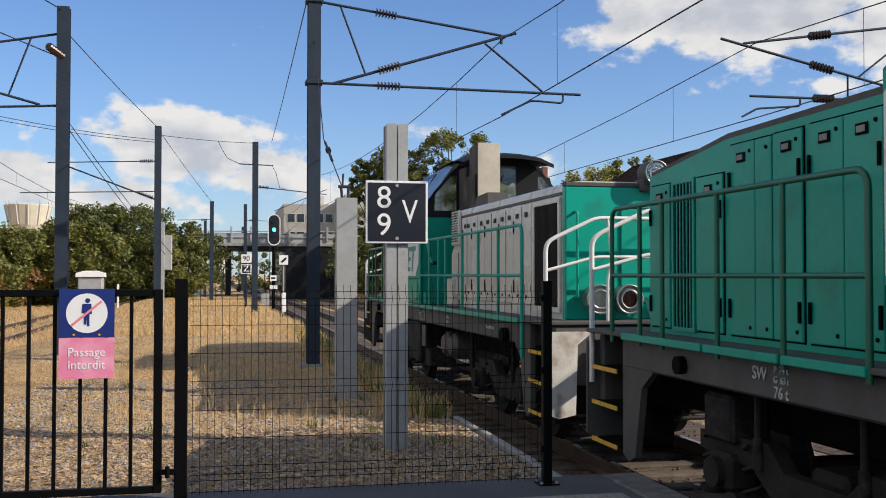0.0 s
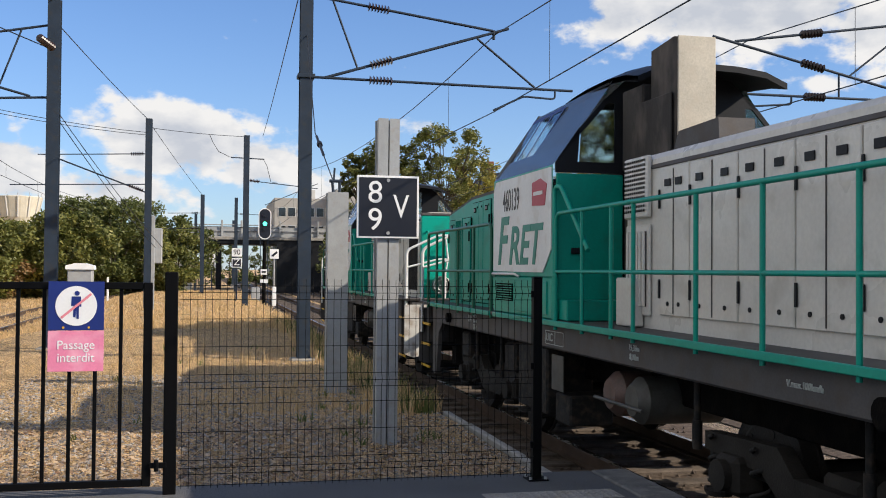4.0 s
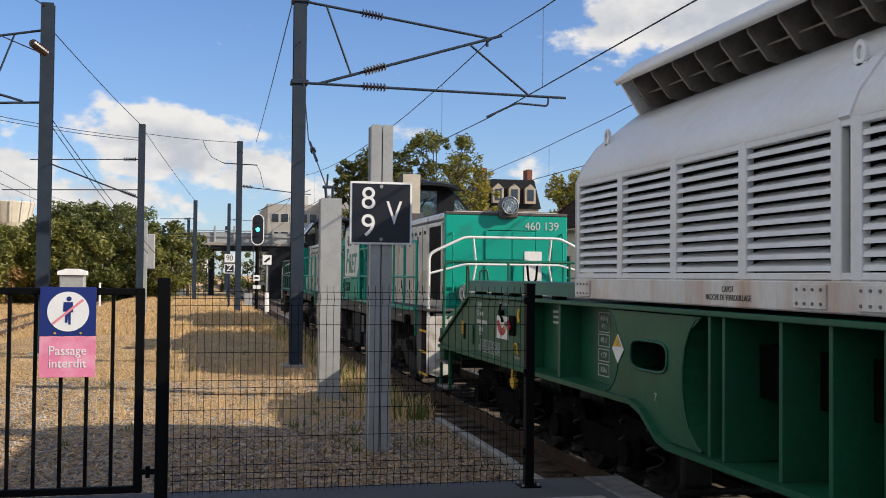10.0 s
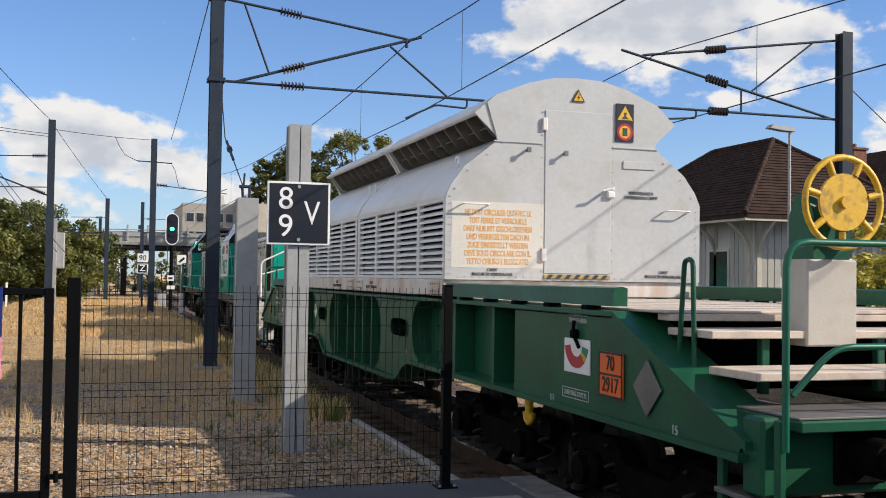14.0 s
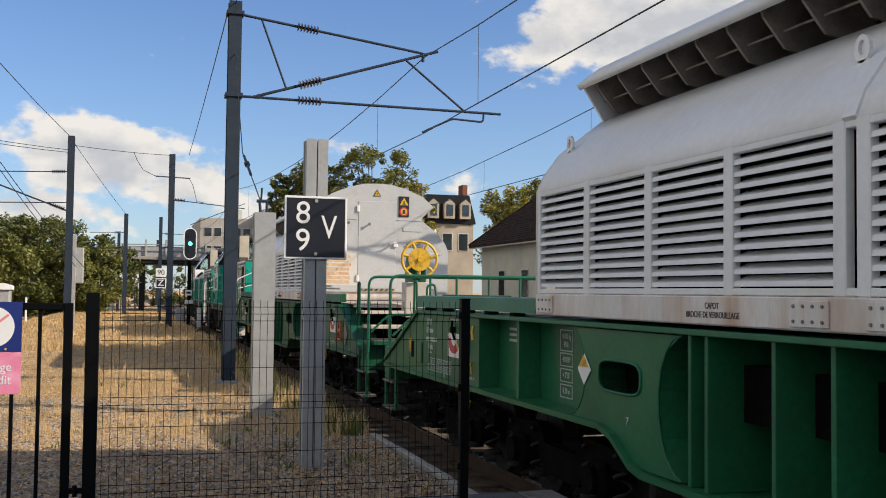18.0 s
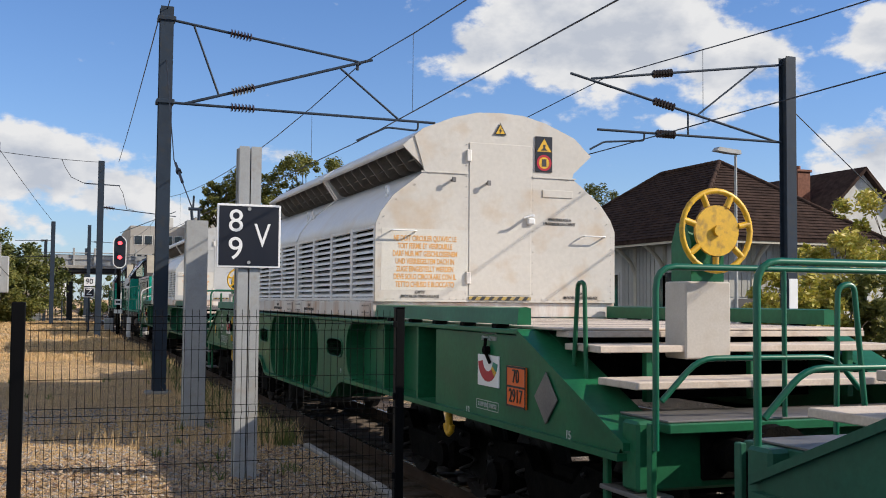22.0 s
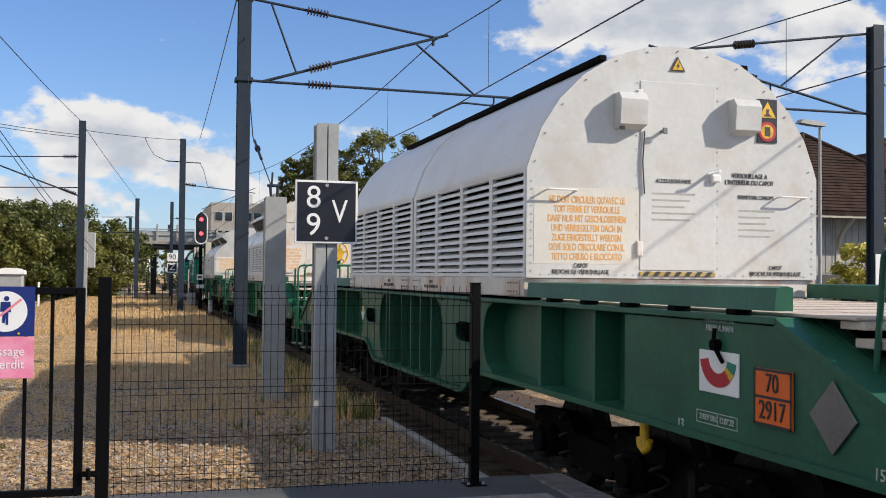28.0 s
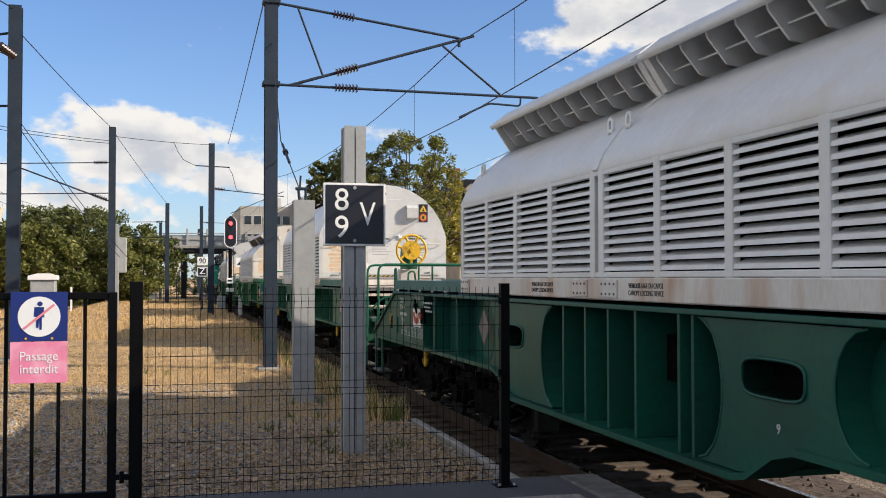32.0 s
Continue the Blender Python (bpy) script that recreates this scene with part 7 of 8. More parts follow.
# ---- catenary ----
def insulator(parent, a, b, name="insulator"):
    a, b = Vector(a), Vector(b)
    d = (b - a).normalized()
    u = d.orthogonal().normalized()
    w = d.cross(u)
    rings = [(0.0, 0.024)]
    for k in range(7):
        f = (k + 0.5) / 7
        rings += [(f - 0.055, 0.024), (f - 0.045, 0.088), (f + 0.02, 0.062), (f + 0.035, 0.024)]
    rings.append((1.0, 0.024))
    vs = [a.lerp(b, f) + (u * math.cos(math.pi * i / 6) + w * math.sin(math.pi * i / 6)) * r for f, r in rings for i in range(12)]
    s = Shape().add(vs, [(k * 12 + i, k * 12 + (i + 1) % 12, k * 12 + 12 + (i + 1) % 12, k * 12 + 12 + i) for k in range(len(rings) - 1) for i in range(12)])
    s.add(vs, [tuple(range(12))[::-1], tuple(range(len(vs) - 12, len(vs)))])
    return part(name, s, INSUL, parent, "dark ribbed insulator")


def h_mast(x, y, z0, z1, w, label, parent=None):
    m = thing("catenary_mast", label, "mast", "catenary masts")
    s = Shape().beam(x, y, w, w, z0, z1, 0.016, w * 0.3)
    part("column", s, MAST_STEEL, m)
    part("foundation", Shape().box(x - w, x + w, y - w, y + w, z0 - 0.3, z0 + 0.06, 0.02), CONCRETE, m)
    return m


def on(a, b, t):
    return Vector(a).lerp(Vector(b), t)


# main mast with its cantilever
M1 = (1.79, 19.5)
m1 = h_mast(M1[0], M1[1], FIELD - 0.02, 7.35, 0.235, "blue-grey steel H-section catenary mast with arms")
yy = M1[1]


def strut(parent, pts, r, name="arm_tube", mat_=None):
    return part(name, Shape().tube(pts, r, 8), mat_ or MAST_STEEL, parent)


top_a, top_b = (1.90, yy, 7.13), (5.40, yy, 6.67)
strut(m1, [top_a, top_b], 0.026)
insulator(m1, on(top_a, top_b, 0.30), on(top_a, top_b, 0.42))
low_a, low_b = (1.90, yy, 5.60), (7.04, yy, 5.57)
strut(m1, [low_a, low_b], 0.026)
insulator(m1, on(low_a, low_b, 0.21), on(low_a, low_b, 0.30))
dia_a, dia_b = (2.15, yy, 5.60), (5.72, yy, 6.73)
strut(m1, [dia_a, dia_b], 0.028)
insulator(m1, on(dia_a, dia_b, 0.24), on(dia_a, dia_b, 0.36))
strut(m1, [(2.28, yy, 7.08), (2.76, yy, 5.80)], 0.02)
strut(m1, [(5.09, yy, 6.50), (6.26, yy, 5.60)], 0.022)
part("steady_arm", Shape().tube([(6.68, yy, 5.57), (6.68, yy, 5.39), (6.03, yy, 5.42), (5.42, yy, 5.12)], 0.02, 8, 0.08), MAST_STEEL, m1)
for z in (7.13, 5.60):
    part("collar", Shape().box(M1[0] - 0.16, M1[0] + 0.16, yy - 0.15, yy + 0.15, z - 0.04, z + 0.04, 0.01), MAST_STEEL, m1)
part("clamp", Shape().tube([(5.42, yy, 6.68), (5.42, yy, 6.50)], 0.03, 6), MAST_STEEL, m1)
# stays from the mast to the stub post
part("stay_wire", Shape().tube([(M1[0], yy - 0.12, 6.35), (1.70, 16.8, 4.2), (1.71, 14.4, 3.24)], 0.009, 5), WIRE, m1)
part("turnbuckle", Shape().cyl((1.705, 16.6, 4.12), (1.707, 15.6, 3.72), 0.022, 8).cyl((1.707, 16.2, 3.96), (1.707, 16.1, 3.92), 0.045, 8), WIRE, m1)

# left mast, arms to the west
yy = 22.8
M2 = (-3.10, yy)
m2 = h_mast(M2[0], yy, FIELD - 0.02, 7.58, 0.25, "blue-grey steel H-section catenary mast with arms")
for a, b in (((-3.2, yy, 7.02), (-6.9, yy, 6.30)), ((-3.2, yy, 5.52), (-7.2, yy, 5.30)), ((-3.56, yy, 5.53), (-7.0, yy, 6.45))):
    strut(m2, [a, b], 0.026)
    insulator(m2, on(a, b, 0.50), on(a, b, 0.62))
strut(m2, [(-3.74, yy, 6.91), (-4.17, yy, 5.70)], 0.02)
insulator(m2, (-3.1, yy - 0.3, 6.5), (-3.3, yy - 0.8, 6.6))

# masts further off
M3, M4, M5, M6 = (-2.24, 43.0), (1.77, 48.0), (-0.21, 70.0), (2.2, 79.0)
for (x, y), h, w in ((M3, 7.95, 0.26), (M4, 8.05, 0.26), (M5, 6.85, 0.26), (M6, 7.3, 0.24), ((-0.75, 84), 6.3, 0.22), ((3.0, 118), 7.4, 0.25)):
    m = h_mast(x, y, 0.2, h, w, "blue-grey steel catenary mast further down the line")
    s = -1 if x < 0 else 1
    for z, l in ((h - 1.2, 2.2), (h - 2.2, 3.2)):
        if (x, y) in (M3, M4):
            continue
        strut(m, [(x, y, z), (x + s * l, y, z - 0.05)], 0.02)
        insulator(m, (x + s * 0.3, y, z), (x + s * 0.7, y, z - 0.02))
    if (x, y) == M3:
        strut(m, [(x - 0.1, y, 5.02), (-5.7, y, 6.28)], 0.03)
        insulator(m, (x - 0.2, y, 5.08), (x - 0.75, y, 5.28))
        strut(m, [(x - 0.1, y, 6.55), (-6.4, y, 6.40)], 0.02)
        insulator(m, (x - 0.2, y, 6.55), (x - 0.7, y, 6.53))
        strut(m, [(x - 0.1, y, 5.34), (-7.4, y, 5.20)], 0.02)
    if (x, y) == M4:
        part("jumper", Shape().tube([(x - 1.65, y, 8.06), (x - 1.5, y, 7.7), (x - 1.24, y, 7.29), (x - 0.75, y, 7.06), (x - 0.1, y, 7.02), (x + 0.74, y, 7.01), (x + 0.92, y, 6.7), (x + 1.1, y, 5.98), (x + 1.4, y, 5.93)], 0.014, 5), WIRE, m)
        strut(m, [(x - 0.7, y, 7.04), (x + 0.8, y, 7.0)], 0.025)
        strut(m, [(x, y, 6.02), (5.0, y, 5.72)], 0.02)
        insulator(m, (x + 0.15, y, 6.02), (x + 0.6, y, 5.98))
        strut(m, [(x + 0.85, y, 4.92), (5.0, y, 5.95)], 0.016)

# mast beyond the second track
yy = 18.3
M7 = (14.66, yy)
m7 = h_mast(M7[0], yy, 0.30, 7.32, 0.25, "blue-grey steel H-section catenary mast beside the station")
ta, tb = (14.54, yy, 7.15), (9.92, yy, 6.47)
strut(m7, [ta, tb], 0.026)
insulator(m7, on(ta, tb, 0.60), on(ta, tb, 0.70))
la, lb = (14.5, yy, 5.47), (10.05, yy, 5.46)
strut(m7, [la, lb], 0.026)
insulator(m7, on(la, lb, 0.60), on(la, lb, 0.70))
da, db = (14.38, yy, 5.47), (9.45, yy, 6.54)
strut(m7, [da, db], 0.028)
insulator(m7, on(da, db, 0.52), on(da, db, 0.62))
strut(m7, [(13.88, yy, 7.04), (12.4, yy, 5.92)], 0.02)
strut(m7, [(12.16, yy, 5.95), (12.16, yy, 5.47)], 0.02)
part("steady_arm", Shape().tube([(11.12, yy, 5.46), (11.12, yy, 5.30), (10.2, yy, 5.22), (9.88, yy, 5.05)], 0.02, 8, 0.06), MAST_STEEL, m7)
part("label_plate", Shape().box(M7[0] - 0.11, M7[0] + 0.11, yy - 0.15, yy - 0.13, 1.85, 2.55, 0.004), SIGN_WHITE, m7)
part("back_stay", Shape().tube([(M7[0] + 0.1, yy, 6.2), (M7[0] + 9, yy + 1.0, -0.2 + 0.6)], 0.012, 5), WIRE, m7)

# wires: contact and messenger over each track, with droppers
def catenary(name, xs, ys, zc, zm_, label, r=0.011):
    w = thing(name, label, "overhead wire", "overhead wires")
    contact = [(x, y, zc) for x, y in zip(xs, ys)]
    part("contact_wire", Shape().tube(contact, r, 5), WIRE, w)
    mp = []
    for (xa, ya), (xb, yb) in zip(zip(xs, ys), list(zip(xs, ys))[1:]):
        for i in range(9):
            t = i / 8
            mp.append((xa + (xb - xa) * t, ya + (yb - ya) * t, zm_ - 0.85 * 4 * t * (1 - t) * min(1, (yb - ya) / 50)))
    part("messenger_wire", Shape().tube(mp, r, 5), WIRE, w)
    for (xa, ya), (xb, yb) in zip(zip(xs, ys), list(zip(xs, ys))[1:]):
        n = max(2, int((yb - ya) / 6.5))
        for i in range(n):
            t = (i + 0.5) / n
            zt_ = zm_ - 0.85 * 4 * t * (1 - t) * min(1, (yb - ya) / 50)
            part("dropper", Shape().tube([(xa + (xb - xa) * t, ya + (yb - ya) * t, zc), (xa + (xb - xa) * t, ya + (yb - ya) * t, zt_)], 0.005, 4), WIRE, w)


catenary("overhead_line", [5.15, 5.1, 5.45, 4.7, 5.1, 4.9], [-32, -8, 19.5, 48, 79, 118], 5.10, 6.60, "thin dark overhead contact and messenger wires")
catenary("overhead_line", [9.7, 10.2, 9.75, 10.1], [-30, 18.3, 70, 130], 5.05, 6.50, "thin dark overhead contact and messenger wires")
catenary("overhead_line", [-6.7, -7.1, -6.7, -7.0], [-28, 22.8, 70, 130], 5.2, 6.4, "thin dark overhead contact and messenger wires")
fe = thing("feeder_wires", "slack feeder wires between the masts", "overhead wire", "overhead wires")


def span(a, b, sag, r=0.012):
    a, b = Vector(a), Vector(b)
    part("wire", Shape().tube([a.lerp(b, i / 10) - Vector((0, 0, sag * 4 * (i / 10) * (1 - i / 10))) for i in range(11)], r, 5), WIRE, fe)


span((M2[0], M2[1], 7.12), (M3[0] - 0.12, M3[1], 8.0), 0.05)
span((M3[0] - 0.12, M3[1], 8.0), (M5[0], M5[1], 6.8), 0.08)
span((-14, -6, 11.0), (M2[0], M2[1], 7.5), 0.6)
span((-14, 2, 9.6), (M2[0], M2[1], 6.5), 0.5)
span((1.70, 19.5, 7.35), (M4[0] + 0.72, M4[1], 8.05), 0.1)
span((M3[0], M3[1], 7.6), (M4[0], M4[1], 8.0), 0.05)
span((-12, 30, 7.8), (M3[0], M3[1], 7.4), 0.35)
span((-12, 30.5, 7.7), (M3[0], M3[1], 7.3), 0.35)
span((M2[0], M2[1], 5.2), (-1.4, 31, 2.6), 0.1, 0.009)
span((M2[0] + 0.1, M2[1], 5.2), (-1.2, 31, 2.6), 0.1, 0.009)
span((1.79, 19.5, 7.3), (1.5, -10, 9.0), 0.2, 0.009)

# ---- colour light signal and lineside signs ----
sgx, sgy, sgz = 3.17, 58.0, 4.50
sig = thing("railway_signal", "colour light railway signal with an oval black head", "signal")
part("post", Shape().cyl((sgx, sgy + 0.2, 0.0), (sgx, sgy + 0.2, 3.6), 0.10, 12), FRAME_BLACK, sig)
n = 28


def stadium(w, h):
    return [(sgx + w * math.cos(a), sgz + (h - w) * (1 if math.sin(a) >= 0 else -1) + w * math.sin(a)) for a in (2 * math.pi * (i + 0.5) / n for i in range(n))]


part("head", Shape().prism(stadium(0.33, 0.84), 1, sgy, sgy + 0.12), SIGN_BLACK, sig)
part("white_border", Shape().sheet(stadium(0.345, 0.855), stadium(0.30, 0.81), 1, sgy - 0.012, sgy - 0.002), SIGN_WHITE, sig)
for z, m in ((0.48, GLOW_RED), (0.0, GLOW_GREEN), (-0.28, GLOW_RED)):
    part("lamp_hood", Shape().cyl((sgx, sgy, sgz + z), (sgx, sgy - 0.05, sgz + z), 0.13, 16), SIGN_BLACK, sig)
    part("lens", Shape().cyl((sgx, sgy - 0.05, sgz + z), (sgx, sgy - 0.06, sgz + z), 0.105, 16), m, sig)
# added mask: slides over always-lit lenses to stand in for lamps switching
shutter = part("shutter", Shape().cyl((sgx, sgy - 0.065, sgz + 0.48), (sgx, sgy - 0.075, sgz + 0.48), 0.118, 18).cyl((sgx, sgy - 0.065, sgz - 0.28), (sgx, sgy - 0.075, sgz - 0.28), 0.118, 18).box(sgx + 0.12, sgx + 0.135, sgy - 0.075, sgy - 0.065, sgz - 0.32, sgz + 0.52).box(sgx, sgx + 0.13, sgy - 0.074, sgy - 0.066, sgz + 0.46, sgz + 0.5).box(sgx, sgx + 0.13, sgy - 0.074, sgy - 0.066, sgz - 0.3, sgz - 0.26), SIGN_BLACK, sig, "added dark mask sliding over the lit lenses")
SHUT, SWITCH = 0.28, 19.75
part("ladder", Shape().tube([(sgx - 0.2, sgy + 0.45, 0.1), (sgx - 0.2, sgy + 0.45, 3.7)], 0.02, 5).tube([(sgx + 0.2, sgy + 0.45, 0.1), (sgx + 0.2, sgy + 0.45, 3.7)], 0.02, 5), MAST_STEEL, sig)
part("cabinet", Shape().box(sgx - 0.7, sgx - 0.25, sgy - 0.2, sgy + 0.2, 0.1, 1.0, 0.03), GALV, sig)
part("name_plate", Shape().box(sgx - 0.2, sgx + 0.15, sgy + 0.05, sgy + 0.08, 1.7, 2.0, 0.004), SIGN_WHITE, sig)
part("plate_bar", Shape().box(sgx - 0.14, sgx + 0.08, sgy + 0.04, sgy + 0.048, 1.8, 1.9), SIGN_BLACK, sig)
part("plate", Shape().box(sgx - 0.22, sgx + 0.2, sgy + 0.05, sgy + 0.08, 1.25, 1.45, 0.004), SIGN_WHITE, sig)
ax = 3.5
sg = thing("arrow_sign", "white square sign with a black slanting mark on a post", "sign")
part("post", Shape().cyl((ax, 55.0, 0.0), (ax, 55.0, 2.7), 0.04, 8), GALV, sg)
pnl = part("panel", Shape().box(ax - 0.23, ax + 0.23, 54.9, 54.93, 2.55, 3.05, 0.004), SIGN_WHITE, sg)
part("mark", Shape().prism([(ax - 0.16, 2.70), (ax - 0.05, 2.66), (ax + 0.17, 2.86), (ax + 0.12, 2.95), (ax - 0.06, 2.80)], 1, 54.88, 54.898), SIGN_BLACK, pnl)
part("foot_marker", Shape().box(ax - 0.1, ax + 0.1, 54.6, 54.75, 0.1, 1.1, 0.02), SIGN_WHITE, sg)


def speed_board(x, y, z, w, label):
    b = thing("speed_board", label, "sign", "speed boards")
    part("post", Shape().cyl((x, y + 0.05, 0.0), (x, y + 0.05, z + w), 0.05, 8), MAST_STEEL, b)
    up = part("upper_panel", Shape().box(x - w / 2, x + w / 2, y, y + 0.02, z + 0.06, z + 0.06 + w * 0.85, 0.003), SIGN_WHITE, b)
    words("90", w * 0.75, SIGN_BLACK, on_back(x, y - 0.006, z + 0.06 + w * 0.42), up, squeeze=0.95)
    lw = part("lower_panel", Shape().box(x - w / 2, x + w / 2, y, y + 0.02, z - w, z - 0.02, 0.003), SIGN_WHITE, b)
    part("black_field", Shape().box(x - w * 0.42, x + w * 0.42, y - 0.008, y - 0.001, z - w * 0.92, z - 0.02 - w * 0.08), SIGN_BLACK, lw)
    words("Z", w * 0.85, SIGN_WHITE, on_back(x, y - 0.012, z - w * 0.5), lw, squeeze=1.1)


speed_board(1.62, 56.0, 2.60, 0.52, "white 90 board above a black Z board on a post")
speed_board(0.55, 92.0, 2.75, 0.56, "white 90 board above a black Z board on a post")


# ---- field: boxes, dry grass, weeds ----
cb = thing("lineside_cabinet", "pale grey lineside cabinet with a sloping lid", "cabinet")
cx, cy = -3.75, 34.0
part("body", Shape().box(cx - 0.36, cx + 0.36, cy - 0.3, cy + 0.3, 0.3, 1.95, 0.03), GALV, cb)
part("lid", Shape().prism([(cx - 0.42, 1.95), (cx - 0.41, 2.07), (cx - 0.15, 2.14), (cx + 0.15, 2.14), (cx + 0.41, 2.07), (cx + 0.42, 1.95)], 1, cy - 0.36, cy + 0.36), SIGN_WHITE, cb)
c2 = thing("equipment_box", "pale grey equipment box fixed beside a mast", "cabinet")
part("body", Shape().box(-2.08, -1.68, 43.0, 43.4, 2.2, 3.6, 0.03), GALV, c2)
part("pole", Shape().box(-2.10, -1.96, 42.9, 43.0, 0.2, 4.1, 0.01), GALV, c2)
for x, y, h in ((-2.2, 45, 1.3), (-5.2, 60, 1.2)):
    mp_ = thing("marker_post", "slim white marker post in the grass", "post")
    part("stake", Shape().box(x - 0.05, x + 0.05, y - 0.05, y + 0.05, 0.2, 0.3 + h, 0.01), SIGN_WHITE, mp_)


def tufts(name, rnd, count, area, hmin, hmax, material, label, clump=7, lean=0.35, width=0.006, skip=None):
    s = Shape()
    for _ in range(count):
        x, y = rnd.uniform(area[0], area[1]), area[2] + (area[3] - area[2]) * rnd.random() ** 1.5
        if skip and skip(x, y):
            continue
        z = ground_height(x, y) - 0.01
        k = 1 + (y - 8) / 28
        for _ in range(clump):
            h = rnd.uniform(hmin, hmax)
            a, l = rnd.uniform(0, 6.28), rnd.uniform(0.1, lean) * h
            bx, by_ = x + rnd.uniform(-0.05, 0.05) * k, y + rnd.uniform(-0.05, 0.05) * k
            w = width * k * rnd.uniform(0.7, 1.3)
            tx, ty = bx + l * math.cos(a), by_ + l * math.sin(a)
            px_, py_ = -math.sin(a) * w, math.cos(a) * w
            mx, my = bx + 0.35 * (tx - bx), by_ + 0.35 * (ty - by_)
            s.add([(bx - w, by_, z), (bx + w, by_, z), (mx + w * 0.7, my, z + h * 0.6), (mx - w * 0.7, my, z + h * 0.6), (tx, ty, z + h)], [(0, 1, 2, 3), (3, 2, 4)])
    return tagged(part(name, s, material), label, "grass", kind="stuff")


rnd = random.Random(11)
patchy = lambda x, y: noise.noise((x * 0.45, y * 0.45, 7)) < -0.05
tufts("dry_grass", rnd, 5200, (-9, 2.6, 8.3, 36), 0.015, 0.06, STRAW, "short dry straw-coloured grass", clump=6, lean=1.8, width=0.004, skip=patchy)
tufts("dry_grass_mid", rnd, 1700, (-7, 2.6, 12.5, 34), 0.02, 0.09, STRAW, "dry straw-coloured grass tufts", clump=7, lean=1.7, width=0.003, skip=lambda x, y: noise.noise((x * 0.35, y * 0.35, 4)) < 0.12)
# straw litter lying on the ground
s = Shape()
for _ in range(30000):
    x, y = rnd.uniform(-4.5, 2.6), 8.02 + 13 * rnd.random() ** 1.6
    z = ground_height(x, y) + rnd.uniform(0.003, 0.02)
    a, r = rnd.uniform(0, 6.28), rnd.uniform(0.02, 0.06)
    u, v = Vector((math.cos(a), math.sin(a), rnd.uniform(-0.25, 0.25))) * r, Vector((-math.sin(a), math.cos(a), rnd.uniform(-0.3, 0.3))) * rnd.uniform(0.004, 0.011)
    c = Vector((x, y, z))
    s.add([c - u, c + v, c + u, c - v], [(0, 1, 2, 3)])
tagged(part("straw_litter", s, STRAW), "flattened dry straw on the ground", "straw", kind="stuff")
tufts("dry_grass_far", rnd, 4200, (-14, 3.0, 30, 85), 0.05, 0.18, STRAW, "tall dry straw-coloured grass", clump=7, lean=1.1, width=0.006)
tufts("dry_stalks", rnd, 300, (-1.6, 2.62, 12.2, 24), 0.10, 0.30, STRAW, "tall dry stalks along the old platform edge", clump=5, lean=0.5, width=0.0022)
tufts("green_weeds", rnd, 60, (-2, 2.65, 9.3, 24), 0.04, 0.14, WEED, "scattered green weeds", clump=8, lean=1.3, width=0.007, skip=lambda x, y: x < 1.0 and noise.noise((x * 0.6, y * 0.6, 2)) < 0.2)
tufts("edge_weeds", rnd, 260, (2.15, 2.74, 12.0, 32), 0.08, 0.30, WEED, "green and dry weeds along the old platform edge", clump=8, lean=0.9, width=0.005)
tufts("edge_straw", rnd, 300, (2.0, 2.74, 11.8, 36), 0.08, 0.34, STRAW, "dry stalks along the old platform edge", clump=7, lean=0.6, width=0.004)
# fallen leaves behind the fence
s = Shape()
for _ in range(6000):
    x, y = rnd.uniform(-2.4, 2.65), 8.02 + 3.6 * rnd.random() ** 1.7
    z = ground_height(x, y) + rnd.uniform(0.005, 0.035)
    a, r, t = rnd.uniform(0, 6.28), rnd.uniform(0.014, 0.036), rnd.uniform(-0.5, 0.5)
    u = Vector((math.cos(a), math.sin(a), t)) * r
    v = Vector((-math.sin(a), math.cos(a), rnd.uniform(-0.5, 0.5))) * r * 0.6
    c = Vector((x, y, z))
    s.add([c - u, c + v, c + u, c - v], [(0, 1, 2, 3)])
tagged(part("fallen_leaves", s, FALLEN), "dry brown fallen leaves on gravel", "leaves", kind="stuff")
# gravel
s = Shape()
for _ in range(20000):
    x, y = rnd.uniform(-2.6, 2.7), 8.0 + 9 * rnd.random() ** 1.7
    z = ground_height(x, y)
    r = rnd.uniform(0.009, 0.034) * rnd.uniform(0.6, 1)
    s.add([(x + r, y, z), (x, y + r * rnd.uniform(.6, 1), z), (x - r, y, z), (x, y - r * rnd.uniform(.6, 1), z), (x, y, z + r * rnd.uniform(.5, .9))], [(0, 1, 4), (1, 2, 4), (2, 3, 4), (3, 0, 4)])
tagged(part("gravel", s, STONES), "small grey and brown gravel stones", "gravel", kind="stuff")


# ---- trees and hedges ----
def leaves(s, rnd, c, r, count, size):
    """A clump of small leaf blades round c."""
    g = np.random.default_rng(rnd.randrange(1 << 30))

    def unit(v):
        return v / np.maximum(np.linalg.norm(v, axis=1, keepdims=True), 1e-6)
    p = np.array(c) + unit(g.normal(size=(count, 3)) * (1, 1, 0.8)) * r * g.random((count, 1)) ** 0.4
    a = unit(g.normal(size=(count, 3)) * (1, 1, 0.6))
    b = unit(np.cross(a, g.normal(size=(count, 3))))
    k = size * g.uniform(0.6, 1.3, (count, 1))
    q = np.stack([p - a * k, p + b * k * 0.42, p + a * k, p - b * k * 0.42], 1).reshape(-1, 3)
    o = len(s.v)
    s.v += [tuple(v) for v in q.tolist()]
    s.f += [(o + 4 * i, o + 4 * i + 1, o + 4 * i + 2, o + 4 * i + 3) for i in range(count)]
    s.s += [False] * count


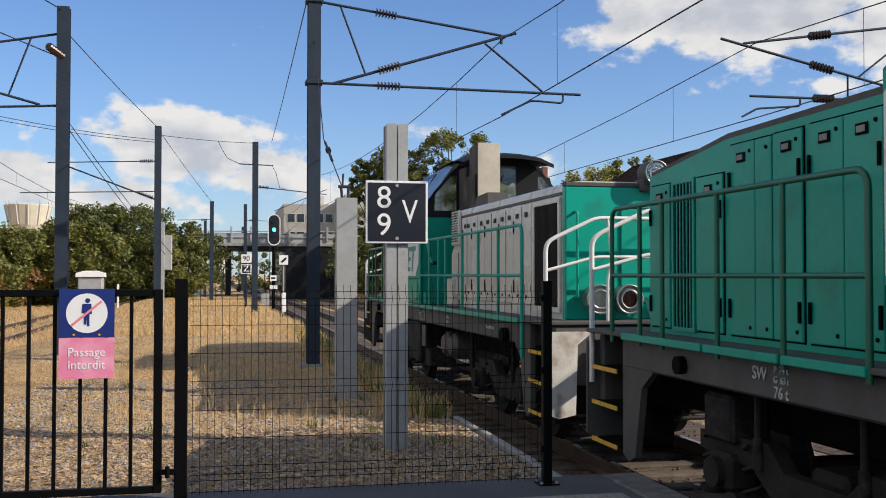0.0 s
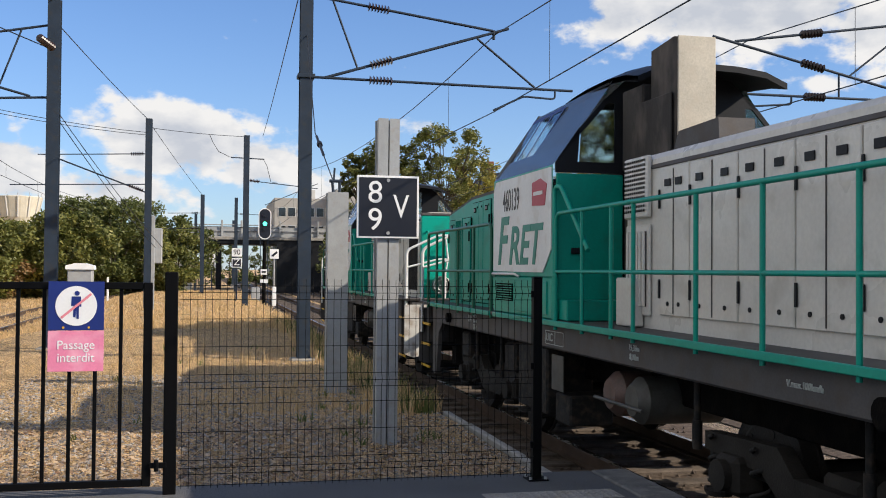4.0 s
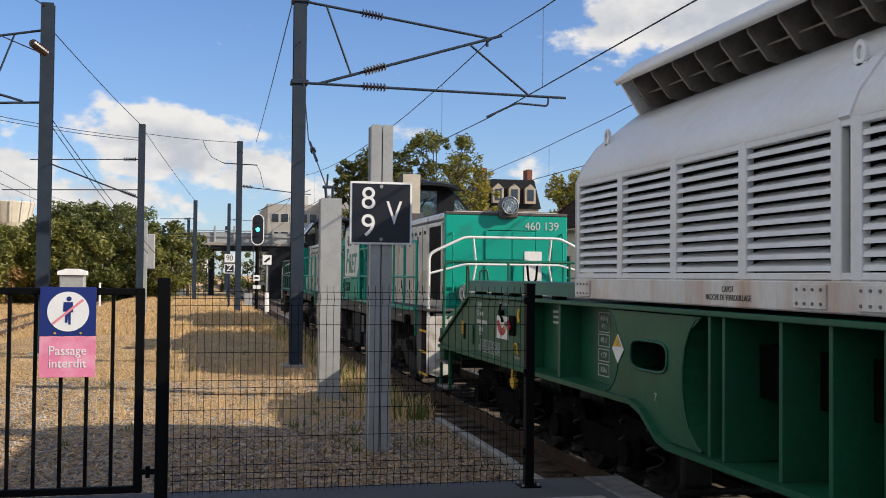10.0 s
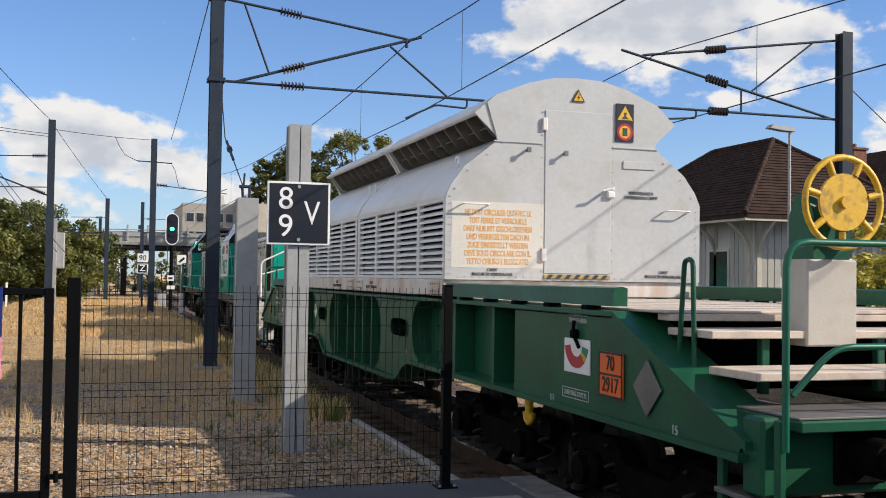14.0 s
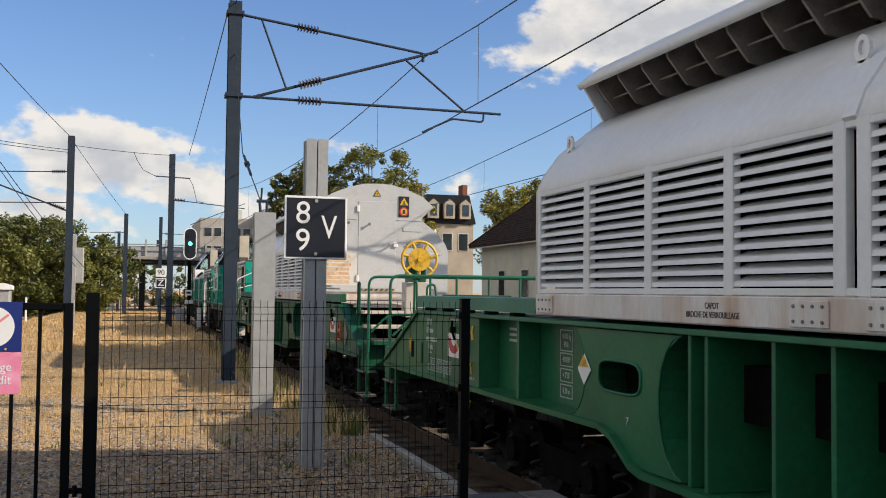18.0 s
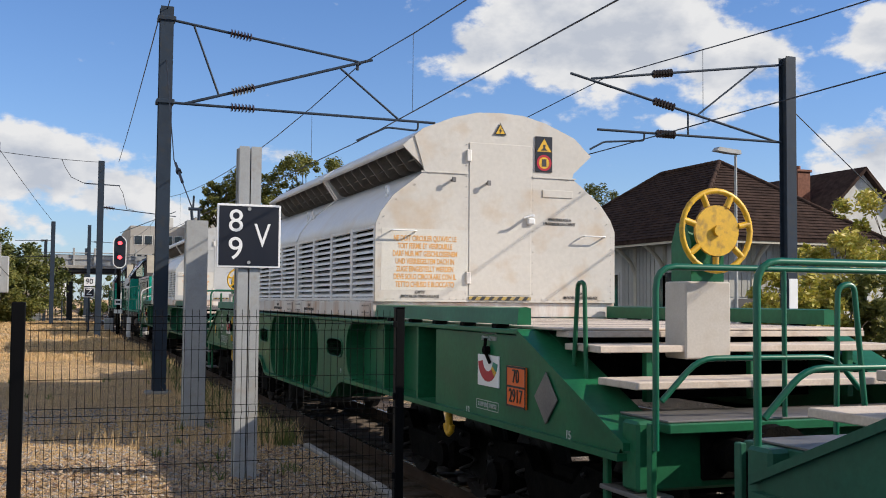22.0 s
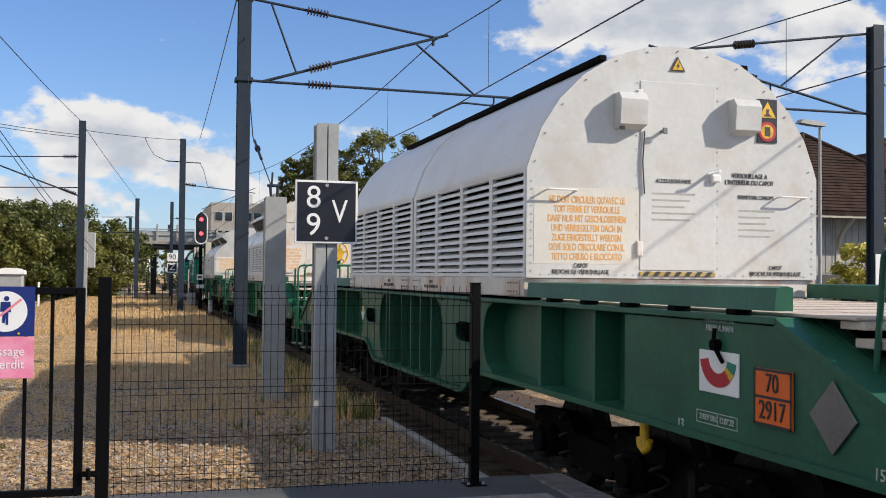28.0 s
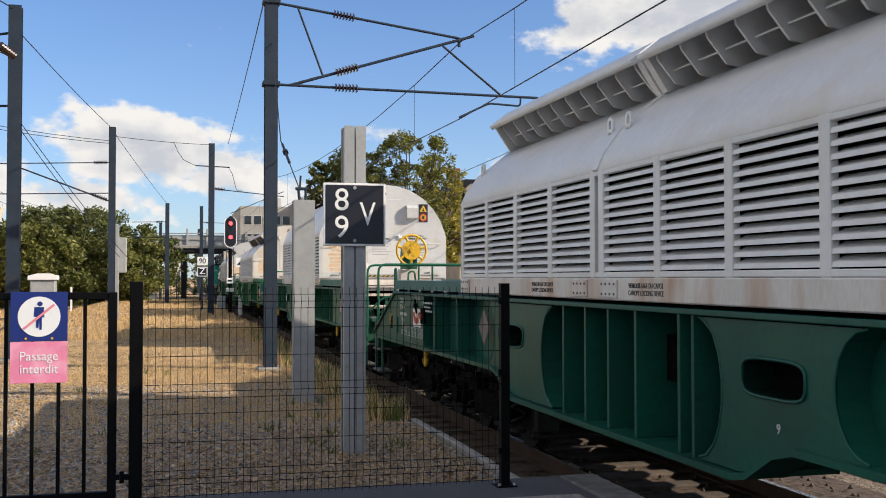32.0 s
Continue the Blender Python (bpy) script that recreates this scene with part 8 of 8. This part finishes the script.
def tree(x, y, z0, height, spread_, seed, material, label, clumps=60, per=60, size=0.16, trunk=0.22, base=0.3, puff=1.0):
    rnd = random.Random(seed)
    t = thing("tree", label, "tree", "trees")
    limbs = Shape()
    top = Vector((x + rnd.uniform(-0.4, 0.4), y, z0 + height * 0.62))
    limbs.cyl((x, y, z0 - 0.1), (x + (top.x - x) * 0.5, y, z0 + height * base), trunk, 9, trunk * 0.75)
    limbs.cyl((x + (top.x - x) * 0.5, y, z0 + height * base), top, trunk * 0.75, 8, trunk * 0.3)
    crown = Shape()
    for i in range(clumps):
        a = rnd.uniform(0, 6.28)
        h = rnd.uniform(base * 0.9, 1.0)
        w = spread_ * math.sqrt(max(0.05, 1 - ((h - 0.62) / 0.5) ** 2)) * rnd.random() ** 0.5
        c = Vector((x + w * math.cos(a), y + w * math.sin(a), z0 + height * h))
        leaves(crown, rnd, c, spread_ * rnd.uniform(0.14, 0.30) * puff, per, size)
        if i % 3 == 0:
            s0 = Vector((x, y, z0 + height * rnd.uniform(base, 0.6)))
            limbs.tube([s0, s0.lerp(c, 0.5) + Vector((0, 0, 0.2)), c], trunk * 0.18, 5)
    part("trunk", limbs, BARK, t)
    tagged(part("crown", crown, material, t), kind="stuff")
    return t


for args in ((14.0, 92, 0.2, 12.0, 2.6, 2, LEAF, "airy green tree behind the railway"), (16.6, 92, 0.2, 13.2, 3.6, 3, LEAF, "airy green tree behind the railway"), (20.5, 90, 0.2, 14.2, 4.2, 4, LEAF, "airy green tree behind the railway"), (24.6, 95, 0.2, 12.2, 3.4, 5, LEAF_YELLOW, "airy green tree behind the railway")):
    tree(*args, clumps=190, per=80, size=0.16, trunk=0.2, puff=0.55)
for args in ((28.0, 74, 0.3, 9.8, 2.8, 6, LEAF_YELLOW, "bushy yellow-green tree beside the old houses"), (30.6, 72, 0.3, 10.0, 2.8, 7, LEAF, "bushy green tree beside the old houses"), (33.2, 73, 0.3, 9.0, 2.4, 8, LEAF_YELLOW, "bushy yellow-green tree beside the old houses"), (42.5, 80, 0.3, 11.6, 3.6, 9, LEAF_DARK, "dark green tree behind the station roofs")):
    tree(*args, clumps=100, per=110, size=0.15, trunk=0.25, puff=0.85)
for args in ((16.0, 19.6, 0.42, 2.3, 1.2, 21, SUMAC, "feathery yellow-green sumac by the station"), (17.9, 20.4, 0.42, 3.3, 1.5, 22, SUMAC, "feathery yellow-green sumac by the station"), (20.4, 21.2, 0.42, 4.7, 1.7, 24, SUMAC, "feathery yellow-green sumac by the station"), (17.4, 18.6, 0.42, 2.2, 1.1, 23, LEAF, "low green shrub by the station")):
    tree(*args, clumps=60, per=120, size=0.085, trunk=0.05, base=0.15, puff=0.8)
# hedge line on the left, a bank of shrubs
rnd = random.Random(31)
for i in range(17):
    f = i / 16
    ang = radians(-14.5 + 12.9 * f)
    d = 66 + 16 * f + rnd.uniform(-3, 3)
    hgt = rnd.uniform(2.5, 3.2) if i < 5 else rnd.uniform(4.2, 5.4) if i not in (10, 11, 12, 13) else rnd.uniform(5.8, 6.8)
    tree(d * math.sin(ang), d * math.cos(ang), 0.2, hgt, rnd.uniform(2.4, 3.3), 40 + i, rnd.choice((LEAF_DARK, LEAF, LEAF_DARK, LEAF, LEAF)), "dense green shrub in the hedge along the line", clumps=75, per=130, size=0.15, trunk=0.12, base=0.03, puff=0.9)
for i in range(3, 7):
    tree(6.6 + i * 1.5, 88 + (i % 3) * 3, 0.1, rnd.uniform(3.5, 5.5), 2.0, 70 + i, rnd.choice((LEAF, LEAF_YELLOW, LEAF_DARK)), "green shrub on the cutting bank", clumps=26, per=50, size=0.17, trunk=0.1, base=0.05)
# shrubs added to stand in for the darkness under the bridge
for i in range(8):
    tree(-2.0 + i * 1.6, 122 + (i % 2) * 4, 0.0, 4.8, 2.0, 80 + i, LEAF_DARK, "dark shrub added to fill the bridge opening", clumps=20, per=40, size=0.2, trunk=0.1, base=0.05)

for i in range(9):
    ang, d = radians(-15.5 + 0.95 * i), 58 + 2.2 * i
    tree(d * math.sin(ang), d * math.cos(ang), 0.2, rnd.uniform(1.6, 3.2), rnd.uniform(1.6, 2.4), 120 + i, rnd.choice((LEAF_BROWN, LEAF_BROWN, LEAF_YELLOW)), "rusty brown undergrowth at the foot of the hedge", clumps=30, per=60, size=0.15, trunk=0.05, base=0.02)

# ---- road bridge over the line ----
br = thing("road_bridge", "old concrete and steel road bridge over the tracks", "bridge")
by0, by1 = 100.0, 106.0
part("deck", Shape().box(-2.2, 20.0, by0, by1, 4.35, 5.0, 0.05), ROOF_BLACK, br, "dark girder deck")
part("edge_beam", Shape().box(-2.2, 20.0, by0 - 0.15, by0, 4.75, 5.05, 0.03), CONCRETE, br)
# eastern abutment near-black, western wing wall cream
part("abutment", Shape().prism([(by0, -0.2), (by0, 4.4), (by1, 4.4), (by1, -0.2)], 0, 6.6, 20.0), ROOF_BLACK, br, "dark bridge abutment")
part("abutment", Shape().prism([(-1.2, -0.2), (-1.2, 4.35), (-3.6, 4.35), (-7.5, 0.4), (-7.5, -0.2)], 1, by0, by1), CREAM_WALL, br, "pale stone wing wall")
part("pier", Shape().box(1.0, 1.5, by0 + 1, by1 - 1, -0.2, 4.4, 0.04), ROOF_BLACK, br)
part("parapet_rail", Shape().tube([(-2.2, by0, 6.15), (20, by0, 6.15)], 0.05, 6).tube([(-2.2, by0, 5.6), (20, by0, 5.6)], 0.04, 6), GALV, br)
for i in range(13):
    x = -2.1 + i * 1.8
    part("parapet_post", Shape().box(x - 0.09, x + 0.09, by0 - 0.1, by0 + 0.08, 5.0, 6.6, 0.02), GALV, br)
part("parapet_panel", Shape().box(-2.2, 20, by0 + 0.1, by0 + 0.13, 5.0, 6.0, 0.01), GALV, br)


# ---- buildings ----
def window(parent, face, y, z, x, w, h):
    """A recessed window in a wall that looks to -x ('w') or -y ('s')."""
    if face == "s":
        f = part("window_frame", Shape().box(x - w / 2 - 0.08, x + w / 2 + 0.08, y - 0.05, y, z - h / 2 - 0.08, z + h / 2 + 0.08, 0.01), RENDER_WALL, parent)
        part("pane", Shape().box(x - w / 2, x + w / 2, y - 0.06, y - 0.052, z - h / 2, z + h / 2), DARK_GLASS, f)
    else:
        f = part("window_frame", Shape().box(x - 0.05, x, y - w / 2 - 0.08, y + w / 2 + 0.08, z - h / 2 - 0.08, z + h / 2 + 0.08, 0.01), RENDER_WALL, parent)
        part("pane", Shape().box(x - 0.06, x - 0.052, y - w / 2, y + w / 2, z - h / 2, z + h / 2), DARK_GLASS, f)


def hip_house(x0, x1, y0, y1, z0, ze, zr, over, wall, label, hip, struts):
    """A house under a hipped tile roof with wide eaves."""
    h = thing("station_house", label, "house", "houses beside the station")
    part("wall", Shape().box(x0, x1, y0, y1, z0, ze, 0.02), wall, h)
    a, b, c, d = x0 - over, x1 + over, y0 - over, y1 + over
    xm = (a + b) / 2
    zo = ze - 0.12
    vs = [(a, c, zo), (b, c, zo), (b, d, zo), (a, d, zo), (xm, c + hip, zr), (xm, d - hip, zr)]
    lo_ = [(p, q, r - 0.12) for p, q, r in vs[:4]]
    rf = Shape().add(vs + lo_, [(0, 1, 4), (1, 2, 5, 4), (2, 3, 5), (3, 0, 4, 5), (0, 6, 7, 1), (1, 7, 8, 2), (2, 8, 9, 3), (3, 9, 6, 0), (6, 9, 8, 7)])
    roof_ob = part("roof", rf, TILE, h, "brown plain-tile hipped roof")
    # tile courses: overlapping strips on the two sides in view
    for k in range(26):
        t0, t1 = k / 26, (k + 1.25) / 26
        for fa, fb, ta, tb in ((vs[3], vs[0], vs[5], vs[4]), (vs[0], vs[1], vs[4], vs[4])):
            pa, pb, pc, pd = on(fa, ta, t0), on(fb, tb, t0), on(fb, tb, min(t1, 1)), on(fa, ta, min(t1, 1))
            nrm = (pb - pa).cross(pd - pa)
            nrm = nrm.normalized() if nrm.length > 1e-6 else Vector((0, 0, 1))
            if nrm.z < 0:
                nrm = -nrm
            part("tile_course", Shape().add([pa + nrm * 0.05, pb + nrm * 0.05, pc + nrm * 0.012, pd + nrm * 0.012, pa + nrm * 0.01, pb + nrm * 0.01], [(0, 1, 2, 3), (4, 5, 1, 0)]), TILE, roof_ob)
    for fa, ta in ((vs[0], vs[4]), (vs[1], vs[4]), (vs[4], vs[5]), (vs[3], vs[5])):
        rg = Shape()
        nseg = max(4, int((Vector(fa) - Vector(ta)).length / 0.35))
        for i in range(nseg):
            rg.cyl(on(fa, ta, i / nseg) + Vector((0, 0, 0.04)), on(fa, ta, (i + 0.95) / nseg) + Vector((0, 0, 0.05)), 0.10, 7, 0.085)
        part("ridge_tiles", rg, TILE, roof_ob)
    part("fascia", Shape().box(a + 0.02, a + 0.06, c, d, zo - 0.2, zo - 0.02).box(a, b, c + 0.02, c + 0.06, zo - 0.2, zo - 0.02), STRUT_WOOD, h)
    if struts:
        n_ = 6
        for i in range(n_):
            y = y0 + 0.2 + (y1 - y0 - 0.4) * i / (n_ - 1)
            part("eave_strut", Shape().tube([(x0, y, ze - 1.35), (x0 - 0.25, y, ze - 0.75), (x0 - over + 0.12, y, ze - 0.28)], 0.075, 4, 0.3).box(x0 - over + 0.05, x0, y - 0.07, y + 0.07, ze - 0.32, ze - 0.18), STRUT_WOOD, h)
            part("wall_timber", Shape().box(x0 - 0.06, x0, y - 0.09, y + 0.09, z0, ze - 0.2, 0.01), STRUT_WOOD, h)
        for i in range(4):
            x = x0 + 0.2 + (x1 - x0 - 0.4) * i / 3
            part("eave_strut", Shape().tube([(x, y0, ze - 1.35), (x, y0 - 0.25, ze - 0.75), (x, y0 - over + 0.12, ze - 0.28)], 0.075, 4, 0.3).box(x - 0.07, x + 0.07, y0 - over + 0.05, y0, ze - 0.32, ze - 0.18), STRUT_WOOD, h)
            part("wall_timber", Shape().box(x - 0.09, x + 0.09, y0 - 0.06, y0, z0, ze - 0.2, 0.01), STRUT_WOOD, h)
    return h


h1 = hip_house(20.3, 26.3, 29.8, 40.2, 0.42, 4.35, 7.30, 1.0, RENDER_WALL, "pale rendered goods house with brown tile roof and eave struts", 4.2, True)
for y in (31.8, 35.8):
    window(h1, "w", y, 2.0, 20.3, 1.1, 2.2)
board = Shape().box(-0.03, 0, -0.115, 0.115, 0.42, 4.1, 0.006).mesh("wall_board", STRUT_GREY)
south_board = Shape().box(-0.115, 0.115, -0.03, 0, 0.42, 4.1, 0.006).mesh("wall_board", STRUT_GREY)
for i in range(40):
    y = 29.95 + i * 0.26
    if min(abs(y - 31.8), abs(y - 35.8)) > 0.75:
        part("wall_board", board, STRUT_GREY, h1, at=pose(20.3, y, 0))
short_board = Shape().box(-0.115, 0.115, -0.03, 0, 2.25, 4.1, 0.006).mesh("wall_board", STRUT_GREY)
for i in range(23):
    x = 20.45 + i * 0.26
    part("wall_board", short_board if 21.4 < x < 25.4 else south_board, STRUT_GREY, h1, at=pose(x, 29.8, 0))
part("garage_door", Shape().box(21.6, 25.2, 29.72, 29.8, 0.45, 2.2, 0.02), DARK_GREY, h1, "dark sliding door")
h2 = hip_house(22.6, 30.2, 51.0, 66.0, 0.42, 5.25, 8.95, 0.7, CREAM_WALL, "cream rendered house with a brown hipped tile roof", 3.6, False)
for y in (54.0, 58.0, 62.0):
    window(h2, "w", y, 2.6, 22.6, 1.0, 1.6)
for x in (24.5, 27.5):
    window(h2, "s", 51.0, 2.4, x, 0.9, 1.6)


def gable_house(x0, x1, y0, y1, z0, ze, zr, wall, label):
    h = thing("house", label, "house", "houses beside the station")
    xm = (x0 + x1) / 2
    part("wall", Shape().prism([(x0, z0), (x0, ze), (xm, zr), (x1, ze), (x1, z0)], 1, y0, y1), wall, h)
    for a, b in ((x0 - 0.4, xm), (x1 + 0.4, xm)):
        k = (zr - ze) / (xm - x0)
        part("roof", Shape().prism([(a, ze - 0.4 * k + 0.02), (b, zr + 0.02), (b, zr + 0.26), (a, ze - 0.4 * k + 0.22)], 1, y0 - 0.4, y1 + 0.4), TILE, h)
    ch = part("chimney", Shape().box(x0 + 0.9, x0 + 1.8, y0 + 2.0, y0 + 3.0, ze, zr + 0.1, 0.03), BRICK, h, "red brick chimney")
    part("chimney_cap", Shape().box(x0 + 0.82, x0 + 1.88, y0 + 1.92, y0 + 3.08, zr + 0.1, zr + 0.25, 0.03).cyl((x0 + 1.35, y0 + 2.5, zr + 0.25), (x0 + 1.35, y0 + 2.5, zr + 0.5), 0.14, 10), BRICK, ch)
    for dx in (1.6, 3.4):
        window(h, "s", y0, 3.0, x0 + dx, 0.9, 1.4)
    return h


gable_house(38.2, 45.4, 46.0, 55.0, 0.42, 5.9, 9.4, RENDER_WALL, "pale house with a steep dark gabled roof and brick chimney")
# slate mansard beyond the trees
mh = thing("town_house", "tall stone town house with a slate mansard roof", "house")
part("wall", Shape().box(30.0, 36.0, 108, 118, 0, 9.5, 0.05), OLD_STONE, mh)
part("mansard", Shape().prism([(29.8, 9.5), (30.6, 12.6), (35.4, 12.6), (36.2, 9.5)], 1, 107.8, 118), ROOF_BLACK, mh, "dark slate mansard")
for x in (31.2, 33.0, 34.8):
    d = part("dormer", Shape().prism([(x - 0.6, 10.0), (x - 0.6, 11.6), (x, 12.1), (x + 0.6, 11.6), (x + 0.6, 10.0)], 1, 107.2, 108.2), OLD_STONE, mh)
    part("pane", Shape().box(x - 0.35, x + 0.35, 107.15, 107.19, 10.3, 11.5), DARK_GLASS, d)
    window(mh, "s", 108, 7.5, x, 1.0, 1.8)
for x in (30.4, 35.6):
    part("chimney", Shape().box(x - 0.3, x + 0.3, 110, 111.5, 12, 14.0, 0.03), BRICK, mh)
# factory block behind the bridge
fb = thing("factory_block", "pale concrete industrial block with strip windows", "building")
part("wall", Shape().box(9.5, 26.0, 150, 170, 0, 12.2, 0.05), BLOCK_WALL, fb)
part("upper_storey", Shape().box(18.0, 26.0, 148, 168, 0, 13.4, 0.05), BLOCK_WALL, fb)
part("roof_box", Shape().box(13.5, 15.5, 152, 156, 12.2, 13.6, 0.03), RENDER_WALL, fb)
for k, z in enumerate((7.6, 10.2)):
    for i in range(6):
        window(fb, "s", 150, z, 10.6 + i * 1.35, 1.0, 1.2)
# water tower on the far hill
ct = thing("water_tower", "cream concrete water tower with a flared ribbed tank on legs", "water tower")
bx, byy = -19.75, 120.0


def round_body(rings, n=24):
    s = Shape()
    vs = [(bx + r * math.cos(2 * math.pi * i / n), byy + r * math.sin(2 * math.pi * i / n), z) for r, z in rings for i in range(n)]
    s.add(vs, [(k * n + i, k * n + (i + 1) % n, (k + 1) * n + (i + 1) % n, (k + 1) * n + i) for k in range(len(rings) - 1) for i in range(n)])
    return s.add(vs, [tuple(range(n))[::-1], tuple(range(len(vs) - n, len(vs)))])


part("tank", round_body([(1.75, 6.95), (1.95, 7.4), (2.42, 9.55), (2.36, 9.62)]), CREAM_WALL, ct)
part("core", round_body([(0.9, 0.0), (0.9, 6.95)], 14), CREAM_WALL, ct)
for i in range(12):
    a = 2 * math.pi * i / 12 + 0.13
    c, d = math.cos(a), math.sin(a)
    part("rib", Shape().tube([(bx + 1.98 * c, byy + 1.98 * d, 7.4), (bx + 2.46 * c, byy + 2.46 * d, 9.58)], 0.09, 5), RENDER_WALL, ct)
    part("leg", Shape().cyl((bx + 1.70 * c, byy + 1.70 * d, 0.0), (bx + 1.70 * c, byy + 1.70 * d, 7.0), 0.14, 6), CREAM_WALL, ct)
    part("mast", Shape().cyl((bx + 2.3 * c, byy + 2.3 * d, 9.6), (bx + 2.3 * c, byy + 2.3 * d, 10.0), 0.025, 5), GALV, ct)
# station street lamp
sl_ = thing("street_lamp", "slim grey street lamp with a flat head", "street lamp")
lx, ly = 19.0, 26.1
part("pole", Shape().cyl((lx, ly, 0.42), (lx, ly, 6.45), 0.06, 10, 0.04), GALV, sl_)
part("head", Shape().prism([(lx - 0.75, 6.55), (lx - 0.65, 6.66), (lx + 0.1, 6.60), (lx + 0.12, 6.48), (lx - 0.3, 6.5)], 1, ly - 0.14, ly + 0.14), GALV, sl_)
# railing along the far platform
rp = thing("platform_railing", "low dark railing along the station forecourt", "fence")
for i in range(16):
    x = 17.8
    y = 16 + i * 1.3
    part("post", Shape().box(x - 0.04, x + 0.04, y - 0.04, y + 0.04, 0.42, 1.55, 0.01), FENCE_BLACK, rp)
part("rail", Shape().box(17.78, 17.82, 16, 35.5, 1.40, 1.46, 0.005), FENCE_BLACK, rp)
part("rail", Shape().box(17.78, 17.82, 16, 35.5, 0.80, 0.84, 0.005), FENCE_BLACK, rp)

TRAVEL = [(0, 0.00), (1, 1.77), (2, 3.65), (3, 5.61), (4, 7.60), (5, 9.64), (6, 11.72), (7, 13.86), (8, 16.01), (9, 18.20), (10, 20.46), (11, 22.79), (12, 25.19), (13, 27.65), (14, 30.18), (15, 32.75), (16, 35.38), (17, 38.05), (18, 40.75), (19, 43.49), (20, 46.27), (21, 49.07), (22, 51.91), (23, 54.78), (24, 57.70), (25, 60.67), (26, 63.71), (27, 66.86), (28, 70.10), (29, 73.66), (30, 77.44), (31, 81.39), (32, 85.64)]


# ---- what moves ----
def travelled(t):
    """Metres that the train has gone, smooth between the rows."""
    for (t0, a), (t1, b) in zip(TRAVEL, TRAVEL[1:]):
        if t <= t1:
            i = TRAVEL.index((t0, a))
            va = (b - TRAVEL[max(i - 1, 0)][1]) / (t1 - TRAVEL[max(i - 1, 0)][0])
            nxt = TRAVEL[min(i + 2, len(TRAVEL) - 1)]
            vb = (nxt[1] - a) / (nxt[0] - t0)
            s, h = (t - t0) / (t1 - t0), t1 - t0
            return a * (2 * s ** 3 - 3 * s * s + 1) + h * va * (s ** 3 - 2 * s * s + s) + b * (3 * s * s - 2 * s ** 3) + h * vb * (s ** 3 - s * s)
    return TRAVEL[-1][1]


def motions():
    for ob, u, sets, radius in ROLLING:
        walk(ob, [(i * 0.5, pose(XC, u + travelled(i * 0.5), 0)) for i in range(65)])
        rows = [i * 0.2 for i in range(161)]
        for ws in sets:
            y, z = ws.location.y, ws.location.z
            walk(ws, [(t, pose(0, y, z, -math.degrees(travelled(t) / radius), 0, 0)) for t in rows])
    walk(shutter, [(0, pose(0, 0, 0)), (SWITCH, pose(0, 0, 0)), (SWITCH + 0.1, pose(0, 0, SHUT)), (32.0, pose(0, 0, SHUT))])


motions()
